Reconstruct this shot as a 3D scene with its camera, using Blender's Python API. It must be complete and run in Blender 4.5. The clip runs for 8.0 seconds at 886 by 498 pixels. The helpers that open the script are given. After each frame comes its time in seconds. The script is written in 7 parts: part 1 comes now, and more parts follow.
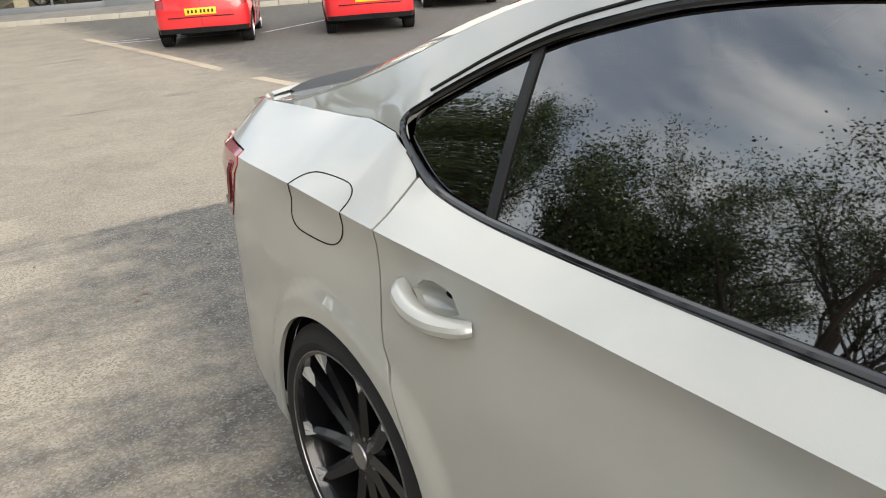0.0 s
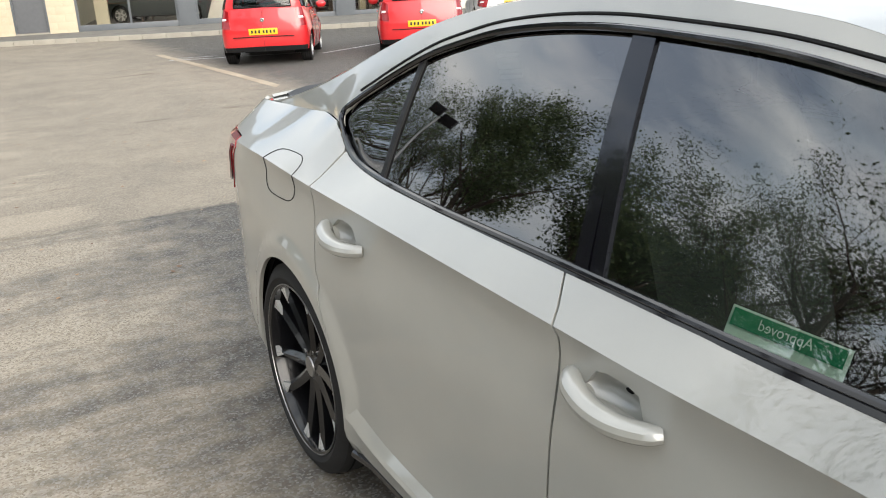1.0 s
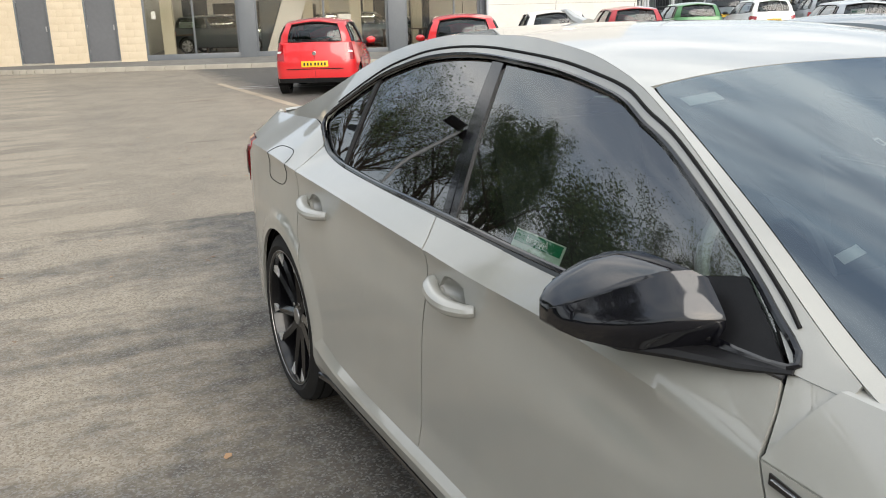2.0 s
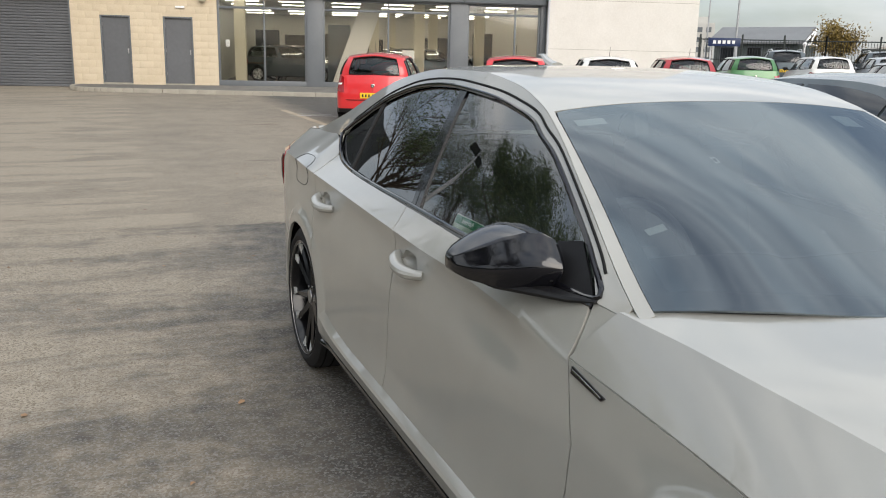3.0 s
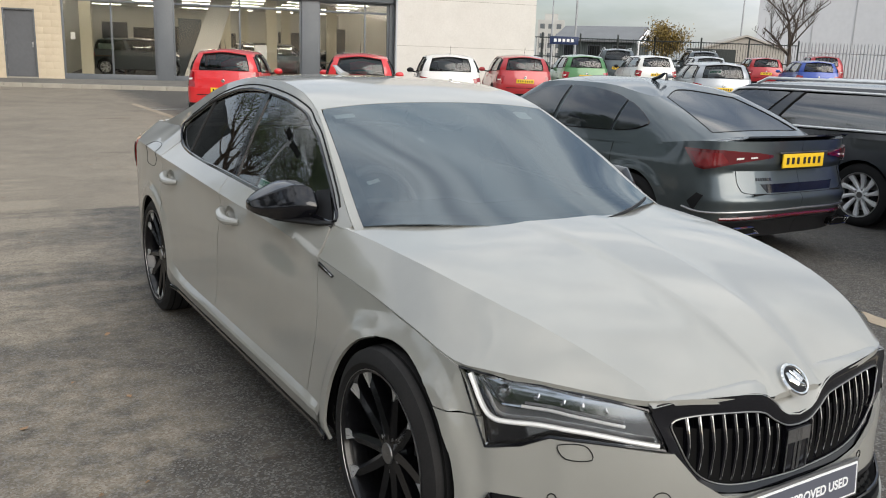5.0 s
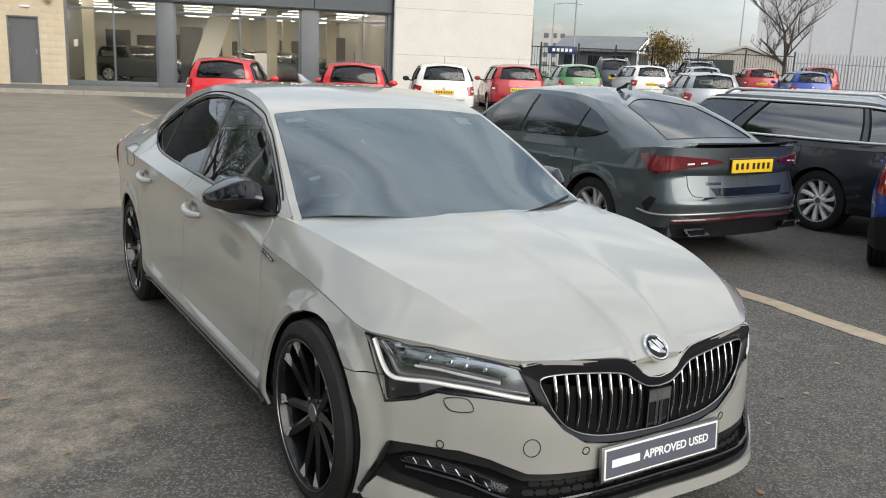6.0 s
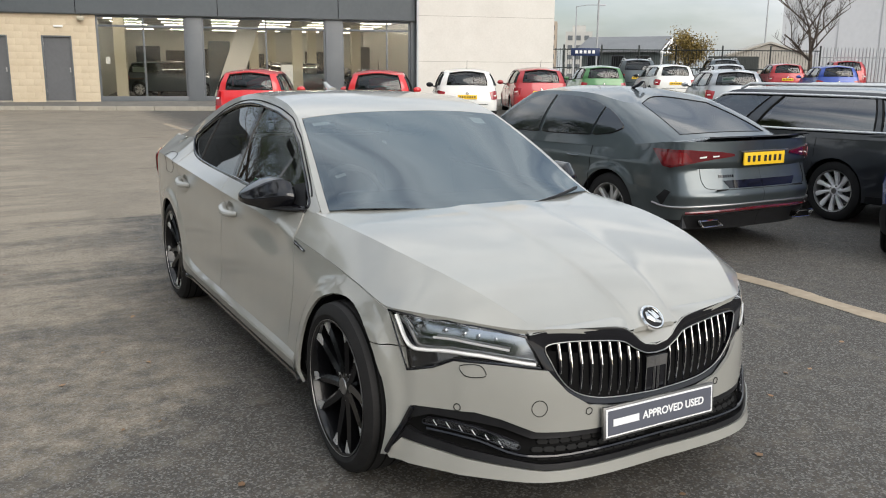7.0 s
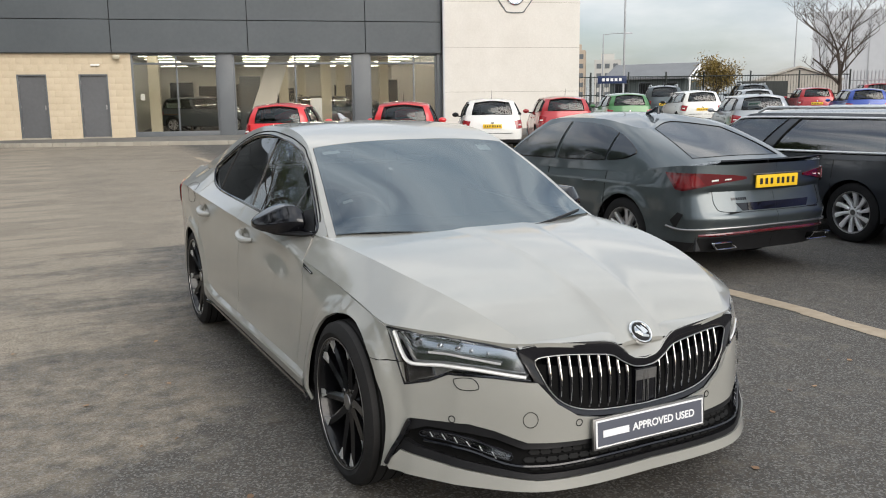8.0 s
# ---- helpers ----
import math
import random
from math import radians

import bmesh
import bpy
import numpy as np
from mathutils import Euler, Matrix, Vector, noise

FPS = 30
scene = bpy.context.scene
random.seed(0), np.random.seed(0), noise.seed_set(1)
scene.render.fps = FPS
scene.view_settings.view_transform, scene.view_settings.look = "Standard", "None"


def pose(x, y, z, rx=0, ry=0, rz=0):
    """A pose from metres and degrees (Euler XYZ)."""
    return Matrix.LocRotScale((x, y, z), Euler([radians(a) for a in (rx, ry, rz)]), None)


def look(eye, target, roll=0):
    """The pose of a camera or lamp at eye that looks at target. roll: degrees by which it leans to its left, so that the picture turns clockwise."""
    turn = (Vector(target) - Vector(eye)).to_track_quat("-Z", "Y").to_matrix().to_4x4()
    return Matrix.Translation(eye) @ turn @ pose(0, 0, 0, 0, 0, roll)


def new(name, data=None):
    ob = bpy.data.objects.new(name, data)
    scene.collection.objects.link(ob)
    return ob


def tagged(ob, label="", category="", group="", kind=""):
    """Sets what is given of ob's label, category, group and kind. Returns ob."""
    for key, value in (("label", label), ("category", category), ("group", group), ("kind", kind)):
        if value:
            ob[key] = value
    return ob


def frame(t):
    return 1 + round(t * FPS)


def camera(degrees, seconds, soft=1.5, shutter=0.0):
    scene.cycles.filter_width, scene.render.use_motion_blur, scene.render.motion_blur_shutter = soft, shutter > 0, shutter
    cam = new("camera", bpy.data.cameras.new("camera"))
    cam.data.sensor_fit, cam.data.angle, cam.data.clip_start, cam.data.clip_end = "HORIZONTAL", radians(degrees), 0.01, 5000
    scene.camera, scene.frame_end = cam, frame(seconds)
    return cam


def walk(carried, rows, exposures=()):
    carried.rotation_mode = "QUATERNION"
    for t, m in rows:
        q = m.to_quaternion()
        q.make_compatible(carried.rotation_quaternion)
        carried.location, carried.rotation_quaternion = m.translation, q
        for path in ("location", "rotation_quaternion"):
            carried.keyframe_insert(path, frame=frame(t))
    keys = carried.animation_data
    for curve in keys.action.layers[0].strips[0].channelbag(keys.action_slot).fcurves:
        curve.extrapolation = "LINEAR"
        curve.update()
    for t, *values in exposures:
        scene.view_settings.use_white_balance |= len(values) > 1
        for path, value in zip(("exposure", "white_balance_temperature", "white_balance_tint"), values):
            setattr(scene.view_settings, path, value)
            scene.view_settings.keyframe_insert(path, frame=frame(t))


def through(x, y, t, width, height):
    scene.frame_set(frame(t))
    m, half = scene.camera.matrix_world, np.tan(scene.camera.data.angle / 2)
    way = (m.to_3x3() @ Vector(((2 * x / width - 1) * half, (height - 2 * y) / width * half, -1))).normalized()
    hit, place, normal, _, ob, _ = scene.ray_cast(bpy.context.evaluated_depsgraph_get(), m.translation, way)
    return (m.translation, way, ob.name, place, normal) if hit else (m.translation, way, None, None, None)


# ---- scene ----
cam = camera(56.0, 8.0, 1.05)
PATH = [
    (0, (-1.601, -0.059, 1.402), (-0.551, 1.503, 0.725), -4.0),
    (0.5, (-1.68, -0.375, 1.408), (-0.691, 1.236, 0.755), -4.2),
    (1, (-1.649, -0.774, 1.418), (-0.704, 0.878, 0.804), -2.8),
    (1.5, (-1.681, -1.196, 1.435), (-0.779, 0.494, 0.86), -3.0),
    (1.7, (-1.711, -1.348, 1.415), (-0.824, 0.356, 0.858), -2.7),
    (2.8, (-1.69, -2.119, 1.414), (-0.937, -0.322, 0.962), 1.5),
    (3, (-1.721, -2.244, 1.404), (-0.979, -0.439, 0.964), 1.3),
    (3.5, (-1.794, -2.565, 1.419), (-1.014, -0.775, 0.985), 0.3),
    (4, (-1.806, -2.903, 1.453), (-0.954, -1.152, 0.997), 1.0),
    (4.5, (-1.876, -3.23, 1.501), (-0.927, -1.53, 1.041), 1.5),
    (5, (-1.973, -3.469, 1.499), (-0.944, -1.813, 1.053), 1.9),
    (5.2, (-1.985, -3.577, 1.513), (-0.926, -1.938, 1.073), 2.0),
    (6.3, (-1.906, -4.045, 1.518), (-0.903, -2.368, 1.089), 1.9),
    (6.5, (-1.937, -4.1, 1.513), (-0.944, -2.419, 1.079), 1.4),
    (7, (-2.029, -4.23, 1.507), (-1.065, -2.527, 1.092), 0.4),
    (7.5, (-2.04, -4.313, 1.507), (-1.107, -2.584, 1.129), -0.2),
    (8, (-1.983, -4.421, 1.499), (-1.08, -2.67, 1.154), -0.7),
]
walk(cam, [(t, look(eye, target, roll)) for t, eye, target, roll in PATH],
     exposures=[(0.0, 0.80, 6600, 10), (1.0, 0.77, 6480, 10), (1.7, 0.61, 6500, 10), (3.0, 0.20, 6450, 11), (4.5, 0.06, 6430, 11), (6.0, 0.14, 6430, 10), (8.0, 0.12, 6450, 11)])


# ---- world and sun ----
SUN_EL, SUN_AZ = 27.0, 178.0
world = bpy.data.worlds.new("world")
scene.world = world
world.use_nodes = True
wt = world.node_tree
for n in list(wt.nodes):
    wt.nodes.remove(n)
w_out = wt.nodes.new("ShaderNodeOutputWorld")
w_bg = wt.nodes.new("ShaderNodeBackground")
w_sky = wt.nodes.new("ShaderNodeTexSky")
w_sky.sky_type = 'NISHITA'
w_sky.sun_disc = False
w_sky.sun_elevation = radians(SUN_EL)
w_sky.sun_rotation = radians(SUN_AZ)
w_sky.air_density, w_sky.dust_density, w_sky.ozone_density = 1.0, 2.0, 1.0
w_co = wt.nodes.new("ShaderNodeTexCoord")
w_map = wt.nodes.new("ShaderNodeMapping")
w_map.inputs["Scale"].default_value = (1.0, 1.0, 3.4)
w_map.inputs["Rotation"].default_value = (0.0, 0.0, 0.6)
w_n = wt.nodes.new("ShaderNodeTexNoise")
w_n.inputs["Scale"].default_value, w_n.inputs["Detail"].default_value, w_n.inputs["Roughness"].default_value = 2.1, 7.0, 0.56
w_r = wt.nodes.new("ShaderNodeValToRGB")
w_r.color_ramp.elements[0].position, w_r.color_ramp.elements[0].color = 0.34, (0.30, 0.30, 0.30, 1)
w_r.color_ramp.elements[1].position, w_r.color_ramp.elements[1].color = 0.60, (1, 1, 1, 1)
w_n2 = wt.nodes.new("ShaderNodeTexNoise")
w_n2.inputs["Scale"].default_value, w_n2.inputs["Detail"].default_value = 3.3, 6.0
w_r2 = wt.nodes.new("ShaderNodeValToRGB")
w_r2.color_ramp.elements[0].position, w_r2.color_ramp.elements[0].color = 0.32, (4.8, 5.5, 6.1, 1)
w_r2.color_ramp.elements[1].position, w_r2.color_ramp.elements[1].color = 0.66, (8.8, 8.8, 8.65, 1)
w_mix = wt.nodes.new("ShaderNodeMix")
w_mix.data_type = 'RGBA'
# an overcast dome is brighter overhead than at the horizon
w_sep = wt.nodes.new("ShaderNodeSeparateXYZ")
w_el = wt.nodes.new("ShaderNodeValToRGB")
w_el.color_ramp.elements[0].position, w_el.color_ramp.elements[0].color = 0.0, (0.77, 0.77, 0.76, 1)
w_el.color_ramp.elements[1].position, w_el.color_ramp.elements[1].color = 0.85, (1.52, 1.52, 1.52, 1)
w_mul = wt.nodes.new("ShaderNodeMix")
w_mul.data_type, w_mul.blend_type = 'RGBA', 'MULTIPLY'
w_mul.inputs[0].default_value = 1.0
for a, b in ((w_co.outputs["Generated"], w_map.inputs["Vector"]), (w_map.outputs["Vector"], w_n.inputs["Vector"]),
             (w_map.outputs["Vector"], w_n2.inputs["Vector"]), (w_n.outputs["Fac"], w_r.inputs["Fac"]), (w_n2.outputs["Fac"], w_r2.inputs["Fac"]),
             (w_r.outputs["Color"], w_mix.inputs[0]), (w_sky.outputs["Color"], w_mix.inputs[6]), (w_r2.outputs["Color"], w_mix.inputs[7]),
             (w_co.outputs["Generated"], w_sep.inputs[0]), (w_sep.outputs[2], w_el.inputs["Fac"]), (w_mix.outputs[2], w_mul.inputs[6]), (w_el.outputs["Color"], w_mul.inputs[7]),
             (w_mul.outputs[2], w_bg.inputs["Color"]), (w_bg.outputs["Background"], w_out.inputs["Surface"])):
    wt.links.new(a, b)
w_bg.inputs["Strength"].default_value = 0.128

sun_data = bpy.data.lights.new("sun", 'SUN')
sun_data.energy, sun_data.angle, sun_data.color = 2.15, radians(50), (1.0, 0.95, 0.87)
sun = new("sun", sun_data)
_az, _el = radians(SUN_AZ), radians(SUN_EL)
sun_dir = Vector((math.sin(_az) * math.cos(_el), math.cos(_az) * math.cos(_el), math.sin(_el)))
sun.matrix_world = look(sun_dir * 60, (0, 0, 0))


# ---- materials ----
def material(name, colour, rough=0.5, metal=0.0, coat=0.0, spec=0.5):
    m = bpy.data.materials.new(name)
    m.use_nodes = True
    b = m.node_tree.nodes["Principled BSDF"]
    b.inputs["Base Color"].default_value = (*colour, 1)
    b.inputs["Roughness"].default_value = rough
    b.inputs["Metallic"].default_value = metal
    b.inputs["Coat Weight"].default_value = coat
    b.inputs["Coat Roughness"].default_value = 0.03
    b.inputs["Specular IOR Level"].default_value = spec
    return m


def node(m, kind, **inputs):
    n = m.node_tree.nodes.new(kind)
    for k, v in inputs.items():
        n.inputs[k].default_value = v
    return n


def join(m, a, b):
    m.node_tree.links.new(a, b)


def shader(m):
    return m.node_tree.nodes["Principled BSDF"]


def ramp(m, fac, *stops):
    r = m.node_tree.nodes.new("ShaderNodeValToRGB")
    while len(r.color_ramp.elements) < len(stops):
        r.color_ramp.elements.new(0.5)
    for e, (p, c) in zip(r.color_ramp.elements, stops):
        e.position, e.color = p, (*c, 1)
    join(m, fac, r.inputs["Fac"])
    return r.outputs["Color"]


def place_of(m, world_space=True):
    if world_space:
        return m.node_tree.nodes.new("ShaderNodeNewGeometry").outputs["Position"]
    return m.node_tree.nodes.new("ShaderNodeTexCoord").outputs["Object"]


def noise_of(m, at, scale, detail=4.0, rough=0.55):
    n = node(m, "ShaderNodeTexNoise", Scale=scale, Detail=detail, Roughness=rough)
    join(m, at, n.inputs["Vector"])
    return n.outputs["Fac"]


def mixed(m, fac, a, b, blend='MIX'):
    n = m.node_tree.nodes.new("ShaderNodeMix")
    n.data_type, n.blend_type = 'RGBA', blend
    for socket, v in ((n.inputs[0], fac), (n.inputs[6], a), (n.inputs[7], b)):
        if isinstance(v, (int, float)):
            socket.default_value = v
        elif isinstance(v, tuple):
            socket.default_value = (*v, 1)
        else:
            join(m, v, socket)
    return n.outputs[2]


def bumped(m, height, strength, distance):
    n = node(m, "ShaderNodeBump", Strength=strength, Distance=distance)
    join(m, height, n.inputs["Height"])
    join(m, n.outputs["Normal"], shader(m).inputs["Normal"])


def grained(name, dark, light, scale, rough, bump=0.3, depth=0.004, big=0.6, metal=0.0, world_space=True):
    """Colour that wanders between two shades at two scales, with fine relief."""
    m = material(name, light, rough, metal)
    at = place_of(m, world_space)
    a, b = noise_of(m, at, scale, 6.0), noise_of(m, at, scale * 0.06, 4.0)
    c = mixed(m, big, ramp(m, a, (0.3, dark), (0.7, light)), ramp(m, b, (0.3, dark), (0.7, light)))
    join(m, c, shader(m).inputs["Base Color"])
    bumped(m, a, bump, depth)
    return m


def car_paint(name, colour, metal=0.0, rough=0.35, ior=1.5):
    m = material(name, colour, rough, metal, coat=1.0)
    shader(m).inputs["Coat IOR"].default_value = ior
    at = place_of(m, False)
    a, b = noise_of(m, at, 900.0, 1.0), noise_of(m, at, 7.0, 4.0)
    lo, hi = tuple(c * 0.94 for c in colour), tuple(min(1, c * 1.05) for c in colour)
    join(m, mixed(m, 0.5, ramp(m, a, (0.35, lo), (0.65, hi)), ramp(m, b, (0.3, lo), (0.7, hi))), shader(m).inputs["Base Color"])
    join(m, ramp(m, noise_of(m, at, 5.0, 5.0), (0.4, (0.012, 0.012, 0.012)), (0.75, (0.045, 0.045, 0.045))), shader(m).inputs["Coat Roughness"])
    return m


def glass(name, tint, through=0.9, gloss=1.0, ior=1.5):
    """A tinted pane: clear behind, mirror-like towards grazing angles."""
    m = bpy.data.materials.new(name)
    m.use_nodes = True
    t = m.node_tree
    t.nodes.remove(t.nodes["Principled BSDF"])
    out = t.nodes["Material Output"]
    clear = t.nodes.new("ShaderNodeBsdfTransparent")
    clear.inputs["Color"].default_value = (*[c * through for c in tint], 1)
    shine = t.nodes.new("ShaderNodeBsdfGlossy")
    shine.inputs["Roughness"].default_value = 0.015
    shine.inputs["Color"].default_value = (*(gloss if isinstance(gloss, tuple) else (gloss,) * 3), 1)
    fres = t.nodes.new("ShaderNodeFresnel")
    fres.inputs["IOR"].default_value = ior
    mx = t.nodes.new("ShaderNodeMixShader")
    for a, b in ((fres.outputs[0], mx.inputs[0]), (clear.outputs[0], mx.inputs[1]), (shine.outputs[0], mx.inputs[2]), (mx.outputs[0], out.inputs["Surface"])):
        t.links.new(a, b)
    return m


def glowing(name, colour, strength):
    m = material(name, colour, 0.5)
    shader(m).inputs["Emission Color"].default_value = (*colour, 1)
    shader(m).inputs["Emission Strength"].default_value = strength
    return m


M = {}
M["paint_grey"] = car_paint("warm_grey_paint", (0.300, 0.296, 0.268), ior=1.75)
M["paint_red"] = car_paint("red_paint", (0.62, 0.018, 0.022))
M["paint_deep_red"] = car_paint("deep_red_paint", (0.36, 0.015, 0.02), 0.2)
M["paint_white"] = car_paint("white_paint", (0.74, 0.74, 0.71))
M["paint_green"] = car_paint("green_paint", (0.045, 0.17, 0.05), 0.2)
M["paint_graphite"] = car_paint("graphite_paint", (0.082, 0.100, 0.108), 0.75, 0.40)
M["paint_black"] = car_paint("black_paint", (0.012, 0.014, 0.018))
M["paint_blue"] = car_paint("blue_paint", (0.012, 0.05, 0.30), 0.2)
M["paint_silver"] = car_paint("silver_paint", (0.33, 0.35, 0.37), 0.5, 0.3)
M["black_gloss"] = material("gloss_black_plastic", (0.005, 0.005, 0.007), 0.07, coat=0.25)
M["black_satin"] = grained("satin_black_plastic", (0.007, 0.007, 0.008), (0.014, 0.014, 0.015), 300.0, 0.45, 0.15, 0.0006, world_space=False)
M["black_matt"] = material("dark_cavity", (0.006, 0.006, 0.006), 0.9)
M["seam"] = material("dark_seal", (0.012, 0.012, 0.012), 0.7)
M["rubber"] = grained("tyre_rubber", (0.010, 0.010, 0.010), (0.021, 0.020, 0.020), 120.0, 0.75, 0.3, 0.0010, world_space=False)
M["rim_black"] = material("gloss_black_alloy", (0.006, 0.006, 0.007), 0.16, 0.0, 0.3, 0.3)
M["alloy"] = grained("machined_alloy", (0.62, 0.62, 0.62), (0.80, 0.80, 0.79), 200.0, 0.34, 0.05, 0.0003, metal=0.65, world_space=False)
M["bright_alloy"] = grained("bright_alloy", (0.74, 0.74, 0.74), (0.86, 0.86, 0.85), 160.0, 0.32, 0.05, 0.0003, metal=0.25, world_space=False)
M["silver_bowl"] = material("silvered_bowl", (0.70, 0.71, 0.73), 0.10, 1.0)
M["chrome"] = material("chrome", (0.75, 0.75, 0.74), 0.08, 1.0)
M["steel"] = grained("brushed_steel", (0.25, 0.25, 0.25), (0.42, 0.41, 0.40), 150.0, 0.4, 0.05, 0.0003, metal=1.0, world_space=False)
M["screen"] = glass("windscreen_glass", (0.62, 0.74, 0.78), 0.24, (0.82, 0.93, 1.0), 2.3)
M["side_glass"] = glass("side_glass", (0.56, 0.76, 0.66), 0.9, 0.95, 2.35)
M["privacy"] = glass("privacy_glass", (0.10, 0.11, 0.11), 0.45, 0.95, 2.45)
M["tinted"] = material("dark_tinted_glass", (0.012, 0.015, 0.017), 0.03, coat=1.0)
M["rear_glass"] = glass("rear_screen_glass", (0.45, 0.52, 0.52), 0.8, 0.95, 1.6)
M["shop_glass"] = glass("shop_window_glass", (0.88, 0.88, 0.85), 0.97, 0.9, 1.45)
M["lens"] = glass("clear_lens", (0.86, 0.88, 0.90), 0.95, 1.0, 1.7)
M["lamp_red"] = material("red_lamp_lens", (0.26, 0.006, 0.010), 0.08, coat=1.0)
M["lamp_dark_red"] = material("dark_red_lamp_lens", (0.10, 0.003, 0.006), 0.08, coat=1.0)
M["lamp_mid_red"] = material("deep_red_lamp_core", (0.16, 0.005, 0.008), 0.1, coat=1.0)
M["lamp_white"] = material("white_lamp_lens", (0.75, 0.74, 0.72), 0.15, coat=0.6)
M["yellow_plate"] = material("yellow_plate", (0.78, 0.50, 0.02), 0.4)
M["plate_grey"] = material("plate_grey_blue", (0.10, 0.105, 0.13), 0.35)
M["white_ink"] = material("white_print", (0.80, 0.80, 0.80), 0.5)
M["dark_ink"] = material("dark_print", (0.015, 0.015, 0.015), 0.5)
M["cloth"] = grained("dark_seat_cloth", (0.015, 0.015, 0.016), (0.035, 0.035, 0.037), 220.0, 0.9, 0.3, 0.001, world_space=False)
M["trim"] = grained("dark_cabin_trim", (0.030, 0.031, 0.034), (0.045, 0.046, 0.05), 12.0, 0.75, 0.0, 0.0001, world_space=False)
M["headlining"] = grained("pale_headlining", (0.30, 0.30, 0.29), (0.38, 0.38, 0.37), 200.0, 0.95, 0.2, 0.0006, world_space=False)
for dull, level in (("black_satin", .25), ("seam", .15), ("black_matt", .1), ("rubber", .25), ("trim", .3), ("cloth", .2)):
    shader(M[dull]).inputs["Specular IOR Level"].default_value = level
M["wheel_grip"] = grained("grey_wheel_rim", (0.10, 0.10, 0.105), (0.15, 0.15, 0.155), 60.0, 0.5, 0.1, 0.0006, world_space=False)
M["green_card"] = material("green_card", (0.01, 0.20, 0.10), 0.5)
M["paper"] = material("white_paper", (0.75, 0.78, 0.74), 0.7)


# ---- mesh tools ----
def finish(bm, name, mat, sharp=32.0, smooth=True):
    me = bpy.data.meshes.new(name)
    bm.normal_update()
    bm.to_mesh(me)
    bm.free()
    if smooth:
        me.polygons.foreach_set("use_smooth", [True] * len(me.polygons))
        me.set_sharp_from_angle(angle=radians(sharp))
    for m in (mat if isinstance(mat, (list, tuple)) else [mat]):
        me.materials.append(m)
    return me


def part(name, bm, mat, parent=None, label="", sharp=32.0, smooth=True):
    ob = new(name, finish(bm, name, mat, sharp, smooth))
    if parent is not None:
        ob.parent = parent
    return tagged(ob, label)


def empty(name, label, category, group="", m=None):
    ob = new(name)
    ob.empty_display_size = 0.2
    if m is not None:
        ob.matrix_basis = m
    return tagged(ob, label, category, group)


def box(bm, x0, y0, z0, x1, y1, z1, m=None, bevel=0.0):
    r = bmesh.ops.create_cube(bm, size=1.0)
    vs = r["verts"]
    t = Matrix.Translation(((x0 + x1) / 2, (y0 + y1) / 2, (z0 + z1) / 2)) @ Matrix.Diagonal((abs(x1 - x0), abs(y1 - y0), abs(z1 - z0), 1))
    bmesh.ops.transform(bm, matrix=t, verts=vs)
    if bevel > 0:
        es = list({e for v in vs for e in v.link_edges})
        out = bmesh.ops.bevel(bm, geom=es, offset=bevel, segments=2, affect='EDGES', profile=0.6)
        vs = list({v for f in out["faces"] for v in f.verts} | {v for v in vs if v.is_valid})
    if m is not None:
        bmesh.ops.transform(bm, matrix=m, verts=[v for v in vs if v.is_valid])
    return bm


def tube(bm, pts, radius, sides=8, closed=False, flat=1.0):
    """A tube along points; radius may be a list."""
    pts = [Vector(p) for p in pts]
    n = len(pts)
    rings = []
    up = Vector((0, 0, 1))
    for i, p in enumerate(pts):
        a = pts[i - 1] if (i > 0 or closed) else p
        b = pts[(i + 1) % n] if (i < n - 1 or closed) else p
        d = (b - a).normalized()
        side = d.cross(up)
        if side.length < 0.05:
            side = d.cross(Vector((1, 0, 0)))
        side.normalize()
        nor = side.cross(d).normalized()
        r = radius[i] if isinstance(radius, (list, tuple)) else radius
        rings.append([bm.verts.new(p + side * (r * math.cos(2 * math.pi * k / sides)) + nor * (r * flat * math.sin(2 * math.pi * k / sides))) for k in range(sides)])
    for i in range(n if closed else n - 1):
        A, B = rings[i], rings[(i + 1) % n]
        for k in range(sides):
            bm.faces.new((A[k], A[(k + 1) % sides], B[(k + 1) % sides], B[k]))
    if not closed:
        bm.faces.new(rings[0][::-1])
        bm.faces.new(rings[-1])
    return bm


def lathe(bm, profile, steps=48, axis='x', centre=(0, 0, 0), closed=False):
    """Turns a profile of (along, radius) about an axis."""
    c = Vector(centre)
    rings = []
    for k in range(steps):
        a = 2 * math.pi * k / steps
        ring = []
        for d, r in profile:
            if axis == 'x':
                v = Vector((d, r * math.cos(a), r * math.sin(a)))
            elif axis == 'y':
                v = Vector((r * math.cos(a), d, r * math.sin(a)))
            else:
                v = Vector((r * math.cos(a), r * math.sin(a), d))
            ring.append(bm.verts.new(c + v))
        rings.append(ring)
    m = len(profile)
    for k in range(steps):
        A, B = rings[k], rings[(k + 1) % steps]
        for i in range(m if closed else m - 1):
            j = (i + 1) % m
            bm.faces.new((A[i], A[j], B[j], B[i]))
    bmesh.ops.remove_doubles(bm, verts=bm.verts, dist=1e-5)
    bmesh.ops.recalc_face_normals(bm, faces=bm.faces)
    return bm


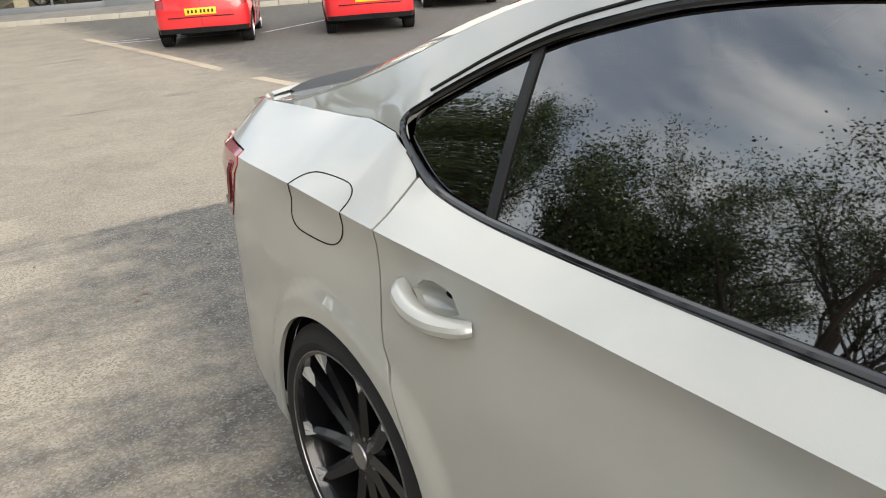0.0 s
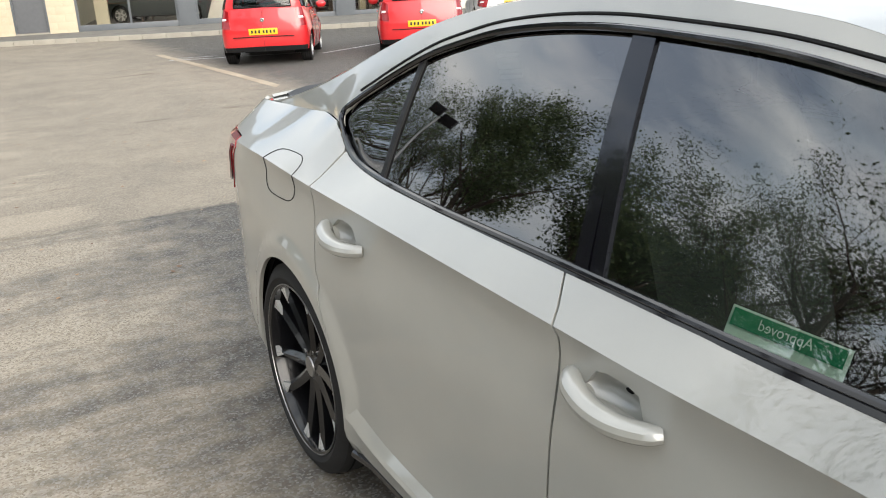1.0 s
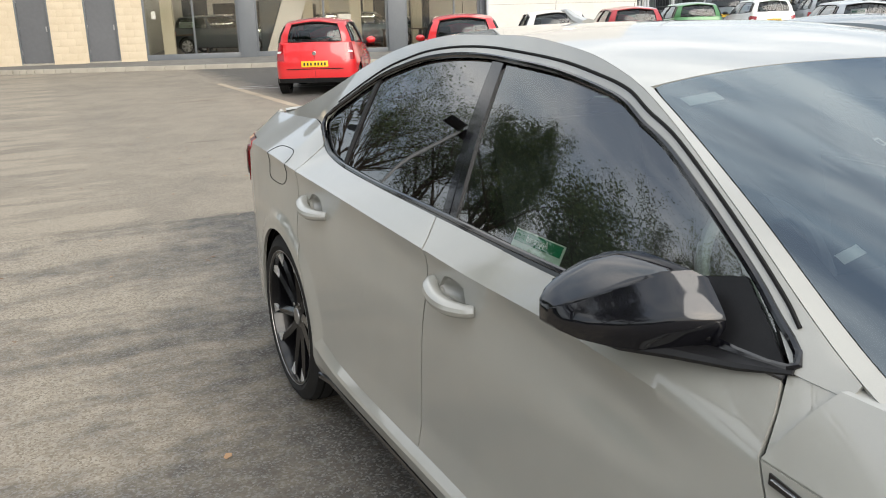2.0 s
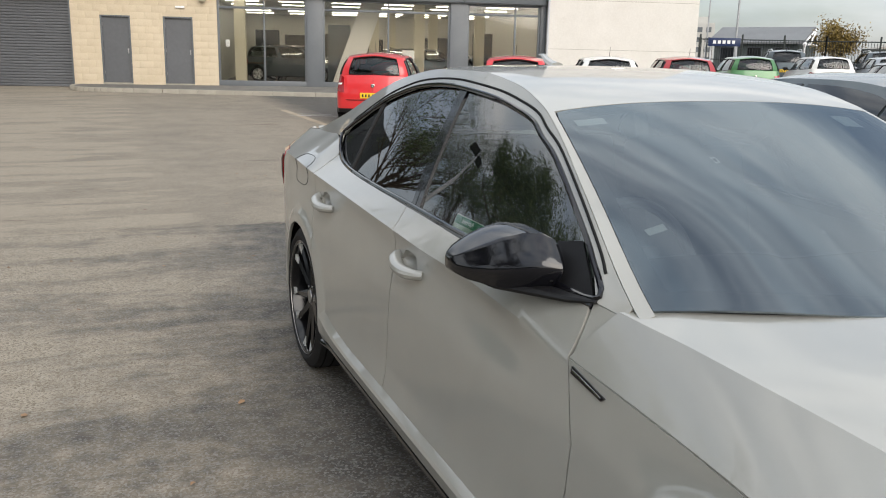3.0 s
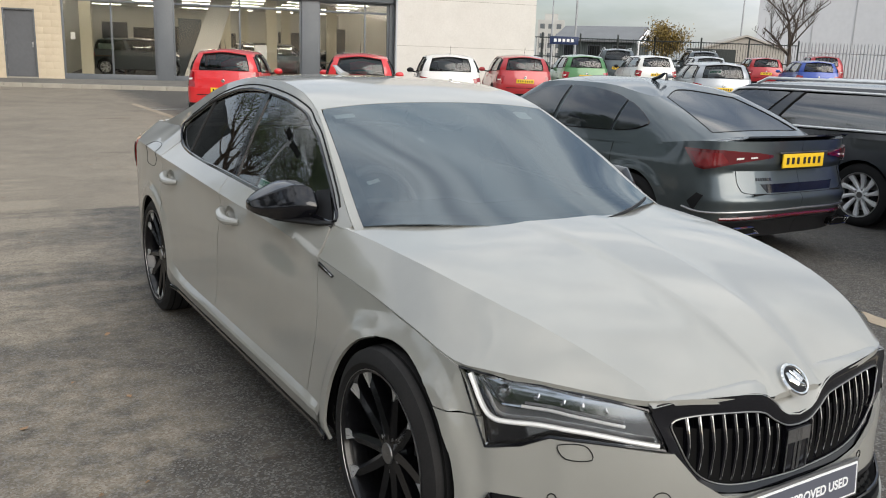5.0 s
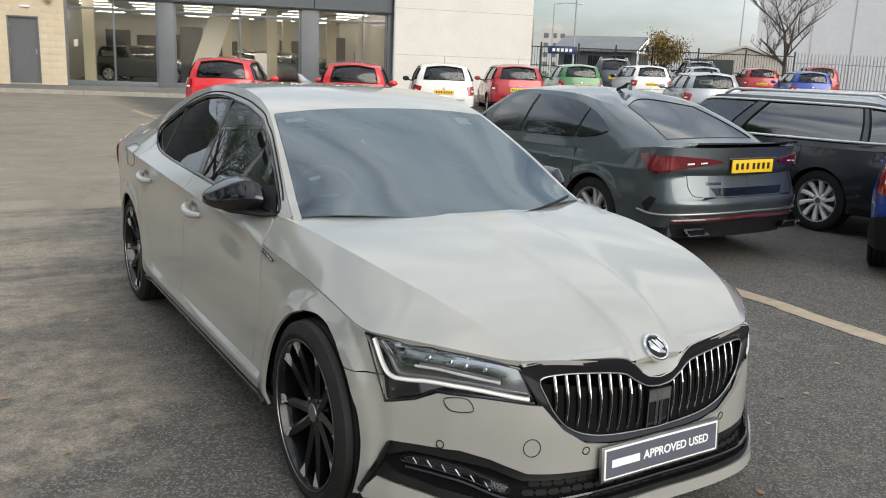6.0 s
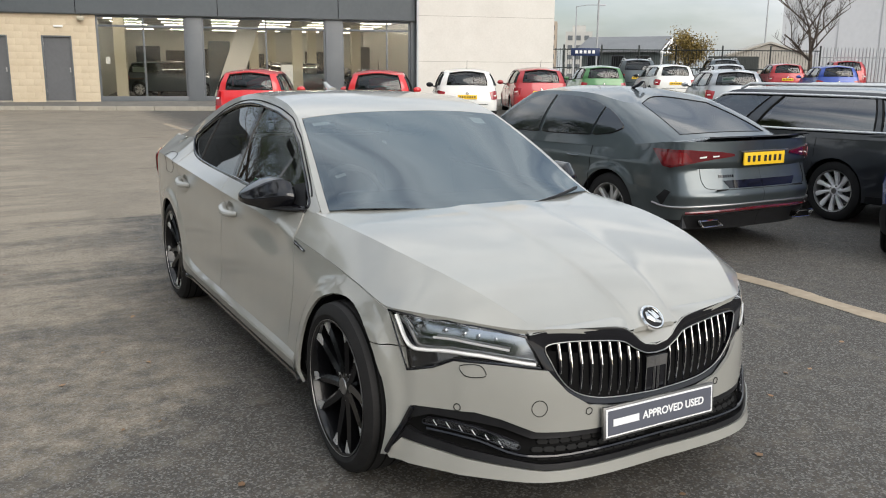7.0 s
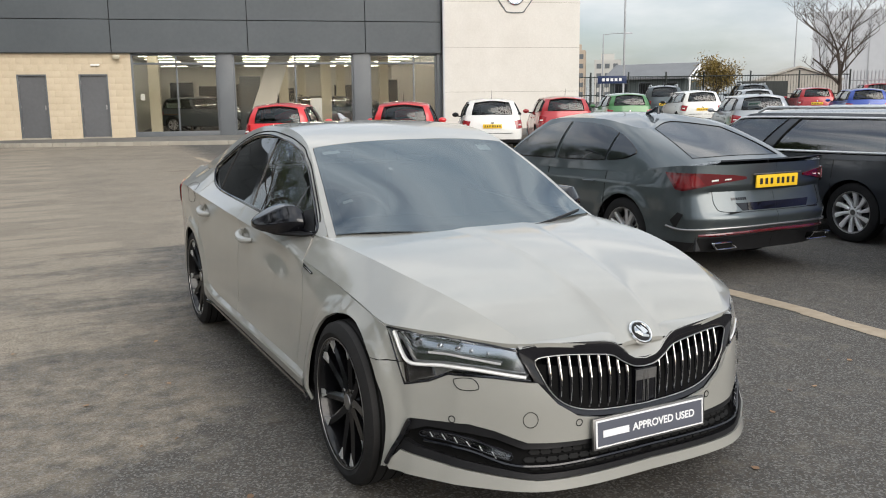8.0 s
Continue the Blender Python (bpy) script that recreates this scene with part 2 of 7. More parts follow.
class Table:
    """A smooth curve through (x, value), read from fine samples."""
    def __init__(self, pts, step=0.01):
        xs = [p[0] for p in pts]
        ys = [p[1] for p in pts]
        n = len(xs)
        h = [xs[i + 1] - xs[i] for i in range(n - 1)]
        d = [(ys[i + 1] - ys[i]) / h[i] for i in range(n - 1)]
        m = [d[0]] + [0.0 if d[i - 1] * d[i] <= 0 else 2 / (1 / d[i - 1] + 1 / d[i]) for i in range(1, n - 1)] + [d[-1]]
        self.x0, self.h = xs[0], step
        self.n = int(math.ceil((xs[-1] - xs[0]) / step)) + 1
        self.v = []
        k = 0
        for i in range(self.n):
            x = min(xs[0] + i * step, xs[-1])
            while k < n - 2 and x > xs[k + 1]:
                k += 1
            t = (x - xs[k]) / h[k]
            self.v.append((2 * t ** 3 - 3 * t ** 2 + 1) * ys[k] + (t ** 3 - 2 * t ** 2 + t) * h[k] * m[k] + (-2 * t ** 3 + 3 * t ** 2) * ys[k + 1] + (t ** 3 - t ** 2) * h[k] * m[k + 1])

    def __call__(self, x):
        f = (x - self.x0) / self.h
        if f <= 0:
            return self.v[0]
        i = int(f)
        if i >= self.n - 1:
            return self.v[-1]
        f -= i
        return self.v[i] * (1 - f) + self.v[i + 1] * f


def rounded(pts, steps=12, closed=False):
    """A Catmull-Rom curve through points of any dimension."""
    p = [np.array(q, float) for q in pts]
    n = len(p)
    out = []
    for i in range(n if closed else n - 1):
        a = p[i - 1] if (closed or i > 0) else 2 * p[0] - p[1]
        b, c = p[i], p[(i + 1) % n]
        d = p[(i + 2) % n] if (closed or i < n - 2) else 2 * p[-1] - p[-2]
        for k in range(steps):
            t = k / steps
            out.append(0.5 * (2 * b + (c - a) * t + (2 * a - 5 * b + 4 * c - d) * t * t + (3 * b - a - 3 * c + d) * t ** 3))
    if not closed:
        out.append(p[-1])
    return [tuple(float(x) for x in q) for q in out]


def panel(poly, place, step=0.03, thick=0.012, cuts_u=(), cuts_v=(), arches=(), off=0.0, inside=(0, 0, 0.55), real_v=None, mirror=False):
    """A sheet cut out of a surface: poly in the surface's own (u, v), place(u, v) in space."""
    bm = bmesh.new()
    bm.faces.new([bm.verts.new((u, v, 0)) for u, v in poly])
    us, vs = [p[0] for p in poly], [p[1] for p in poly]
    su, sv = step if isinstance(step, tuple) else (step, step)

    def cut(axis, at):
        co = (at, 0, 0) if axis == 0 else (0, at, 0)
        no = (1, 0, 0) if axis == 0 else (0, 1, 0)
        bmesh.ops.bisect_plane(bm, geom=bm.verts[:] + bm.edges[:] + bm.faces[:], dist=1e-5, plane_co=co, plane_no=no)
    for axis, lo, hi, st, extra in ((0, min(us), max(us), su, cuts_u), (1, min(vs), max(vs), sv, cuts_v)):
        n = max(1, int(round((hi - lo) / st)))
        at = [lo + (hi - lo) * i / n for i in range(1, n)]
        at = [a for a in at if all(abs(a - e) > st * 0.3 for e in extra)] + [e for e in extra if lo < e < hi]
        for a in sorted(at):
            cut(axis, a)
    if arches:
        rv = real_v or (lambda u, v: v)
        inn = {}
        for v in bm.verts:
            u, z = v.co.x, rv(v.co.x, v.co.y)
            for cu, cz, r, *wide in arches:
                k = wide[0] if wide else 1.0
                if math.hypot((u - cu) / k, z - cz) < r:
                    inn[v] = (cu, cz, r, k)
        dead = [f for f in bm.faces if all(v in inn for v in f.verts)]
        bmesh.ops.delete(bm, geom=dead, context='FACES')
        for v, (cu, cz, r, wide) in inn.items():
            if v.is_valid:
                u, z = v.co.x, rv(v.co.x, v.co.y)
                k = r / max(1e-6, math.hypot((u - cu) / wide, z - cz))
                nu, nz = cu + (u - cu) * k, cz + (z - cz) * k
                v.co.x, v.co.y = nu, v.co.y + (nz - z)
    for v in bm.verts:
        v.co = place(v.co.x, v.co.y)
    bmesh.ops.remove_doubles(bm, verts=bm.verts, dist=2e-4)
    bm.normal_update()
    c = Vector(inside)
    s = sum((f.normal.dot(f.calc_center_median() - Vector((c.x, f.calc_center_median().y * 0.8, c.z)))) * f.calc_area() for f in bm.faces)
    if s < 0:
        bmesh.ops.reverse_faces(bm, faces=bm.faces)
    bm.normal_update()
    nor = {v: v.normal.copy() for v in bm.verts}
    if off:
        for v in bm.verts:
            v.co += nor[v] * off
    if thick > 0:
        edges = [e for e in bm.edges if e.is_boundary]
        r = bmesh.ops.extrude_edge_only(bm, edges=edges)
        fresh = [g for g in r["geom"] if isinstance(g, bmesh.types.BMVert)]
        old = {}
        for v in fresh:
            best = min((w for e in v.link_edges for w in e.verts if w is not v and w in nor), key=lambda w: (w.co - v.co).length, default=None)
            old[v] = nor.get(best, Vector((0, 0, 1)))
        for v in fresh:
            v.co -= old[v] * thick
    if mirror:
        for v in bm.verts:
            v.co.x = -v.co.x
        bmesh.ops.reverse_faces(bm, faces=bm.faces)
    return bm


def grid(rows, closed_u=False):
    """Quads over rows of points."""
    bm = bmesh.new()
    vs = [[bm.verts.new(p) for p in r] for r in rows]
    for a, b in zip(vs, vs[1:]):
        n = len(a)
        for i in range(n if closed_u else n - 1):
            j = (i + 1) % n
            bm.faces.new((a[i], a[j], b[j], b[i]))
    return bm


class Body:
    """The lower body of a car as a band: s runs round the plan from the nose to the tail (s = y along the doors), z up."""
    def __init__(self, plan, rows, sharp=(4,), arches=(), flare=0.010):
        p = rounded([(-plan[1][0], plan[1][1])] + plan + [(-plan[-2][0], plan[-2][1])], 24)[24:-24]
        L = [0.0]
        for a, b in zip(p, p[1:]):
            L.append(L[-1] + math.hypot(b[0] - a[0], b[1] - a[1]))
        mid = next(i for i in range(len(p) - 1) if p[i][1] <= 0 <= p[i + 1][1])
        s0 = L[mid] + (L[mid + 1] - L[mid]) * (0 - p[mid][1]) / (p[mid + 1][1] - p[mid][1])
        L = [a - s0 for a in L]
        self.s_front, self.s_rear = L[0], L[-1]
        self.px, self.py = Table([(a, q[0]) for a, q in zip(L, p)]), Table([(a, q[1]) for a, q in zip(L, p)])
        self.kz = [Table([(q[0], q[1]) for q in r]) for r in rows]
        self.kd = [Table([(q[0], q[2]) for q in r]) for r in rows]
        self.sharp, self.arches, self.flare = set(sharp), arches, flare
        self.crease = self.kz[sharp[0]]
        self.belt = self.kz[-1]

    def depth(self, s, z):
        zs = [t(s) for t in self.kz]
        ds = [t(s) for t in self.kd]
        n = len(zs)
        z = min(max(z, zs[0]), zs[-1])
        k = 0
        while k < n - 2 and z > zs[k + 1]:
            k += 1

        def sec(i):
            return (ds[i + 1] - ds[i]) / max(1e-4, zs[i + 1] - zs[i])

        def slope(i, side):
            if i == 0:
                return sec(0)
            if i == n - 1:
                return sec(n - 2)
            if i in self.sharp:
                return sec(i - 1) if side < 0 else sec(i)
            a, b = sec(i - 1), sec(i)
            return 0.0 if a * b <= 0 else 2 * a * b / (a + b)
        h = max(1e-4, zs[k + 1] - zs[k])
        t = (z - zs[k]) / h
        d = (2 * t ** 3 - 3 * t ** 2 + 1) * ds[k] + (t ** 3 - 2 * t ** 2 + t) * h * slope(k, 1) + (3 * t ** 2 - 2 * t ** 3) * ds[k + 1] + (t ** 3 - t ** 2) * h * slope(k + 1, -1)
        for cu, cz, r in self.arches:
            q = (math.hypot(s - cu, z - cz) - r) / 0.055
            if -.5 <= q < 1.3:
                d = d + self.flare * min(1.0, max(0.0, (self.crease(s) - z) / 0.09)) * (1 - min(1.0, max(0.0, (q - 0.85) / 0.35)))
        return d

    def at(self, s, z, out=0.0):
        h = 0.01
        x, y = self.px(s), self.py(s)
        tx, ty = self.px(s + h) - self.px(s - h), self.py(s + h) - self.py(s - h)
        l = math.hypot(tx, ty) or 1.0
        d = self.depth(s, z) + out
        return Vector((max(0.0, x + ty / l * d), y - tx / l * d, z))

    def piece(self, poly, side, step=0.03, thick=0.012, out=0.0, cut=True, dense=True, holes=()):
        """A panel of the band; poly in (s, z)."""
        zc = self.crease
        fine = []
        for (s0, z0), (s1, z1) in zip(poly, poly[1:] + poly[:1]):
            k = max(1, int(math.hypot(s1 - s0, z1 - z0) / 0.05)) if dense else 1
            fine += [(s0 + (s1 - s0) * i / k, z0 + (z1 - z0) * i / k) for i in range(k)]
        return panel([(s, z - zc(s)) for s, z in fine], lambda u, v: self.at(u, v + zc(u), out), step, thick, cuts_v=(0.0,),
                     arches=(list(self.arches) if cut else []) + list(holes), real_v=lambda u, v: v + zc(u), mirror=side < 0)

    def line(self, pts, side, radius, out=0.0, sides=6, flat=1.0, steps=6, closed=False):
        q = rounded(pts, steps, closed)
        ps = [self.at(s, z, out) for s, z in q]
        return tube(bmesh.new(), [(p.x * side, p.y, p.z) for p in ps], radius, sides, closed, flat)


# ---- ground ----
def rise(x, y):
    """The lot climbs gently away from the parked car."""
    s = 0.46 * x + 0.89 * y - 10
    if s <= 0:
        return 0.0
    return 0.024 * s * s / (s + 1.5) if s < 40 else 0.024 * 40 * 40 / 41.5


asphalt = material("worn_asphalt", (0.10, 0.10, 0.095), 0.85)
at = place_of(asphalt)
n_grit, n_stone = noise_of(asphalt, at, 95.0, 2.0, 0.8), noise_of(asphalt, at, 42.0, 3.0, 0.75)
n_mid, n_big, n_huge = noise_of(asphalt, at, 9.0, 6.0, 0.65), noise_of(asphalt, at, 1.3, 7.0, 0.66), noise_of(asphalt, at, 0.22, 6.0, 0.6)
grit = mixed(asphalt, 0.5, n_grit, n_stone)
# the lane beside the bays is scoured pale; the bays keep their dark binder
xyz = node(asphalt, "ShaderNodeSeparateXYZ")
join(asphalt, at, xyz.inputs[0])


def plus(a_, b_, op='ADD'):
    n_ = asphalt.node_tree.nodes.new("ShaderNodeMath")
    n_.operation = op
    for q, v in zip(n_.inputs, (a_, b_)):
        if isinstance(v, (int, float)):
            q.default_value = v
        else:
            join(asphalt, v, q)
    return n_.outputs[0]


def clamped(v):
    c_ = asphalt.node_tree.nodes.new("ShaderNodeClamp")
    join(asphalt, v, c_.inputs[0])
    return c_.outputs[0]


def wander(n_, amount):
    return plus(plus(n_, -.5), amount, 'MULTIPLY')


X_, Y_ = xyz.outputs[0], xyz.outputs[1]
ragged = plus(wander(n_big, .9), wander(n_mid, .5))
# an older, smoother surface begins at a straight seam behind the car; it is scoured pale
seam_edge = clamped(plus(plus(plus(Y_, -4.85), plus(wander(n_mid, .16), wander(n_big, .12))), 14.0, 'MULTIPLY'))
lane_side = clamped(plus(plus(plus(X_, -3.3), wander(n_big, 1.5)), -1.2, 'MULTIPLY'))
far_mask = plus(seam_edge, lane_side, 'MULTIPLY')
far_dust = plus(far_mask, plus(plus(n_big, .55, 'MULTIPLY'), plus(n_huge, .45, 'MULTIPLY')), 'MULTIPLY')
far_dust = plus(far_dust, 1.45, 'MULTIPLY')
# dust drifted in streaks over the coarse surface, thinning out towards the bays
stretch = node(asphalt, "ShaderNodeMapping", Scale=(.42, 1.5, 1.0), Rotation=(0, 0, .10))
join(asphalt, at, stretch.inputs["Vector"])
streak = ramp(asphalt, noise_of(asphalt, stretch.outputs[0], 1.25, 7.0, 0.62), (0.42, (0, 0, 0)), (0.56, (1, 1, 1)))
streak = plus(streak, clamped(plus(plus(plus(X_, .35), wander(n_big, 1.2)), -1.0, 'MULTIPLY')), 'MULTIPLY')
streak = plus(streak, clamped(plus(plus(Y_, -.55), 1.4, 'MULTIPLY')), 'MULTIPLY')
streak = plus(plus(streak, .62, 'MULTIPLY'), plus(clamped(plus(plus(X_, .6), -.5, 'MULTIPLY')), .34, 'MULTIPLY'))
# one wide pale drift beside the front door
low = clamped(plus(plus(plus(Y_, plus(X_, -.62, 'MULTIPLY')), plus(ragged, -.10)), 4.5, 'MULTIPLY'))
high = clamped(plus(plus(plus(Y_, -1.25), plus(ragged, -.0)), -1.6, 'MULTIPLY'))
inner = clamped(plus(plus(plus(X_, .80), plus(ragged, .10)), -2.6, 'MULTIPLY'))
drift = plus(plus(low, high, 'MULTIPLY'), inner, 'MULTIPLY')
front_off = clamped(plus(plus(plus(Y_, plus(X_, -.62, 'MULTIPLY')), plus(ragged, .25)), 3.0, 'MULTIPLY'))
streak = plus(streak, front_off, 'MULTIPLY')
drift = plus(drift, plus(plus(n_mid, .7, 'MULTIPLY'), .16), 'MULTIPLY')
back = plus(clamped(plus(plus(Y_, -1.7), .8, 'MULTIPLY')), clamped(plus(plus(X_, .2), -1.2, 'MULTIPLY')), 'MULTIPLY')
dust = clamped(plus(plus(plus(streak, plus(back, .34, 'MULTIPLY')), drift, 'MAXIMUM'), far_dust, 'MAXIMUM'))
# crushed stone in the binder: every chip has its own shade
chips = node(asphalt, "ShaderNodeTexVoronoi", Scale=125.0)
join(asphalt, at, chips.inputs["Vector"])
chip_rgb = node(asphalt, "ShaderNodeSeparateColor")
join(asphalt, chips.outputs["Color"], chip_rgb.inputs[0])
coarse = plus(plus(chip_rgb.outputs[0], 0.80, 'MULTIPLY'), plus(grit, 0.20, 'MULTIPLY'))
chip = mixed(asphalt, plus(far_mask, .6, 'MULTIPLY'), coarse, grit)
# mottled at hand size as well
blotch = plus(wander(n_mid, 1.1), wander(noise_of(asphalt, at, 4.0, 5.0, .6), 1.0))
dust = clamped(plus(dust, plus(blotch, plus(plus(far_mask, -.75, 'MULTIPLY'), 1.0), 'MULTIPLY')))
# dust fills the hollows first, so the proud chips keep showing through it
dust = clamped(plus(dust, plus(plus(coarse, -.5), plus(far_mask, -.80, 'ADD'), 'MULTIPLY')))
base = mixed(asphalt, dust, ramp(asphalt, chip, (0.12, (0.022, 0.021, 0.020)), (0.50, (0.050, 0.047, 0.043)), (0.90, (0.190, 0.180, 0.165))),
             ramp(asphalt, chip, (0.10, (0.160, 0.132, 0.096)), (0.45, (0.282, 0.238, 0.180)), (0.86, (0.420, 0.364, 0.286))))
stain = ramp(asphalt, noise_of(asphalt, stretch.outputs[0], 2.0, 4.0, 0.55), (0.27, (0.66, 0.62, 0.58)), (0.35, (1, 1, 1)))
base = mixed(asphalt, 1.0, base, stain, 'MULTIPLY')
# a thin dark crack along the seam between the two surfaces
crack = clamped(plus(plus(plus(plus(Y_, -4.85), wander(n_big, .10)), 0.0, 'ABSOLUTE'), 45.0, 'MULTIPLY'))
base = mixed(asphalt, plus(plus(crack, .45, 'MULTIPLY'), .55), mixed(asphalt, .6, base, (.03, .028, .025)), base)
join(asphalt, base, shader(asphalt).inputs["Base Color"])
bumped(asphalt, chip, 0.8, 0.008)
M["asphalt"] = asphalt

def stops(a, b, fine, coarse, lo, hi):
    out = [a]
    v = a
    while v < b:
        v += fine if lo <= v < hi else coarse
        out.append(min(v, b))
    return out


gx, gy = stops(-300, 340, 2.0, 20.0, -40, 60), stops(-120, 420, 2.0, 20.0, -20, 60)
bm = bmesh.new()
vs = [[bm.verts.new((x, y, rise(x, y))) for x in gx] for y in gy]
for a, b in zip(vs, vs[1:]):
    for i in range(len(a) - 1):
        bm.faces.new((a[i], a[i + 1], b[i + 1], b[i]))
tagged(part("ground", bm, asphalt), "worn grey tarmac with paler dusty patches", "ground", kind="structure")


# ---- the grey saloon ----
PLAN = [(0, -2.215), (.3, -2.20), (.48, -2.15), (.66, -2.02), (.705, -1.974), (.785, -1.887), (.802, -1.868), (.811, -1.849), (.852, -1.762), (.872, -1.715), (.905, -1.5), (.92, -1.2), (.92, -.9), (.92, 0), (.92, .9),
        (.915, 1.4), (.90, 1.7), (.875, 1.95), (.82, 2.15), (.70, 2.3), (.45, 2.40), (0, 2.44)]
SILL = [(-2.81, .185, .03), (-2.33, .185, .045), (-1.8, .20, .02), (-1.5, .22, -.01), (-.9, .225, -.03), (1.0, .235, -.03), (1.8, .24, -.03), (3.06, .30, -.04)]
SKIRT = [(-2.81, .235, .025), (-2.33, .235, .035), (-1.8, .27, .015), (-1.5, .29, .0), (-.9, .295, -.004), (1.0, .31, -.004), (1.8, .31, .0), (3.06, .36, .0)]
WAIST = [(-2.81, .34, .0), (-2.33, .345, .0), (-1.8, .38, .004), (-1.45, .40, -.002), (-.95, .41, -.016), (-.6, .415, -.022), (0, .42, -.022), (.6, .42, -.016), (.95, .42, -.008), (1.4, .42, .002), (1.8, .45, .0), (3.06, .5, .0)]
FLANK = [(-2.81, .45, .0), (-2.33, .46, .0), (-1.8, .52, -.008), (-1.45, .62, -.026), (-.95, .65, -.042), (-.5, .66, -.034), (0, .66, -.022), (.5, .67, -.014), (.9, .68, -.007), (1.4, .71, .002), (1.8, .70, .0), (3.06, .75, .0)]
CREASE = [(-2.81, .60, -.02), (-2.33, .665, -.028), (-1.75, .705, -.045), (-1.5, .742, -.072), (-1.2, .775, -.085), (-.8, .804, -.083), (-.5, .833, -.071), (-.3, .852, -.060), (0, .864, -.046),
          (.2, .876, -.040), (.5, .892, -.034), (.9, .914, -.026), (1.2, .930, -.018), (1.6, .952, -.010), (1.9, .95, -.012), (3.06, .95, -.02)]
BELT = [(-2.81, .66, -.06), (-2.33, .71, -.06), (-1.5, .82, -.16), (-.9, .905, -.165), (-.8, .914, -.150), (-.5, .925, -.128), (-.2, .934, -.118), (0, .942, -.114), (.3, .950, -.114), (.6, .957, -.114), (.9, .967, -.118),
        (1.05, .976, -.125), (1.17, .995, -.135), (1.28, 1.045, -.158), (1.35, 1.07, -.175), (1.5, 1.075, -.20), (1.8, 1.06, -.20), (2.2, 1.055, -.14), (3.06, 1.05, -.10)]
ARCHES = [(-1.43, .33, .358), (1.40, .33, .352)]
# the shoulder crease overhangs the doors a little
FLANK = [(a, b, c - .012 * max(0.0, 1 - (a / 1.3) ** 2)) for a, b, c in FLANK]
UNDER = [(a, b - .045, c - .009 if -.6 < a < 1.7 else c + .012) for a, b, c in CREASE]
body = Body(PLAN, [SILL, SKIRT, WAIST, FLANK, UNDER, CREASE, BELT], (5,), ARCHES, 0.014)
SF, SR = body.s_front, body.s_rear
rail_x = Table([(-1.3, .79), (-1.1, .775), (-.89, .740), (-.58, .674), (-.33, .614), (-.2, .590), (0, .572), (.3, .562), (.6, .562), (.9, .576), (1.1, .595), (1.3, .622), (1.5, .652), (1.75, .682), (2.0, .685), (2.2, .66), (2.45, .6)])
rail_z = Table([(-1.3, .76), (-1.1, .84), (-.89, .922), (-.58, 1.105), (-.33, 1.238), (-.2, 1.294), (0, 1.345), (.3, 1.375), (.6, 1.376), (.9, 1.346), (1.1, 1.304), (1.3, 1.242), (1.5, 1.172), (1.75, 1.100), (2.0, 1.052), (2.2, 1.034), (2.45, 1.00)])
roof_z = Table([(-1.3, .862), (-1.1, .945), (-.89, 1.030), (-.6, 1.152), (-.33, 1.264), (-.2, 1.314), (-.05, 1.352), (.1, 1.379), (.3, 1.397), (.6, 1.399), (.9, 1.378), (1.2, 1.334), (1.5, 1.258), (1.75, 1.150), (1.95, 1.074), (2.2, 1.046), (2.45, 1.01)])


def crown(x, y):
    """Windscreen, roof, rear screen and boot lid."""
    r = min(1.0, abs(x) / rail_x(y))
    return Vector((x, y, rail_z(y) + (roof_z(y) - rail_z(y)) * (1 - r ** (2.8 + 1.0 * min(1.0, max(0.0, (y - .3) / .8))))))


def flank(y, z):
    """Cabin side between the belt and the roof rail."""
    zb, zr = body.belt(y), rail_z(y)
    b = body.at(y, zb)
    t = min(1.0, max(0.0, (z - zb) / max(0.01, zr - zb)))
    x = b.x + (rail_x(y) - b.x) * t + 0.05 * (zr - zb) * t * (1 - t) * 2
    return Vector((x, b.y, z))


def both(fn):
    for side in (-1, 1):
        fn(side)


car = empty("saloon_car", "light warm-grey saloon car parked on the tarmac", "car", "", Matrix.Translation((-.02, 0, 0)) @ Matrix.Diagonal((.98, 1, 1, 1)))
PG, BG, BS = M["paint_grey"], M["black_gloss"], M["black_satin"]
BELT_LINE = [(-.79, .917), (-.5, .926), (-.15, .936), (.28, .950), (.68, .959), (.9, .968), (1.05, .977), (1.17, .997), (1.28, 1.046)]
DLO_TOP = [(1.335, 1.085), (1.285, 1.125), (1.14, 1.195), (1.0, 1.250), (.87, 1.283), (.75, 1.306), (.6, 1.320), (.45, 1.324), (.3, 1.319), (.06, 1.300), (-.1, 1.275), (-.21, 1.250), (-.29, 1.215), (-.40, 1.170), (-.58, 1.073), (-.72, .985)]
FSHUT = [(-.885, .235), (-.89, .40), (-.905, .55), (-.895, .65), (-.81, .80)]
BSHUT = [(.222, .235), (.222, .56), (.215, .75), (.212, .86), (.235, .90), (.272, .945)]
RSHUT = [(1.06, .235), (1.11, .55), (1.18, .71), (1.21, .88), (1.205, .95), (1.215, 1.005), (1.235, 1.02)]
g = 0.0028


def shifted(pts, du):
    return [(a + du, b) for a, b in pts]


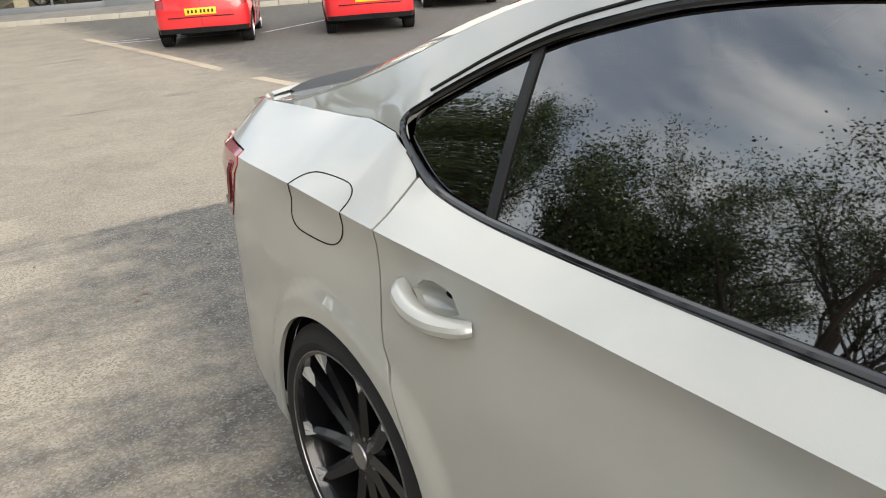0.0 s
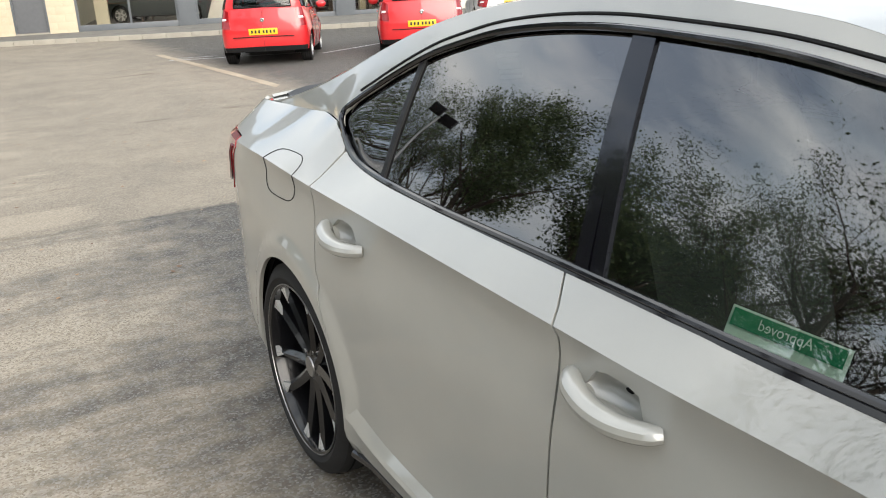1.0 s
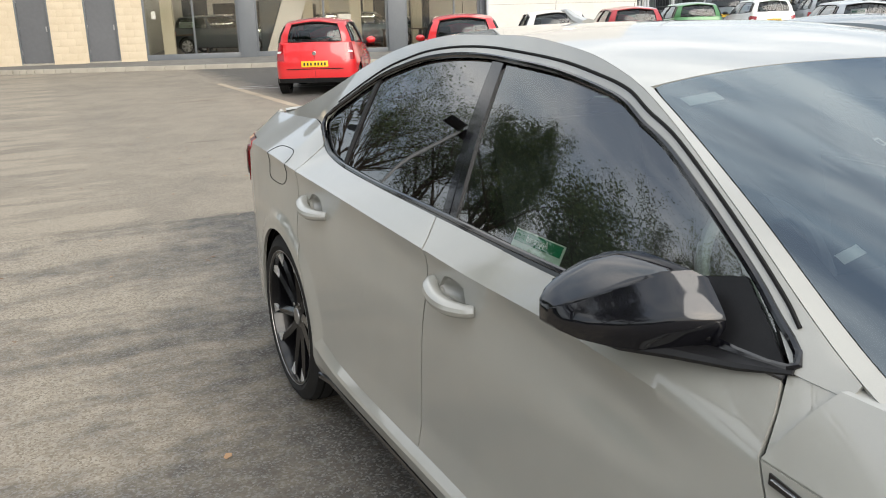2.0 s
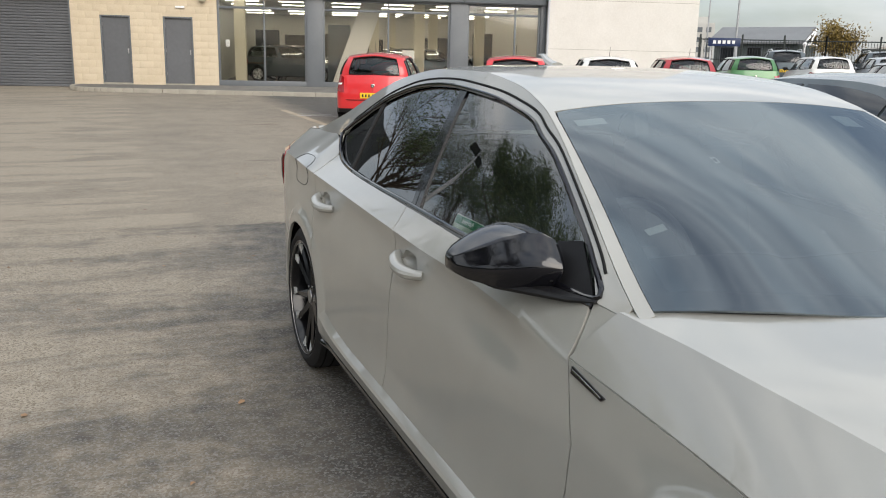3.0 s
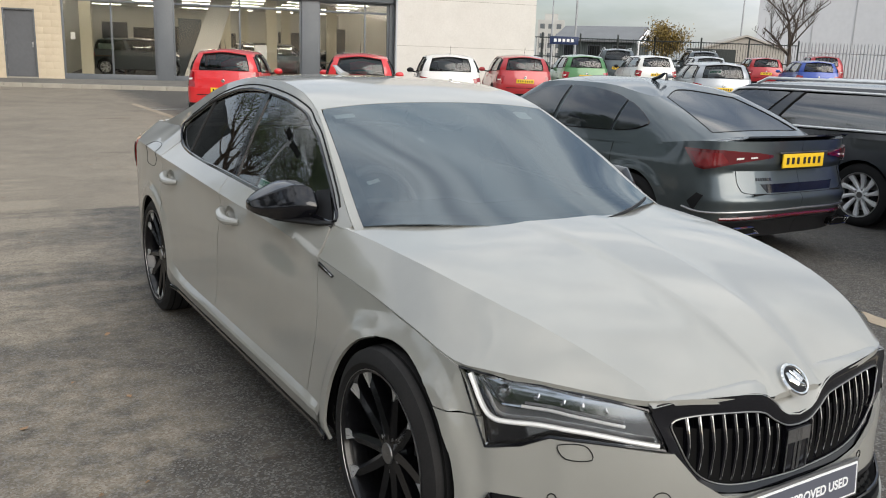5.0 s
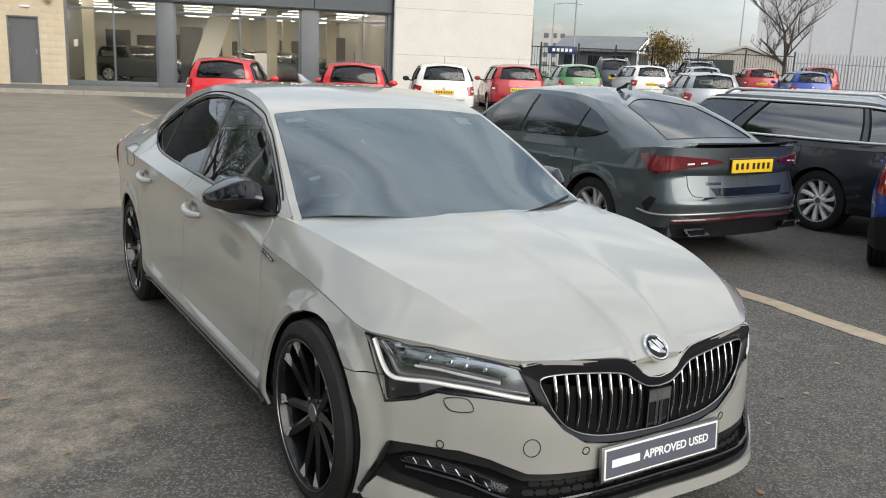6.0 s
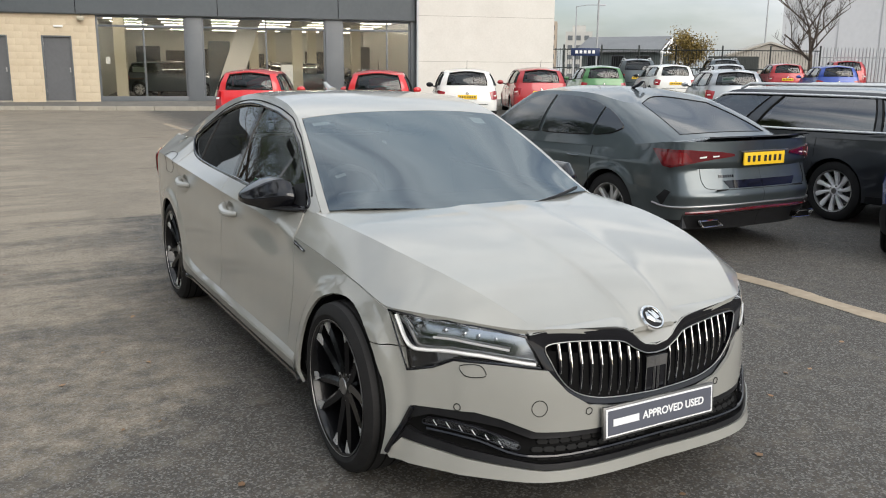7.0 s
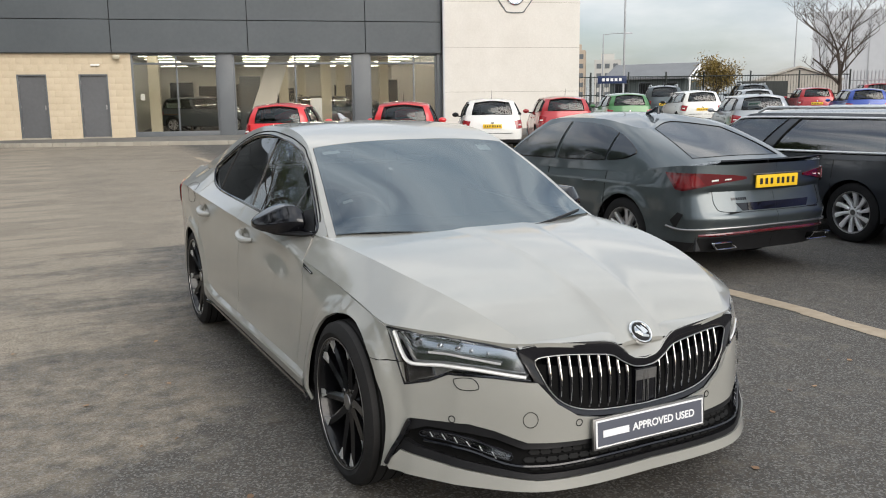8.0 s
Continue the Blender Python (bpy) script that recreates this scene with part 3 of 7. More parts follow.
def car_side(side):
    fender = [(-1.76, .6995), (-1.83, .596), (-1.60, .577), (-1.43, .40), (-1.08, .235)] + shifted(FSHUT, -g) + [(-1.2, .7738), (-1.5, .7402), (-1.74, .7035)]
    part("front_wing", body.piece(fender, side, 0.0215), PG, car)
    door_f = shifted(FSHUT, g)[:4] + [(-.81 + g, .802), (-.80, .86), (-.785, .910), (-.5, .921), (-.15, .931), (0, .937)] + shifted(BSHUT, -g)[::-1]
    d1 = part("front_door", body.piece(door_f, side, 0.025, holes=[(.085, .805, .032, 2.08)]), PG, car)
    door_r = shifted(BSHUT, g) + [(.68, .954), (.9, .963), (1.05, .972), (1.16, .989)] + shifted(RSHUT, -g)[:-1][::-1]
    d2 = part("rear_door", body.piece(door_r, side, 0.025, holes=[(1.03, .844, .032, 2.08)]), PG, car)
    quarter = shifted(RSHUT, g) + [(1.28, 1.041), (1.35, 1.066), (1.5, 1.071), (1.8, 1.056), (2.1, 1.052), (2.3, 1.05), (2.12, .968), (1.92, .963), (1.90, .93), (2.035, .765), (2.12, .60), (2.12, .24), (1.5, .24)]
    q = part("rear_quarter_panel", body.piece(quarter, side, 0.018), PG, car)
    rear_b = [(2.12 + g, .24), (2.12 + g, .60), (2.04, .762), (2.3, .768), (SR, .776), (SR, .305)]
    part("rear_bumper", body.piece(rear_b, side, 0.04), PG, car)
    tail = [(1.922, .962), (1.902, .930), (2.036, .768), (2.3, .775), (2.5, .80), (2.6, .93), (2.12, .965)]
    tl = part("tail_lamp", body.piece(tail, side, 0.03, out=0.003), M["lamp_red"], car, "red tail lamp")
    part("lamp_strip", body.line([(1.96, .93), (2.06, .80), (2.4, .82)], side, .008, .003), M["lamp_dark_red"], tl)
    back = [(2.5 + g, .80), (SR, .80), (SR, 1.05), (2.35, 1.05), (2.6, .93)]
    part("tailgate_panel", body.piece(back, side, 0.05), PG, car)
    # sill cover
    prof = [(-.016, .366), (-.010, .354), (.014, .322), (.018, .312), (.014, .272), (-.012, .236)]
    kick = Table([(-1.05, -.02), (-.9, .0), (.55, .008), (.80, .022), (.95, .052), (1.035, .075)])
    rows_ = []
    for y in np.linspace(-1.03, 1.03, 50):
        top = kick(y)
        fade = min(1.0, (1.05 - abs(y)) / .10)
        rows_.append([(lambda p: (p.x * side, p.y, p.z))(body.at(y, z + top * max(0.0, (z - .25) / .11), o * fade)) for o, z in prof])
    bm = grid(rows_)
    bmesh.ops.recalc_face_normals(bm, faces=bm.faces)
    if sum(f.normal.x * side for f in bm.faces) < 0:
        bmesh.ops.reverse_faces(bm, faces=bm.faces)
    part("side_skirt", bm, PG, car, "", 14)
    part("skirt_blade", body.line([(-1.05, .232), (-.5, .234), (.5, .24), (1.03, .242)], side, .011, .008, 8), BG, car)
    corner = [(-.813, .808), (-.803, .86), (-.79, .912), (-.885, .905), (-.90, .88)]
    part("bonnet_corner", body.piece(corner, side, 0.025, out=-.005), PG, car)
    # cabin side frame round the windows
    rail = [(y, rail_z(y)) for y in np.linspace(-.888, 1.95, 47)]
    frame_poly = rail + [(1.95, 1.050), (1.8, 1.054), (1.5, 1.069), (1.36, 1.065), (1.30, 1.050)] + DLO_TOP + [(-.775, .935), (-.80, .913), (-.885, .903)]
    part("roof_frame", panel(frame_poly, flank, 0.03, 0.01, mirror=side < 0), PG, car)
    # window surround
    outline = BELT_LINE + DLO_TOP
    ps = [flank(y, z) for y, z in rounded(outline, 5, True)]
    part("window_trim", tube(bmesh.new(), [(p.x * side, p.y, p.z) for p in ps], .0075, 8, True), BG, car, "gloss black window trim")
    ps = [flank(y, z - .012) for y, z in rounded(BELT_LINE, 5)]
    part("belt_strip", tube(bmesh.new(), [(p.x * side, p.y, p.z) for p in ps], .010, 8, False, 1.2), BG, car)
    ps = [flank(y, z + .022) for y, z in rounded(DLO_TOP[1:] + [(-.775, .945)], 5)]
    part("rain_channel", tube(bmesh.new(), [(p.x * side, p.y, p.z) for p in ps], .004, 6), M["seam"], car)
    # glass
    top_at = Table([(p[0], p[1]) for p in DLO_TOP[::-1]])
    base_at = Table([(-.80, .917)] + BELT_LINE[1:] + [(1.33, 1.083)])

    def pane(y0, lean0, y1, lean1):
        lower = [(y, base_at(y)) for y in np.linspace(y0, y1, 10)]
        upper = [(y, top_at(y)) for y in np.linspace(y1 + lean1, y0 + lean0, 10)]
        return lower + upper
    front = [(y, base_at(y)) for y in np.linspace(-.78, .190, 9)] + [(y, top_at(y)) for y in np.linspace(.29, -.70, 22)]
    part("front_window", panel(front, flank, 0.06, 0.004, off=-.010, mirror=side < 0), M["side_glass"], d1, "clear front door window").visible_shadow = False
    part("rear_window", panel(pane(.262, .08, .985, .035), flank, 0.06, 0.004, off=-.010, mirror=side < 0), M["privacy"], d2, "dark privacy glass")
    qp = [(y, base_at(y)) for y in np.linspace(1.005, 1.29, 8)] + [(y, top_at(y)) for y in np.linspace(1.31, 1.04, 8)]
    part("quarter_window", panel(qp, flank, 0.05, 0.004, off=-.010, mirror=side < 0), M["privacy"], q, "small dark quarter window")
    for ya, yb, nm in ((.190, .222, "door_pillar"), (.228, .262, "door_pillar"), (.985, 1.005, "window_divider")):
        lean = .10 if ya < .2 else (.085 if ya < .5 else .035)
        pp = [(ya, base_at(ya)), (yb, base_at(yb)), (yb + lean, top_at(yb + lean)), (ya + lean, top_at(ya + lean))]
        part(nm, panel(pp, flank, 0.05, 0.01, off=-.004, mirror=side < 0), BS if nm == "window_divider" else BG, car)
    # door handles
    for d, y0, z0 in ((d1, .000, .795), (d2, .945, .834)):
        hx, hz = y0 + .085, z0 + .010
        bowl = [[body.at(hx + .067 * k * math.cos(t), hz + .032 * k * math.sin(t), -.034 * math.sqrt(max(0.0, 1 - k * k))) for t in np.linspace(0, 2 * math.pi, 25)[:-1]] for k in (1.02, .97, .85, .6, .3, .05)]
        bm = grid([[(p.x * side, p.y, p.z) for p in r] for r in bowl], True)
        bmesh.ops.recalc_face_normals(bm, faces=bm.faces)
        if sum(f.normal.x * side for f in bm.faces) < 0:
            bmesh.ops.reverse_faces(bm, faces=bm.faces)
        part("handle_recess", bm, PG, d, "", 80)
        bm = bmesh.new()
        pts = [(y0 - .012, -.004, -.012), (y0 + .006, .014, -.013), (y0 + .05, .031, -.013), (y0 + .10, .034, -.008), (y0 + .145, .026, .003), (y0 + .172, .010, .012), (y0 + .18, -.004, .014)]
        ps = [body.at(y, z0 + dz, o) for y, o, dz in rounded(pts, 5)]
        n = len(ps)
        tube(bm, [(p.x * side, p.y, p.z) for p in ps], [.011 + .012 * math.sin(math.pi * min(1, .12 + .84 * i / n)) for i in range(n)], 12, False, 0.85)
        part("door_handle", bm, PG, d, "grey pull handle")
    # filler flap on the camera's side, drawn by its gap
    if side < 0:
        sup = lambda c_: math.copysign(abs(c_) ** .55, c_)
        ring = [(1.452 + .120 * sup(math.cos(a)) - .02 * sup(math.sin(a)), .916 + .066 * sup(math.sin(a))) for a in np.linspace(0, 2 * math.pi, 25)[:-1]]
        part("filler_flap", body.line(ring, side, .0015, .0006, 5, 1.0, 5, True), M["seam"], q)
    # wing badge
    bm = body.piece([(-.835, .793), (-.838, .778), (-.955, .763), (-.965, .771)], side, 0.02, 0.004, out=0.005, cut=False)
    bd = part("wing_badge", bm, M["black_gloss"], car, "small black and chrome badge")
    part("badge_bar", body.line([(-.842, .786), (-.89, .779), (-.955, .768)], side, .0022, .006, 6), M["chrome"], bd)
    # door mirror
    rings = []
    outline = rounded([(-1.0, .06), (-.93, .30), (-.55, .88), (-.40, .97), (.55, 1.0), (.92, .92), (1.0, .70), (1.0, -.70), (.90, -.95), (.4, -1.0), (-.55, -.96), (-.70, -.86), (-.95, -.22)], 2, True)
    for x, yc, hy, zt, zb in ((.768, -.600, .062, 1.002, .915), (.785, -.594, .088, 1.020, .904), (.81, -.578, .099, 1.034, .900), (.85, -.552, .101, 1.032, .898), (.885, -.530, .096, 1.016, .898), (.92, -.506, .082, .995, .901), (.95, -.484, .060, .974, .907), (.968, -.470, .036, .959, .916), (.976, -.463, .016, .950, .926)):
        zm = zb + (zt - zb) * .40
        rings.append([(x * side, yc + hy * e, zm + (f * (zt - zm) if f > 0 else f * (zm - zb))) for e, f in outline])
    bm = grid(rings, True)
    bm.verts.ensure_lookup_table()
    bm.faces.new(bm.verts[:26][::-1])
    bm.faces.new(bm.verts[-26:])
    bmesh.ops.recalc_face_normals(bm, faces=bm.faces)
    mir = part("door_mirror", bm, BG, car, "gloss black door mirror", 42)
    bm = bmesh.new()
    tube(bm, [(.955 * side, -.475, .928), (.92 * side, -.53, .925), (.86 * side, -.62, .925), (.80 * side, -.665, .93)], [.004, .006, .006, .004], 6)
    part("indicator_strip", bm, M["seam"], mir)
    bm = bmesh.new()
    tube(bm, [(.94 * side, -.49, .912), (.88 * side, -.55, .900), (.82 * side, -.62, .899), (.785 * side, -.72, .904), (.765 * side, -.80, .915)], [.012, .03, .034, .026, .012], 10, False, .42)
    part("mirror_base", bm, BS, mir)
    bm = panel([(-.785, .918), (-.60, .924), (-.585, 1.0), (-.66, 1.015)], flank, 0.05, 0.008, off=.000, mirror=side < 0)
    part("mirror_triangle", bm, BS, car)
    bm = grid([[(x * side, y, z) for x, y, z in row_] for row_ in (((.80, -.487, .918), (.865, -.449, .918), (.93, -.417, .922)), ((.80, -.487, 1.000), (.865, -.449, 1.000), (.93, -.417, .980)))])
    bm = bmesh.ops.solidify(bm, geom=bm.faces[:], thickness=.004) and bm
    bmesh.ops.recalc_face_normals(bm, faces=bm.faces)
    part("mirror_glass", bm, M["chrome"], mir)
    # inner shell behind the gaps
    shell = [(SF, .21), (-1.8, .215), (1.0, .25), (2.0, .26), (SR, .32), (SR, .99), (2.0, .99), (1.3, 1.0), (.9, .955), (0, .91), (-.8, .785), (-1.5, .71), (-1.76, .66), (-2.3, .62), (SF, .55)]
    part("inner_shell", body.piece(shell, side, 0.06, 0, out=-.034), M["black_matt"], car)
    for cy, cz, r in ARCHES:
        rows_ = []
        for x in (.92, .60):
            rows_.append([(x * side, cy + (r + .01) * math.cos(a), cz + (r + .01) * math.sin(a)) for a in np.linspace(-.35, math.pi + .35, 28)])
        rows_[0] = [(body.at(p[1], max(.24, min(p[2], .75)), -.045).x * side, p[1], p[2]) for p in rows_[0]]
        bm = grid(rows_)
        bmesh.ops.contextual_create(bm, geom=[e for e in bm.edges if e.is_boundary and all(abs(abs(v.co.x) - .60) < .01 for v in e.verts)])
        part("arch_liner", bm, BS, car)


both(car_side)

# bonnet
edge_x = Table([(-2.175, .10), (-2.165, .26), (-2.14, .42), (-2.10, .505), (-2.03, .585), (-1.93, .69), (-1.80, .786), (-1.72, .818), (-1.5, .8325), (-1.2, .8345), (-.80, .836)], .004)
edge_z = Table([(-2.175, .640), (-2.165, .672), (-2.14, .690), (-2.10, .688), (-2.03, .694), (-1.93, .709), (-1.80, .714), (-1.72, .711), (-1.5, .744), (-1.2, .777), (-.80, .804)], .004)
mid_z = Table([(-2.20, .625), (-2.175, .650), (-2.12, .695), (-2.05, .738), (-1.9, .805), (-1.6, .880), (-1.3, .924), (-1.1, .938), (-.80, .965)])
fold_x = Table([(-2.2, .42), (-2.1, .478), (-2.05, .508), (-1.95, .562), (-1.8, .620), (-1.6, .670), (-1.4, .705), (-1.2, .728), (-1.0, .740), (-.80, .760)])
bow = Table([(-2.2, .10), (-2.1, .05), (-1.6, .06), (-.84, .07)])
spine = Table([(-2.2, .085), (-2.0, .112), (-1.8, .126), (-1.5, .142), (-1.2, .175), (-.84, .27)])


def bonnet_at(f, y):
    xe = edge_x(y)
    x = f * xe
    fx = min(fold_x(y), xe * .94)

    def top(q):
        t = max(0.0, min(1.0, (spine(y) + .018 - q) / .036))
        return mid_z(y) - bow(y) * q * q + .007 * t * t * (3 - 2 * t)
    if x <= fx:
        z = top(x)
    else:
        t = (x - fx) / max(1e-4, xe - fx)
        z = top(fx) + (edge_z(y) - top(fx)) * (t * .86 + .14 * t * t)
    return x, z


rows = []
for y in list(np.linspace(-.812, -1.7, 23)) + list(np.linspace(-1.74, -2.10, 14)) + list(np.linspace(-2.115, -2.175, 7)):
    xe = edge_x(y)
    fx = min(fold_x(y), xe * .94) / xe
    sx = min(.8, spine(y) / xe)
    fs = sorted(set([sx * i / 5 for i in range(5)] + [max(0, sx - .025), sx, sx + .025] + [sx + .025 + (fx - sx - .025) * i / 6 for i in range(1, 7)] + [fx + (1 - fx) * i / 5 for i in range(1, 6)]))
    half = []
    for f in fs:
        x, z = bonnet_at(f, y)
        k = max(0.0, (y + 2.0) / 1.19)
        dy = -.335 * (1 - f * f) * k ** 1.5
        if dy:
            x, z = bonnet_at(f, y + dy)[0] * (1 - k) + x * k, bonnet_at(f, y + dy)[1]
            if f > .999:
                x, z = bonnet_at(1.0, y)
        half.append((x, y + dy, z))
    row = [(-a, b, c) for a, b, c in half[:0:-1]] + half
    rows.append(row)
bm = grid(rows)
bmesh.ops.recalc_face_normals(bm, faces=bm.faces)
if sum(f.normal.z for f in bm.faces) < 0:
    bmesh.ops.reverse_faces(bm, faces=bm.faces)
bm.normal_update()
lip = bmesh.ops.extrude_edge_only(bm, edges=[e for e in bm.edges if e.is_boundary])
for v in [q for q in lip["geom"] if isinstance(q, bmesh.types.BMVert)]:
    v.co.z -= .015
    v.co.x *= .995
part("bonnet", bm, PG, car, "", 16)

# screens, roof and tail
base_y = lambda x: -1.167 + .256 * (abs(x) / .73) ** 2
xs = np.linspace(-.711, .711, 19)
ws = [(x, base_y(x) + .005) for x in xs] + [(.583, -.285), (.573, -.257)] + [(x, -.228 - .024 * (x / .57) ** 2) for x in np.linspace(.55, -.55, 13)] + [(-.573, -.257), (-.583, -.285)]
scr = part("windscreen", panel(ws, crown, 0.06, 0.005, off=.001), M["screen"], car, "clear laminated windscreen reflecting cloud")
scr.visible_shadow = False
# black printed border of the screen
band = [(x, base_y(x) + .01) for x in xs] + [(x, base_y(x) + .075) for x in xs[::-1]]
part("screen_border", panel(band, crown, 0.06, 0.0, off=-.006), M["black_gloss"], scr)
for sd in (-1, 1):
    band = [(.70 * sd, base_y(.70) + .01), (.574 * sd, -.27), (.55 * sd, -.275), (.665 * sd, base_y(.66) + .01)]
    part("screen_border", panel(band, crown, 0.06, 0.0, off=-.006), M["black_gloss"], scr)
band = [(x, -.234 - .024 * (x / .57) ** 2) for x in np.linspace(-.55, .55, 13)] + [(x, -.266 - .024 * (x / .57) ** 2) for x in np.linspace(.55, -.55, 13)]
part("screen_border", panel(band, crown, 0.06, 0.0, off=-.006), M["black_gloss"], scr)
cowl = [(x, base_y(x) - .06) for x in np.linspace(-.74, .74, 21)] + [(x, base_y(x) + .012) for x in np.linspace(.74, -.74, 21)]
bm = panel(cowl, lambda x, y: Vector((x, y, crown(x, max(y, -1.29)).z - .040 + (y - base_y(x)) * .25)), 0.05, 0.01)
part("scuttle", bm, BS, car)
for x0, x1, yy in ((-.12, .64, -1.035), (-.62, -.20, -1.05)):
    bm = bmesh.new()
    ps = [crown(x, base_y(x) - .012 + (.05 * (i / 10) ** 3 if x0 > -.5 else .0)) for i, x in enumerate(np.linspace(x0, x1, 11))]
    tube(bm, [(p.x, p.y, p.z + (.004 if x0 > -.5 else -.02)) for p in ps], .006, 6, False, 1.2)
    part("wiper", bm, BS, car, "black wiper arm")
edge = lambda y, k: (rail_x(y) - .002) * k
ys = np.linspace(-.25, 1.02, 25)
roof = [(edge(y, -1), y) for y in ys] + [(x, 1.02 + .03 * (1 - (x / .6) ** 2)) for x in np.linspace(-.56, .56, 9)] + [(edge(y, 1), y) for y in ys[::-1]] + [(x, -.223 - .024 * (x / .57) ** 2) for x in np.linspace(.57, -.57, 13)]
part("roof", panel(roof, crown, 0.05, 0.006), PG, car)
for sd in (-1, 1):
    ap = [(sd * edge(y, 1), y) for y in np.linspace(-.93, -.245, 15)] + [(sd * .576, -.25)] + [(sd * (.714 - (.714 - .586) * k), -.93 + (.93 - .288) * k) for k in np.linspace(1, 0, 10)]
    part("screen_pillar", panel(ap, crown, 0.04, 0.006), PG, car)
    ys2 = np.linspace(1.02, 1.78, 16)
    cp = [(sd * edge(y, 1), y) for y in ys2] + [(sd * edge(y, 1) - sd * .085, y) for y in ys2[::-1]]
    part("rear_pillar", panel(cp, crown, 0.05, 0.006), PG, car)
ys2 = np.linspace(1.04, 1.78, 14)
rw = [(edge(y, 1) - .088, y) for y in ys2] + [(-edge(y, 1) + .088, y) for y in ys2[::-1]]
part("rear_screen", panel(rw, crown, 0.07, 0.005), M["privacy"], car, "dark tinted rear screen")
ys2 = np.linspace(1.784, 2.36, 12)
bt = [(edge(y, 1), y) for y in ys2] + [(x, 2.36 + .04 * (1 - (x / .62) ** 2)) for x in np.linspace(.55, -.55, 7)] + [(-edge(y, 1), y) for y in ys2[::-1]]
part("boot_lid", panel(bt, crown, 0.06, 0.02), PG, car)
rows = []
for i, x in enumerate(np.linspace(-.57, .57, 25)):
    y = 2.31 - .19 * (abs(x) / .66) ** 2.2
    z = 1.040 - .008 * (abs(x) / .63) ** 3
    end = max(0.0, (abs(x) - .50) / .07) * .010
    rows.append([(x, y - .09, z - .002), (x, y - .03, z + .014 - end), (x, y + .025, z + .024 - end), (x, y + .030, z + .016 - end), (x, y, z - .012), (x, y - .08, z - .014)])
bm = grid(rows, True)
for end_ in (bm.verts[:6], bm.verts[-6:]):
    bm.faces.new(end_)
bmesh.ops.recalc_face_normals(bm, faces=bm.faces)
part("lip_spoiler", bm, BS, car, "black boot spoiler")
bm = bmesh.new()
tube(bm, [(0, .74, roof_z(.74)), (0, .80, roof_z(.8) + .02), (0, .86, roof_z(.86) + .055), (0, .89, roof_z(.89) + .06)], [.03, .022, .012, .006], 8, False, .6)
part("shark_fin_aerial", bm, PG, car)


# nose
def front_pts(pts):
    return [(SF + x, z) for x, z in pts]


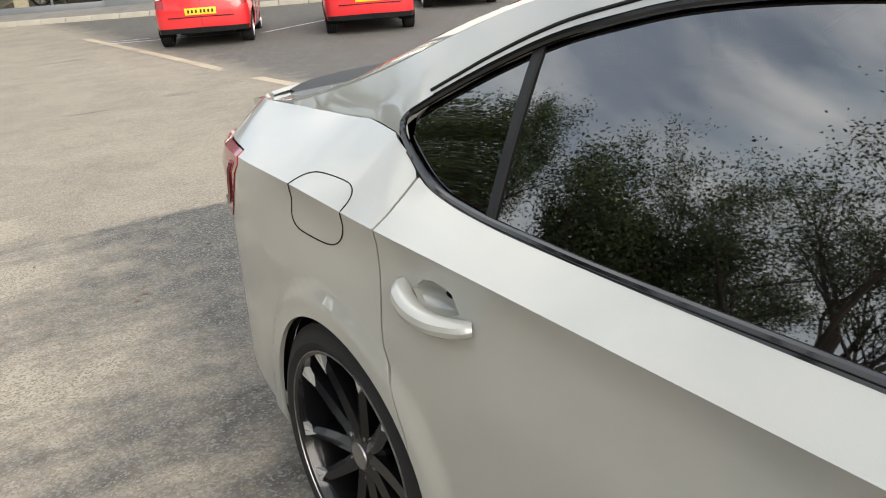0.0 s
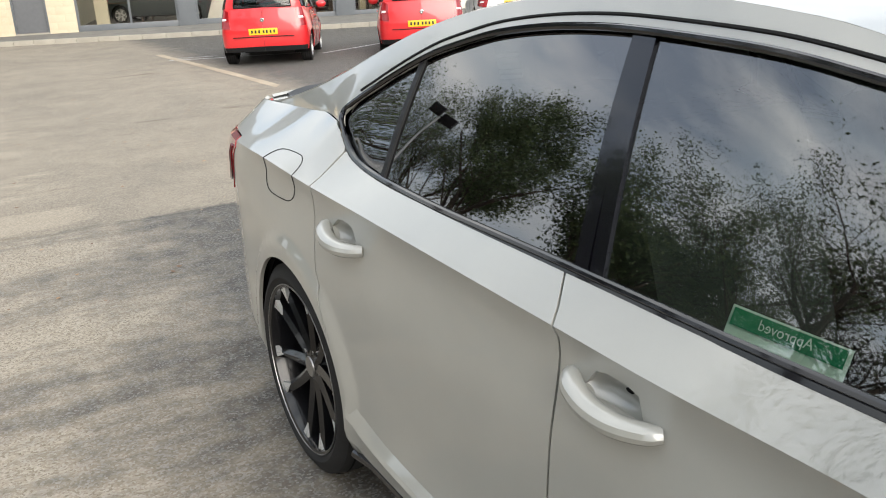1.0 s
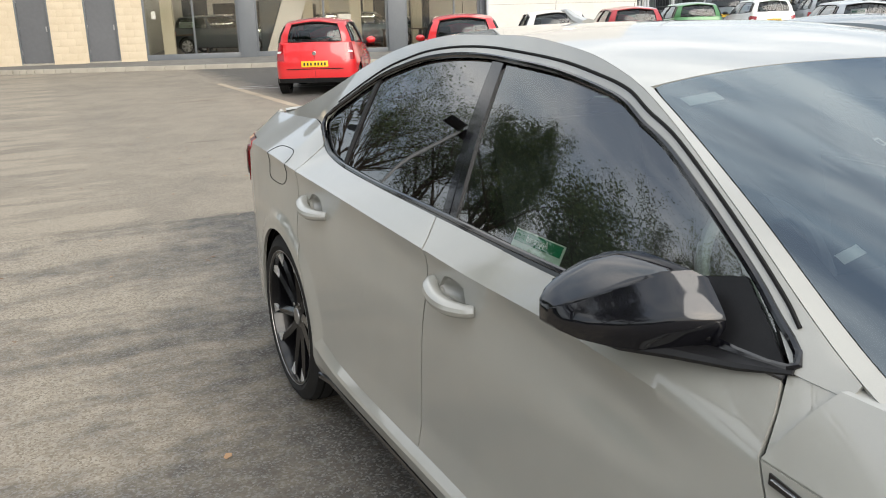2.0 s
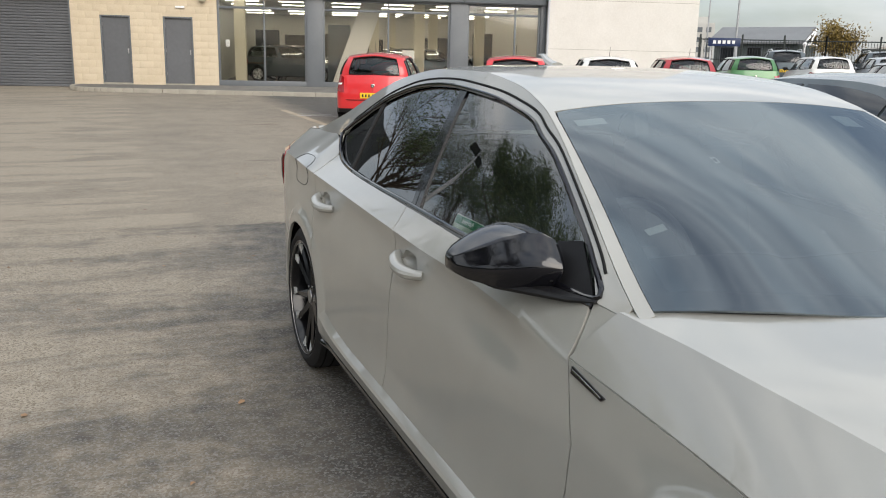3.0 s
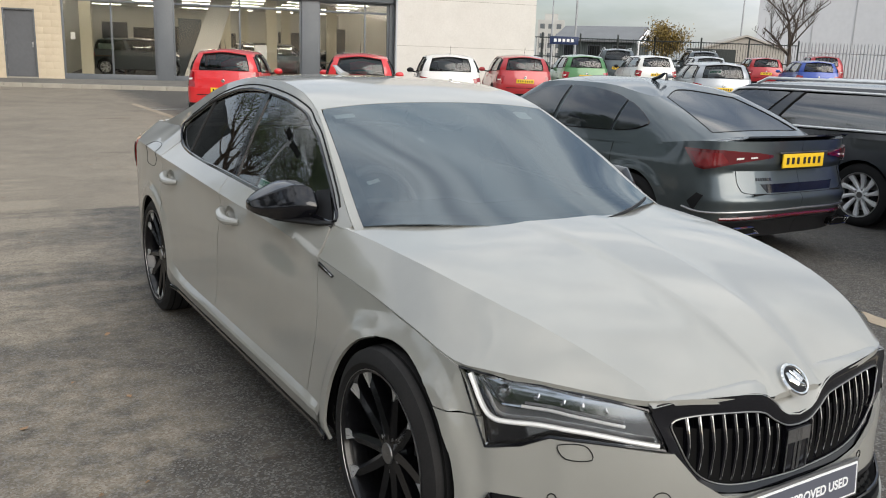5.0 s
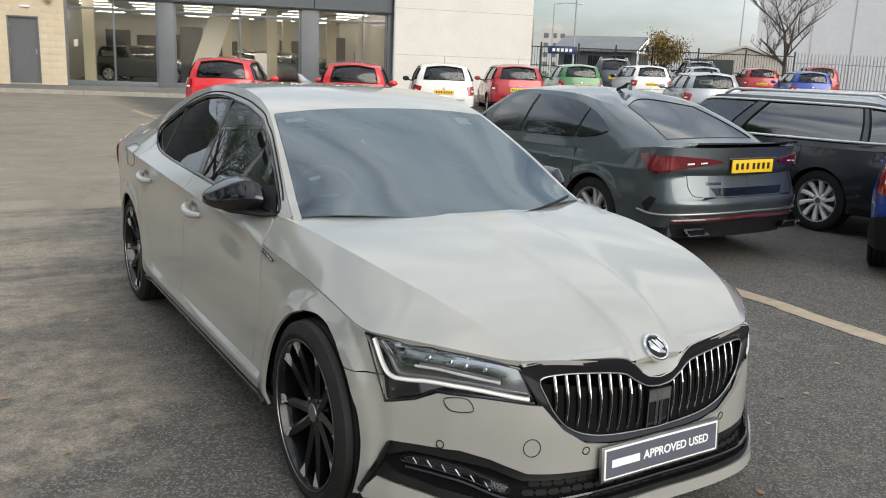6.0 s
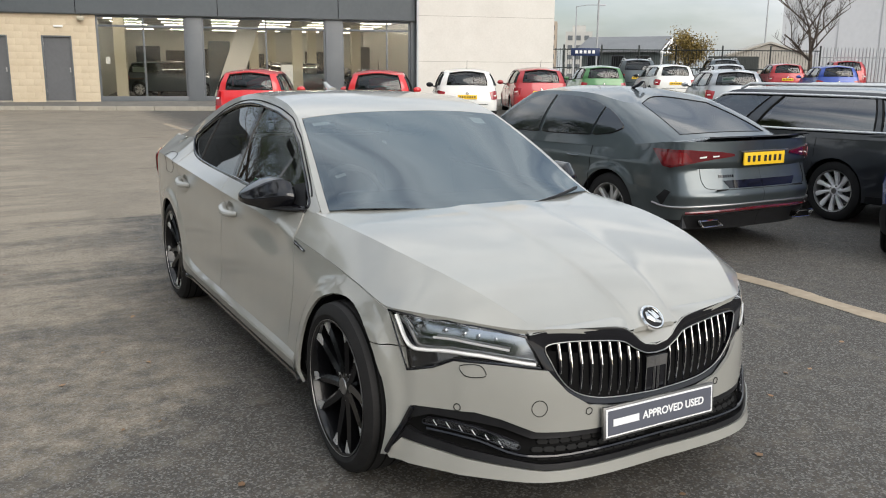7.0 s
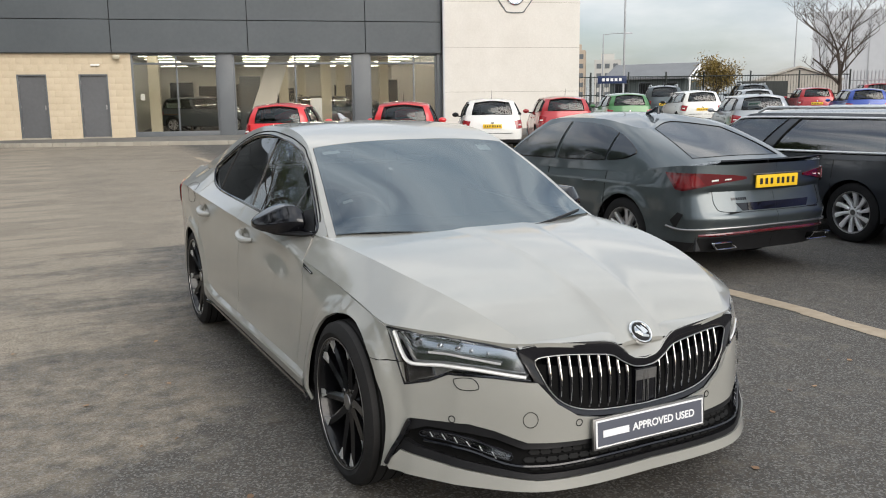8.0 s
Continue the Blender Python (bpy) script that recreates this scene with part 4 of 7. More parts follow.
def nose(side):
    hl_low = [(-2.333, .561), (-2.194, .573), (-2.029, .575), (-1.957, .543), (-1.857, .520)]
    bumper = [(SF, .398), (SF + .20, .405), (SF + .30, .425), (SF + .385, .48), (SF + .455, .556)] + [(a, b - .004) for a, b in hl_low] + [(-1.835, .592), (-1.60, .574), (-1.43, .40), (-1.65, .195), (-1.79, .205), (-1.885, .402),
              (-2.107, .404), (-2.2, .385), (-2.315, .345), (SF + .3, .338), (SF, .337)]
    b = part("front_bumper", body.piece(bumper, side, 0.025), PG, car)
    lipp = [(SF, .186), (-2.33, .186), (-1.81, .20), (-1.795, .215), (-1.85, .278), (-2.11, .245), (-2.345, .222), (SF, .226)]
    part("splitter", body.piece(lipp, side, 0.03, 0.03, cut=False), PG, car)
    # lower grille
    intake = [(SF, .20), (-2.3, .20), (-1.80, .215), (-1.885, .41), (-2.1, .41), (-2.3, .36), (SF, .35)]
    part("intake_back", body.piece(intake, side, 0.05, 0, out=-.05, cut=False), M["black_matt"], car)
    part("intake_blade", body.line([(-1.80, .222), (-1.845, .31), (-1.888, .396)], side, .010, .004, 6, 1.0, 4), BG, car)
    part("intake_frame", body.piece([(-1.89, .398), (-2.107, .402), (-2.2, .383), (-2.315, .343), (SF, .336), (SF, .318), (-2.3, .322), (-2.2, .355), (-2.1, .37), (-1.95, .378), (-1.87, .352), (-1.86, .33)], side, .03, .03, out=-.004, cut=False), BS, car)
    part("intake_frame", body.piece([(-1.81, .225), (-1.85, .28), (-2.11, .248), (-2.345, .224), (SF, .228), (SF, .245), (-2.33, .243), (-2.1, .275), (-1.9, .305), (-1.86, .32)], side, .03, .03, out=-.006, cut=False), BS, car)
    part("intake_strip", body.line([(-1.94, .328), (-2.10, .312), (-2.24, .275), (-2.35, .268), (SF + .2, .272), (SF, .274)], side, .006, -.004, 6), BG, car, "thin gloss strip")
    for row in range(3):
        for k in range(11):
            s0 = SF + .03 + k * .042 + (row % 2) * .02
            z0 = .248 + row * .024 - (.0 if row else .0)
            bm = body.piece([(s0, z0), (s0 + .028, z0), (s0 + .036, z0 + .008), (s0 + .028, z0 + .016), (s0, z0 + .016), (s0 - .008, z0 + .008)], side, .05, .012, out=-.026, cut=False, dense=False)
            part("mesh_cell", bm, M["seam"], car)
    fog = [(-1.935, .361), (-2.02, .362), (-2.108, .350), (-2.2, .322), (-2.26, .302), (-2.25, .286), (-2.18, .303), (-2.1, .325), (-2.0, .338), (-1.93, .342)]
    fl = part("fog_lamp", body.piece(fog, side, .03, .01, out=-.006, cut=False), M["lens"], car, "clear slim fog lamp")
    fl.visible_shadow = False
    part("fog_frame", body.line(fog, side, .0018, -.004, 6, 1.0, 3, True), M["black_gloss"], fl)
    part("fog_reflector", body.piece([(a, b) for a, b in fog], side, .03, 0, out=-.022, cut=False), M["black_gloss"], fl)
    for k in range(6):
        s0 = -1.96 - .046 * k
        zc = .350 - .0012 * k * k * 1.6
        part("fog_rib", body.line([(s0, zc + .006), (s0 - .016, zc - .014)], side, .0018, -.010, 5, 1, 1), M["alloy"], fl)
    # headlamp
    hl = [(-1.754, .703), (-1.831, .701), (-1.997, .697), (-2.192, .678), (-2.275, .664), (-2.308, .605), (-2.328, .565)] + [(a, b) for a, b in hl_low[1:]] + [(-1.819, .591), (-1.778, .660)]
    h = part("headlamp", body.piece(hl, side, .03, .02, out=.0, cut=False), M["lens"], car, "clear headlamp with chrome light strips")
    h.visible_shadow = False
    part("headlamp_bowl", body.piece(hl, side, .03, .02, out=-.030, cut=False), M["silver_bowl"], h)
    part("headlamp_rim", body.line(hl, side, .0045, -.001, 6, 1.0, 1, True), BG, h)
    part("lamp_bezel", body.piece([(-1.775, .665), (-1.80, .660), (-1.868, .592), (-1.96, .588), (-1.97, .556), (-1.857, .524), (-1.822, .593)], side, .03, .006, out=-.022, cut=False), M["black_gloss"], h)
    part("light_strip", body.line([(-1.782, .692), (-1.80, .668), (-1.835, .620), (-1.868, .598), (-1.93, .596), (-2.0, .600), (-2.12, .596), (-2.31, .575)], side, .0085, -.005, 8, .8, 5), M["lamp_white"], h, "white day-running strip")
    part("light_strip", body.line([(-1.95, .640), (-2.05, .638), (-2.22, .618)], side, .0045, -.006, 6), M["lamp_white"], h)
    part("lamp_step", body.line([(-1.80, .690), (-1.87, .640), (-1.92, .632), (-2.0, .634)], side, .0035, -.020, 6), M["chrome"], h)
    for s0, z0, r in ((-1.885, .664, .015), (-1.985, .662, .007), (-2.05, .658, .006), (-2.11, .653, .006), (-2.17, .646, .005), (-1.875, .560, .011)):
        c = body.at(s0, z0, -.024)
        nrm = (body.at(s0, z0, .05) - c).normalized()
        m = Matrix.Translation((c.x * side, c.y, c.z)) @ Vector((nrm.x * side, nrm.y, 0)).to_track_quat('Z', 'Y').to_matrix().to_4x4()
        bm = bmesh.new()
        lathe(bm, [(.0, .001), (.0, r * .35), (.006, r * .55), (.004, r * .8), (.012, r), (.008, r * 1.08), (-.02, r * 1.05)], 16, 'z')
        bmesh.ops.transform(bm, matrix=m, verts=bm.verts)
        part("projector", bm, M["chrome"], h)
    # washer cover, sensors, tow cover: fine gaps
    part("washer_cover", body.line([(-2.052, .559), (-2.122, .565), (-2.142, .530), (-2.076, .526)], side, .0016, .0012, 5, 1, 4, True), M["seam"], b)
    for s0, z0, r in ((-2.047, .416, .012), (-2.505, .404, .012)):
        part("parking_sensor", body.line([(s0 + r * math.cos(a), z0 + r * math.sin(a)) for a in np.linspace(0, 2 * math.pi, 10)[:-1]], side, .0018, .001, 5, 1, 2, True), M["seam"], b)
    if side < 0:
        part("tow_cover", body.line([(-2.325 + .026 * math.cos(a), .428 + .028 * math.sin(a)) for a in np.linspace(0, 2 * math.pi, 14)[:-1]], side, .0014, .001, 5, 1, 2, True), M["seam"], b)


both(nose)

# radiator grille: a black frame, a back plate and upright slats
G_OUT = [(0, .594), (.06, .604), (.10, .640), (.15, .668), (.27, .680), (.40, .684), (.50, .672), (.475, .60), (.44, .53), (.39, .472), (.31, .424), (.20, .402), (0, .393)]
G_IN = [(0, .560), (.05, .566), (.10, .590), (.15, .618), (.27, .634), (.38, .640), (.445, .630), (.43, .58), (.40, .525), (.355, .478), (.29, .446), (.19, .428), (0, .420)]


def nose_y(x, z):
    return -2.178 + .16 * abs(x) ** 2.2 * 1.6 + max(0, z - .55) * .18 - .01


for side in (-1, 1):
    bm = bmesh.new()
    rings = []
    for (a, b), (c, d) in zip(rounded(G_OUT, 4), rounded(G_IN, 4)):
        rings.append([(a * side, nose_y(a, b) + .012, b), (a * side, nose_y(a, b) - .010, b), (a * .7 * side + c * .3 * side, nose_y(a, b) - .014, b * .7 + d * .3), (c * side, nose_y(c, d) - .004, d), (c * side, nose_y(c, d) + .05, d)])
    bm = grid(rings)
    bmesh.ops.recalc_face_normals(bm, faces=bm.faces)
    part("grille_frame", bm, BG, car, "gloss black grille frame")
    part("grille_edge", tube(bmesh.new(), [(a * side, nose_y(a, b) - .006, b) for a, b in rounded(G_IN, 4)], .0022, 6), M["steel"], car)
    bm = bmesh.new()
    bm.faces.new([bm.verts.new((x * side, nose_y(x, z) + .05, z)) for x, z in rounded(G_IN, 3)] + [bm.verts.new((0, nose_y(0, .5) + .05, .5))])
    part("grille_back", bm, M["black_matt"], car, smooth=False)
    tops = Table([(x, z) for x, z in G_IN[:7]])
    lows = Table([(x, z) for x, z in G_IN[:5:-1]])
    for k in range(9):
        x = .077 + k * .0395
        z1, z0 = tops(min(x, .445)) - .004, lows(min(x, .445)) + .004
        rows = []
        for i in range(9):
            t = i / 8
            z = z0 + (z1 - z0) * t
            y = nose_y(x, z) + .006 - .012 * math.sin(math.pi * t) * .5
            rows.append([((x - .003) * side, y + .035, z), ((x - .0075) * side, y + .004, z), ((x - .002) * side, y - .003, z), ((x + .004) * side, y - .001, z), ((x + .0055) * side, y + .035, z)])
        bm = grid(rows)
        bmesh.ops.recalc_face_normals(bm, faces=bm.faces)
        s = part("grille_slat", bm, BG, car)
        bm = bmesh.new()
        tube(bm, [((x - .003) * side, nose_y(x, z0 + (z1 - z0) * t) + .004 - .012 * math.sin(math.pi * t) * .5, z0 + (z1 - z0) * t) for t in np.linspace(.08, .98, 8)], .0019, 5)
        part("slat_edge", bm, M["chrome"], s)
bm = bmesh.new()
for z0, z1, y0 in ((.50, .552, -.004),):
    box(bm, -.048, nose_y(0, .5) - .008, .425, .048, nose_y(0, .5) + .03, .555, None, .004)
radar = part("radar_cover", bm, BG, car, "gloss black radar panel behind slats")
bm = bmesh.new()
for x in (-.047, -.012, -.006, .006, .012, .047):
    tube(bm, [(x, nose_y(0, .5) - .010, .43), (x, nose_y(0, .5) - .010, .55)], .0016, 5)
part("cover_ribs", bm, M["steel"], radar)
bm = bmesh.new()
box(bm, -.046, nose_y(0, .5) - .0105, .512, .046, nose_y(0, .5) - .008, .550)
part("cover_band", bm, M["steel"], radar)

# painted nose between bonnet edge and grille
rows = []
for x in np.linspace(-.50, .50, 41):
    a = abs(x)
    zt = Table([(0, .588), (.06, .600), (.10, .637), (.15, .666), (.27, .679), (.40, .684), (.52, .672)])(a)
    zu = max(zt + .004, mid_z(-2.12) - bow(-2.12) * a * a - .35 * max(0, a - .42))
    yu = -2.12 + .12 * max(0, a - .25)
    yl = nose_y(a, zt) - .012
    rows.append([(x, yu + .02, zu - .008), (x, yu, zu - .003), (x, yu * .55 + yl * .45, zu * .5 + zt * .5 + .006), (x, yl, zt), (x, yl + .03, zt - .004)])
bm = grid(rows)
bmesh.ops.recalc_face_normals(bm, faces=bm.faces)
if sum(f.normal.y for f in bm.faces) > 0:
    bmesh.ops.reverse_faces(bm, faces=bm.faces)
part("bonnet_nose", bm, PG, car, "", 60)

# round badge: a ring and a plain emblem
bm_c = Vector((0, -2.160, .676))
tilt = Matrix.Translation(bm_c) @ Euler((radians(46), 0, 0)).to_matrix().to_4x4() @ Matrix.Diagonal((1.2, 1.2, 1.0, 1))
bm = lathe(bmesh.new(), [(-.012, .037), (.004, .040), (.008, .037), (.007, .033), (.003, .031)], 40, 'z')
bmesh.ops.transform(bm, matrix=tilt, verts=bm.verts)
badge = part("bonnet_badge", bm, M["chrome"], car, "round chrome badge with a plain emblem")
bm = lathe(bmesh.new(), [(.003, .0005), (.003, .0315)], 32, 'z')
bmesh.ops.transform(bm, matrix=tilt, verts=bm.verts)
part("badge_field", bm, M["black_satin"], badge)
bm = bmesh.new()
tube(bm, [tilt @ Vector(p) for p in ((.020, -.018, .005), (-.004, -.012, .005), (-.016, .002, .005), (-.014, .018, .005))], [.004, .011, .012, .004], 8)
tube(bm, [tilt @ Vector(p) for p in ((-.006, .022, .005), (.004, .008, .005), (.012, -.008, .005))], [.003, .007, .008], 8)
tube(bm, [tilt @ Vector(p) for p in ((.008, .020, .005), (.014, .006, .005), (.020, -.006, .005))], [.003, .006, .006], 8)
part("emblem", bm, M["chrome"], badge)

# show plate
pm = Matrix.Translation((0, -2.232, .358)) @ Euler((radians(90 - 4), 0, 0)).to_matrix().to_4x4()


def plate_piece(x0, y0, z0, x1, y1, z1, bevel=0.0):
    bm = bmesh.new()
    box(bm, x0, y0, z0, x1, y1, z1, None, bevel)
    bmesh.ops.transform(bm, matrix=pm, verts=bm.verts)
    return bm


plate = part("show_plate", plate_piece(-.262, -.057, -.012, .262, .057, .0, .003), M["steel"], car, "grey show plate with white border and lettering")
part("plate_border", plate_piece(-.252, -.049, .0, .252, .049, .0022), M["white_ink"], plate)
part("plate_face", plate_piece(-.245, -.043, .0022, .245, .043, .0036), M["plate_grey"], plate)
# the maker's word is a plain bar; the rest is lettered
part("brand_bar", plate_piece(-.222, -.013, .0036, -.105, .012, .0046), M["white_ink"], plate)
fc = bpy.data.curves.new("plate_lettering", 'FONT')
fc.body, fc.size, fc.extrude, fc.align_x, fc.align_y = "APPROVED USED", .0385, .0004, 'LEFT', 'CENTER'
fc.offset = .0010
fc.materials.append(M["white_ink"])
words = new("plate_lettering", fc)
words.parent = plate
words.matrix_basis = pm @ Matrix.Translation((-.088, 0, .0042))


# ---- wheels ----
def wheel(name, m, parent, r=.330, rim_r=.262, width=.225, kind="black", out=1.0):
    """A wheel whose outer face looks along +x of m."""
    hub = new(name)
    hub.empty_display_size = .1
    hub.parent, hub.matrix_basis = parent, m
    w = width / 2
    bm = lathe(bmesh.new(), [(-w * .86, rim_r - .012), (-w, rim_r + .02), (-w, r - .035), (-w * .85, r - .008), (-w * .5, r), (w * .5, r), (w * .85, r - .008), (w, r - .035), (w * 1.03, rim_r + .02), (w * .95, rim_r + .002), (w * .86, rim_r - .012)], 56, 'x')
    tyre = part("tyre", bm, M["rubber"], hub)
    bm = bmesh.new()
    for k in (-.62, -.22, .22, .62):
        lathe(bm, [(w * k - .004, r + .0006), (w * k + .004, r + .0006)], 56, 'x')
    part("tread_groove", bm, M["black_matt"], hub)
    bm = lathe(bmesh.new(), [(w * .90, rim_r + .004), (w * .97, rim_r), (w * .93, rim_r - .010), (w * .6, rim_r - .020), (-w * .8, rim_r - .03)], 56, 'x')
    rim = part("rim", bm, M["steel"] if kind != "black" else M["rim_black"], hub, "silver alloy rim" if kind != "black" else "black alloy rim with machined edge")
    bm = lathe(bmesh.new(), [(w * .95, rim_r + .001), (w * .985, rim_r + .0002), (w * .985, rim_r - .0012), (w * .95, rim_r - .002)], 56, 'x')
    part("rim_lip", bm, M["steel"] if kind == "black" else M["alloy"], rim)
    spokes = 10 if kind == "black" else 10
    face = M["rim_black"] if kind == "black" else (M["bright_alloy"] if kind == "turbine" else M["alloy"])
    bm = bmesh.new()
    for k in range(spokes):
        a = 2 * math.pi * k / spokes + .1 if kind != "alloy" else 2 * math.pi * (k // 2) / 5 + (.15 if k % 2 else -.15)
        twist = .16 if kind == "turbine" else (.07 if k % 2 else -.07)
        rows_ = []
        for i in range(6):
            t = i / 5
            rr = .040 + (rim_r - .012 - .040) * t
            aa = a + twist * t
            hw = (.020 - .005 * t) if kind == "black" else (.011 + .017 * t if kind == "turbine" else .013 + .008 * t)
            x = w * (.62 + .22 * t ** 1.5)
            c, s = math.cos(aa), math.sin(aa)
            def P(q, xx):
                return (xx, rr * c - q * s, rr * s + q * c)
            rows_.append([P(-hw * .8, x - .045), P(-hw, x - .008), P(-hw * .25, x + (.004 if kind == "black" else .0)), P(hw, x - .004), P(hw * .8, x - .045)])
        bs = grid(rows_)
        vs = {v: bm.verts.new(v.co) for v in bs.verts}
        for f in bs.faces:
            bm.faces.new([vs[v] for v in f.verts])
        bs.free()
    bmesh.ops.recalc_face_normals(bm, faces=bm.faces)
    part("spokes", bm, face, rim, "", 30)
    if kind == "black":
        for k in range(10):
            a = 2 * math.pi * k / 10 + .1 + (.07 if k % 2 else -.07)
            bt = bmesh.new()
            x = w * .86
            pts = [(rim_r - .006, a - .11), (rim_r - .006, a + .05), (rim_r - .060, a - .015)]
            vs = [bt.verts.new((x + (.002 if i < 2 else -.006), q * math.cos(t), q * math.sin(t))) for i, (q, t) in enumerate(pts)]
            f = bt.faces.new(vs)
            e = bmesh.ops.extrude_face_region(bt, geom=[f])
            for v in [q for q in e["geom"] if isinstance(q, bmesh.types.BMVert)]:
                v.co.x -= .012
            bmesh.ops.recalc_face_normals(bt, faces=bt.faces)
            part("machined_tip", bt, M["alloy"], rim)
    bm = lathe(bmesh.new(), [(w * .60, .001), (w * .66, .020), (w * .66, .030), (w * .60, .055), (w * .40, .075), (w * .1, .078)], 32, 'x')
    part("hub", bm, face, rim)
    bm = lathe(bmesh.new(), [(w * .66, .001), (w * .69, .026), (w * .69, .031), (w * .64, .033)], 28, 'x')
    part("centre_cap", bm, M["steel"], rim)
    bm = bmesh.new()
    for k in range(5):
        a = 2 * math.pi * k / 5
        lathe(bm, [(w * .64, .001), (w * .64, .008), (w * .5, .010)], 10, 'x', (0, .056 * math.cos(a), .056 * math.sin(a)))
    part("wheel_bolts", bm, M["steel"], rim)
    bm = lathe(bmesh.new(), [(-.01, .06), (.0, .06), (.0, .165), (-.022, .165), (-.022, .06)], 40, 'x')
    part("brake_disc", bm, M["rubber"] if kind == "black" else M["steel"], hub)
    bm = bmesh.new()
    box(bm, -.05, .08, -.06, .03, .175, .06, None, .01)
    part("brake_caliper", bm, M["black_satin"], hub)
    return hub


for side in (-1, 1):
    for y in (-1.42, 1.42):
        wheel("wheel", pose(side * .797, y, .328, 0, 0, 180 if side < 0 else 0), car)

# underside and cabin
bm = bmesh.new()
box(bm, -.78, -1.0, .24, .78, 1.0, .30)
box(bm, -.55, -2.1, .24, .55, 2.2, .30)
box(bm, -.60, -2.0, .30, .60, -1.0, .60)
part("underside", bm, M["black_matt"], car)
bm = bmesh.new()
box(bm, -.70, -.95, .30, .70, 1.7, .42)
part("cabin_floor", bm, M["trim"], car)
rows = [[(x, y, z + (.0 if abs(x) < .6 else -.02)) for x in np.linspace(-.72, .72, 15)] for y, z in ((-1.06, .90), (-.9, .925), (-.7, .93), (-.55, .90), (-.50, .82), (-.55, .60))]
bm = grid(rows)
for v in bm.verts:
    if abs(v.co.x + .37) < .2 and v.co.y > -.75:
        v.co.z += .03
bmesh.ops.recalc_face_normals(bm, faces=bm.faces)
dash = part("dashboard", bm, M["trim"], car, "dark moulded dashboard")
bm = bmesh.new()
wm = Matrix.Translation((-.37, -.40, .87)) @ Euler((radians(66), 0, 0)).to_matrix().to_4x4()
tube(bm, [wm @ Vector((.18 * math.cos(a), .18 * math.sin(a), 0)) for a in np.linspace(0, 2 * math.pi, 33)[:-1]], .015, 8, True)
box(bm, -.16, -.02, -.012, .16, .02, .012, wm, .004)
box(bm, -.02, -.16, -.012, .02, 0, .012, wm, .004)
box(bm, -.065, -.06, -.02, .065, .05, .02, wm, .01)
part("steering_wheel", bm, M["wheel_grip"], car)


def seat(x, y, w, back=.62):
    bm = bmesh.new()
    box(bm, x - w / 2, y - .26, .42, x + w / 2, y + .24, .58, None, .04)
    part("seat_cushion", bm, M["cloth"], car)
    bm = bmesh.new()
    m = Matrix.Translation((x, y + .20, .55)) @ Euler((radians(-16), 0, 0)).to_matrix().to_4x4()
    box(bm, -w / 2, -.06, 0, w / 2, .06, back, m, .045)
    part("seat_back", bm, M["cloth"], car)
    for hx in ((0,) if w < .7 else (-.38, 0, .38)):
        bm = bmesh.new()
        box(bm, hx - .13, -.045, back + .03, hx + .13, .045, back + .17, m, .035)
        part("headrest", bm, M["cloth"], car)


seat(-.37, .02, .50)
seat(.37, .02, .50)
seat(0, .92, 1.24, .54)
bm = bmesh.new()
box(bm, -.10, -.30, 1.175, .10, -.26, 1.225, None, .012)
part("rear_view_mirror", bm, BG, car)
bm = bmesh.new()
tube(bm, [(-.12, -.29, 1.245), (-.08, -.33, 1.222), (0, -.36, 1.205), (.08, -.33, 1.222), (.12, -.29, 1.245)], [.015, .028, .034, .028, .015], 8, False, .5)
part("sensor_housing", bm, BS, car, "black camera housing behind the screen")


def on_screen(name, x0, y0, x1, y1, mat, label=""):
    return part(name, panel([(x0, y0), (x1, y0), (x1, y1), (x0, y1)], crown, .05, 0.0, off=-.005), mat, scr, label)


on_screen("sticker", -.543, -.325, -.45, -.295, M["paper"], "pale green and white sticker")
on_screen("sticker", -.60, -.74, -.55, -.72, M["paper"])
on_screen("sticker", .38, -.36, .46, -.295, M["paper"])
on_screen("sticker", -.262, -.545, -.245, -.52, M["paper"])
on_screen("sticker", -.2585, -.54, -.2485, -.525, M["black_gloss"])
# card on the front window: its white side faces in, so the word shows reversed from outside
bm = panel([(-.225, .938), (-.045, .944), (-.045, .982), (-.225, .976)], flank, .06, 0, off=-.020, mirror=True)
card = part("window_card", bm, M["paper"], car, "green and white card behind the side window")
bm = panel([(-.220, .952), (-.050, .957), (-.050, .979), (-.220, .974)], flank, .06, 0, off=-.018, mirror=True)
part("card_band", bm, M["green_card"], card)
fc = bpy.data.curves.new("card_word", 'FONT')
fc.body, fc.size, fc.extrude, fc.align_x, fc.align_y = "Approved", .021, .0001, 'CENTER', 'CENTER'
fc.materials.append(M["white_ink"])
word = new("card_word", fc)
word.parent = card
o_, px_, pz_ = flank(-.135, .964), flank(-.08, .9657), flank(-.135, .99)
ex, ez = (px_ - o_).normalized(), (pz_ - o_).normalized()
for v_ in (o_, ex, ez):
    v_.x = -v_.x
ex = (ex + Vector((-.11, 0, 0))).normalized()
nn = Vector((-1, 0, .3)).normalized()
word.matrix_basis = Matrix.Translation(o_ - nn * .0155) @ Matrix((ex, ez, nn)).transposed().to_4x4()


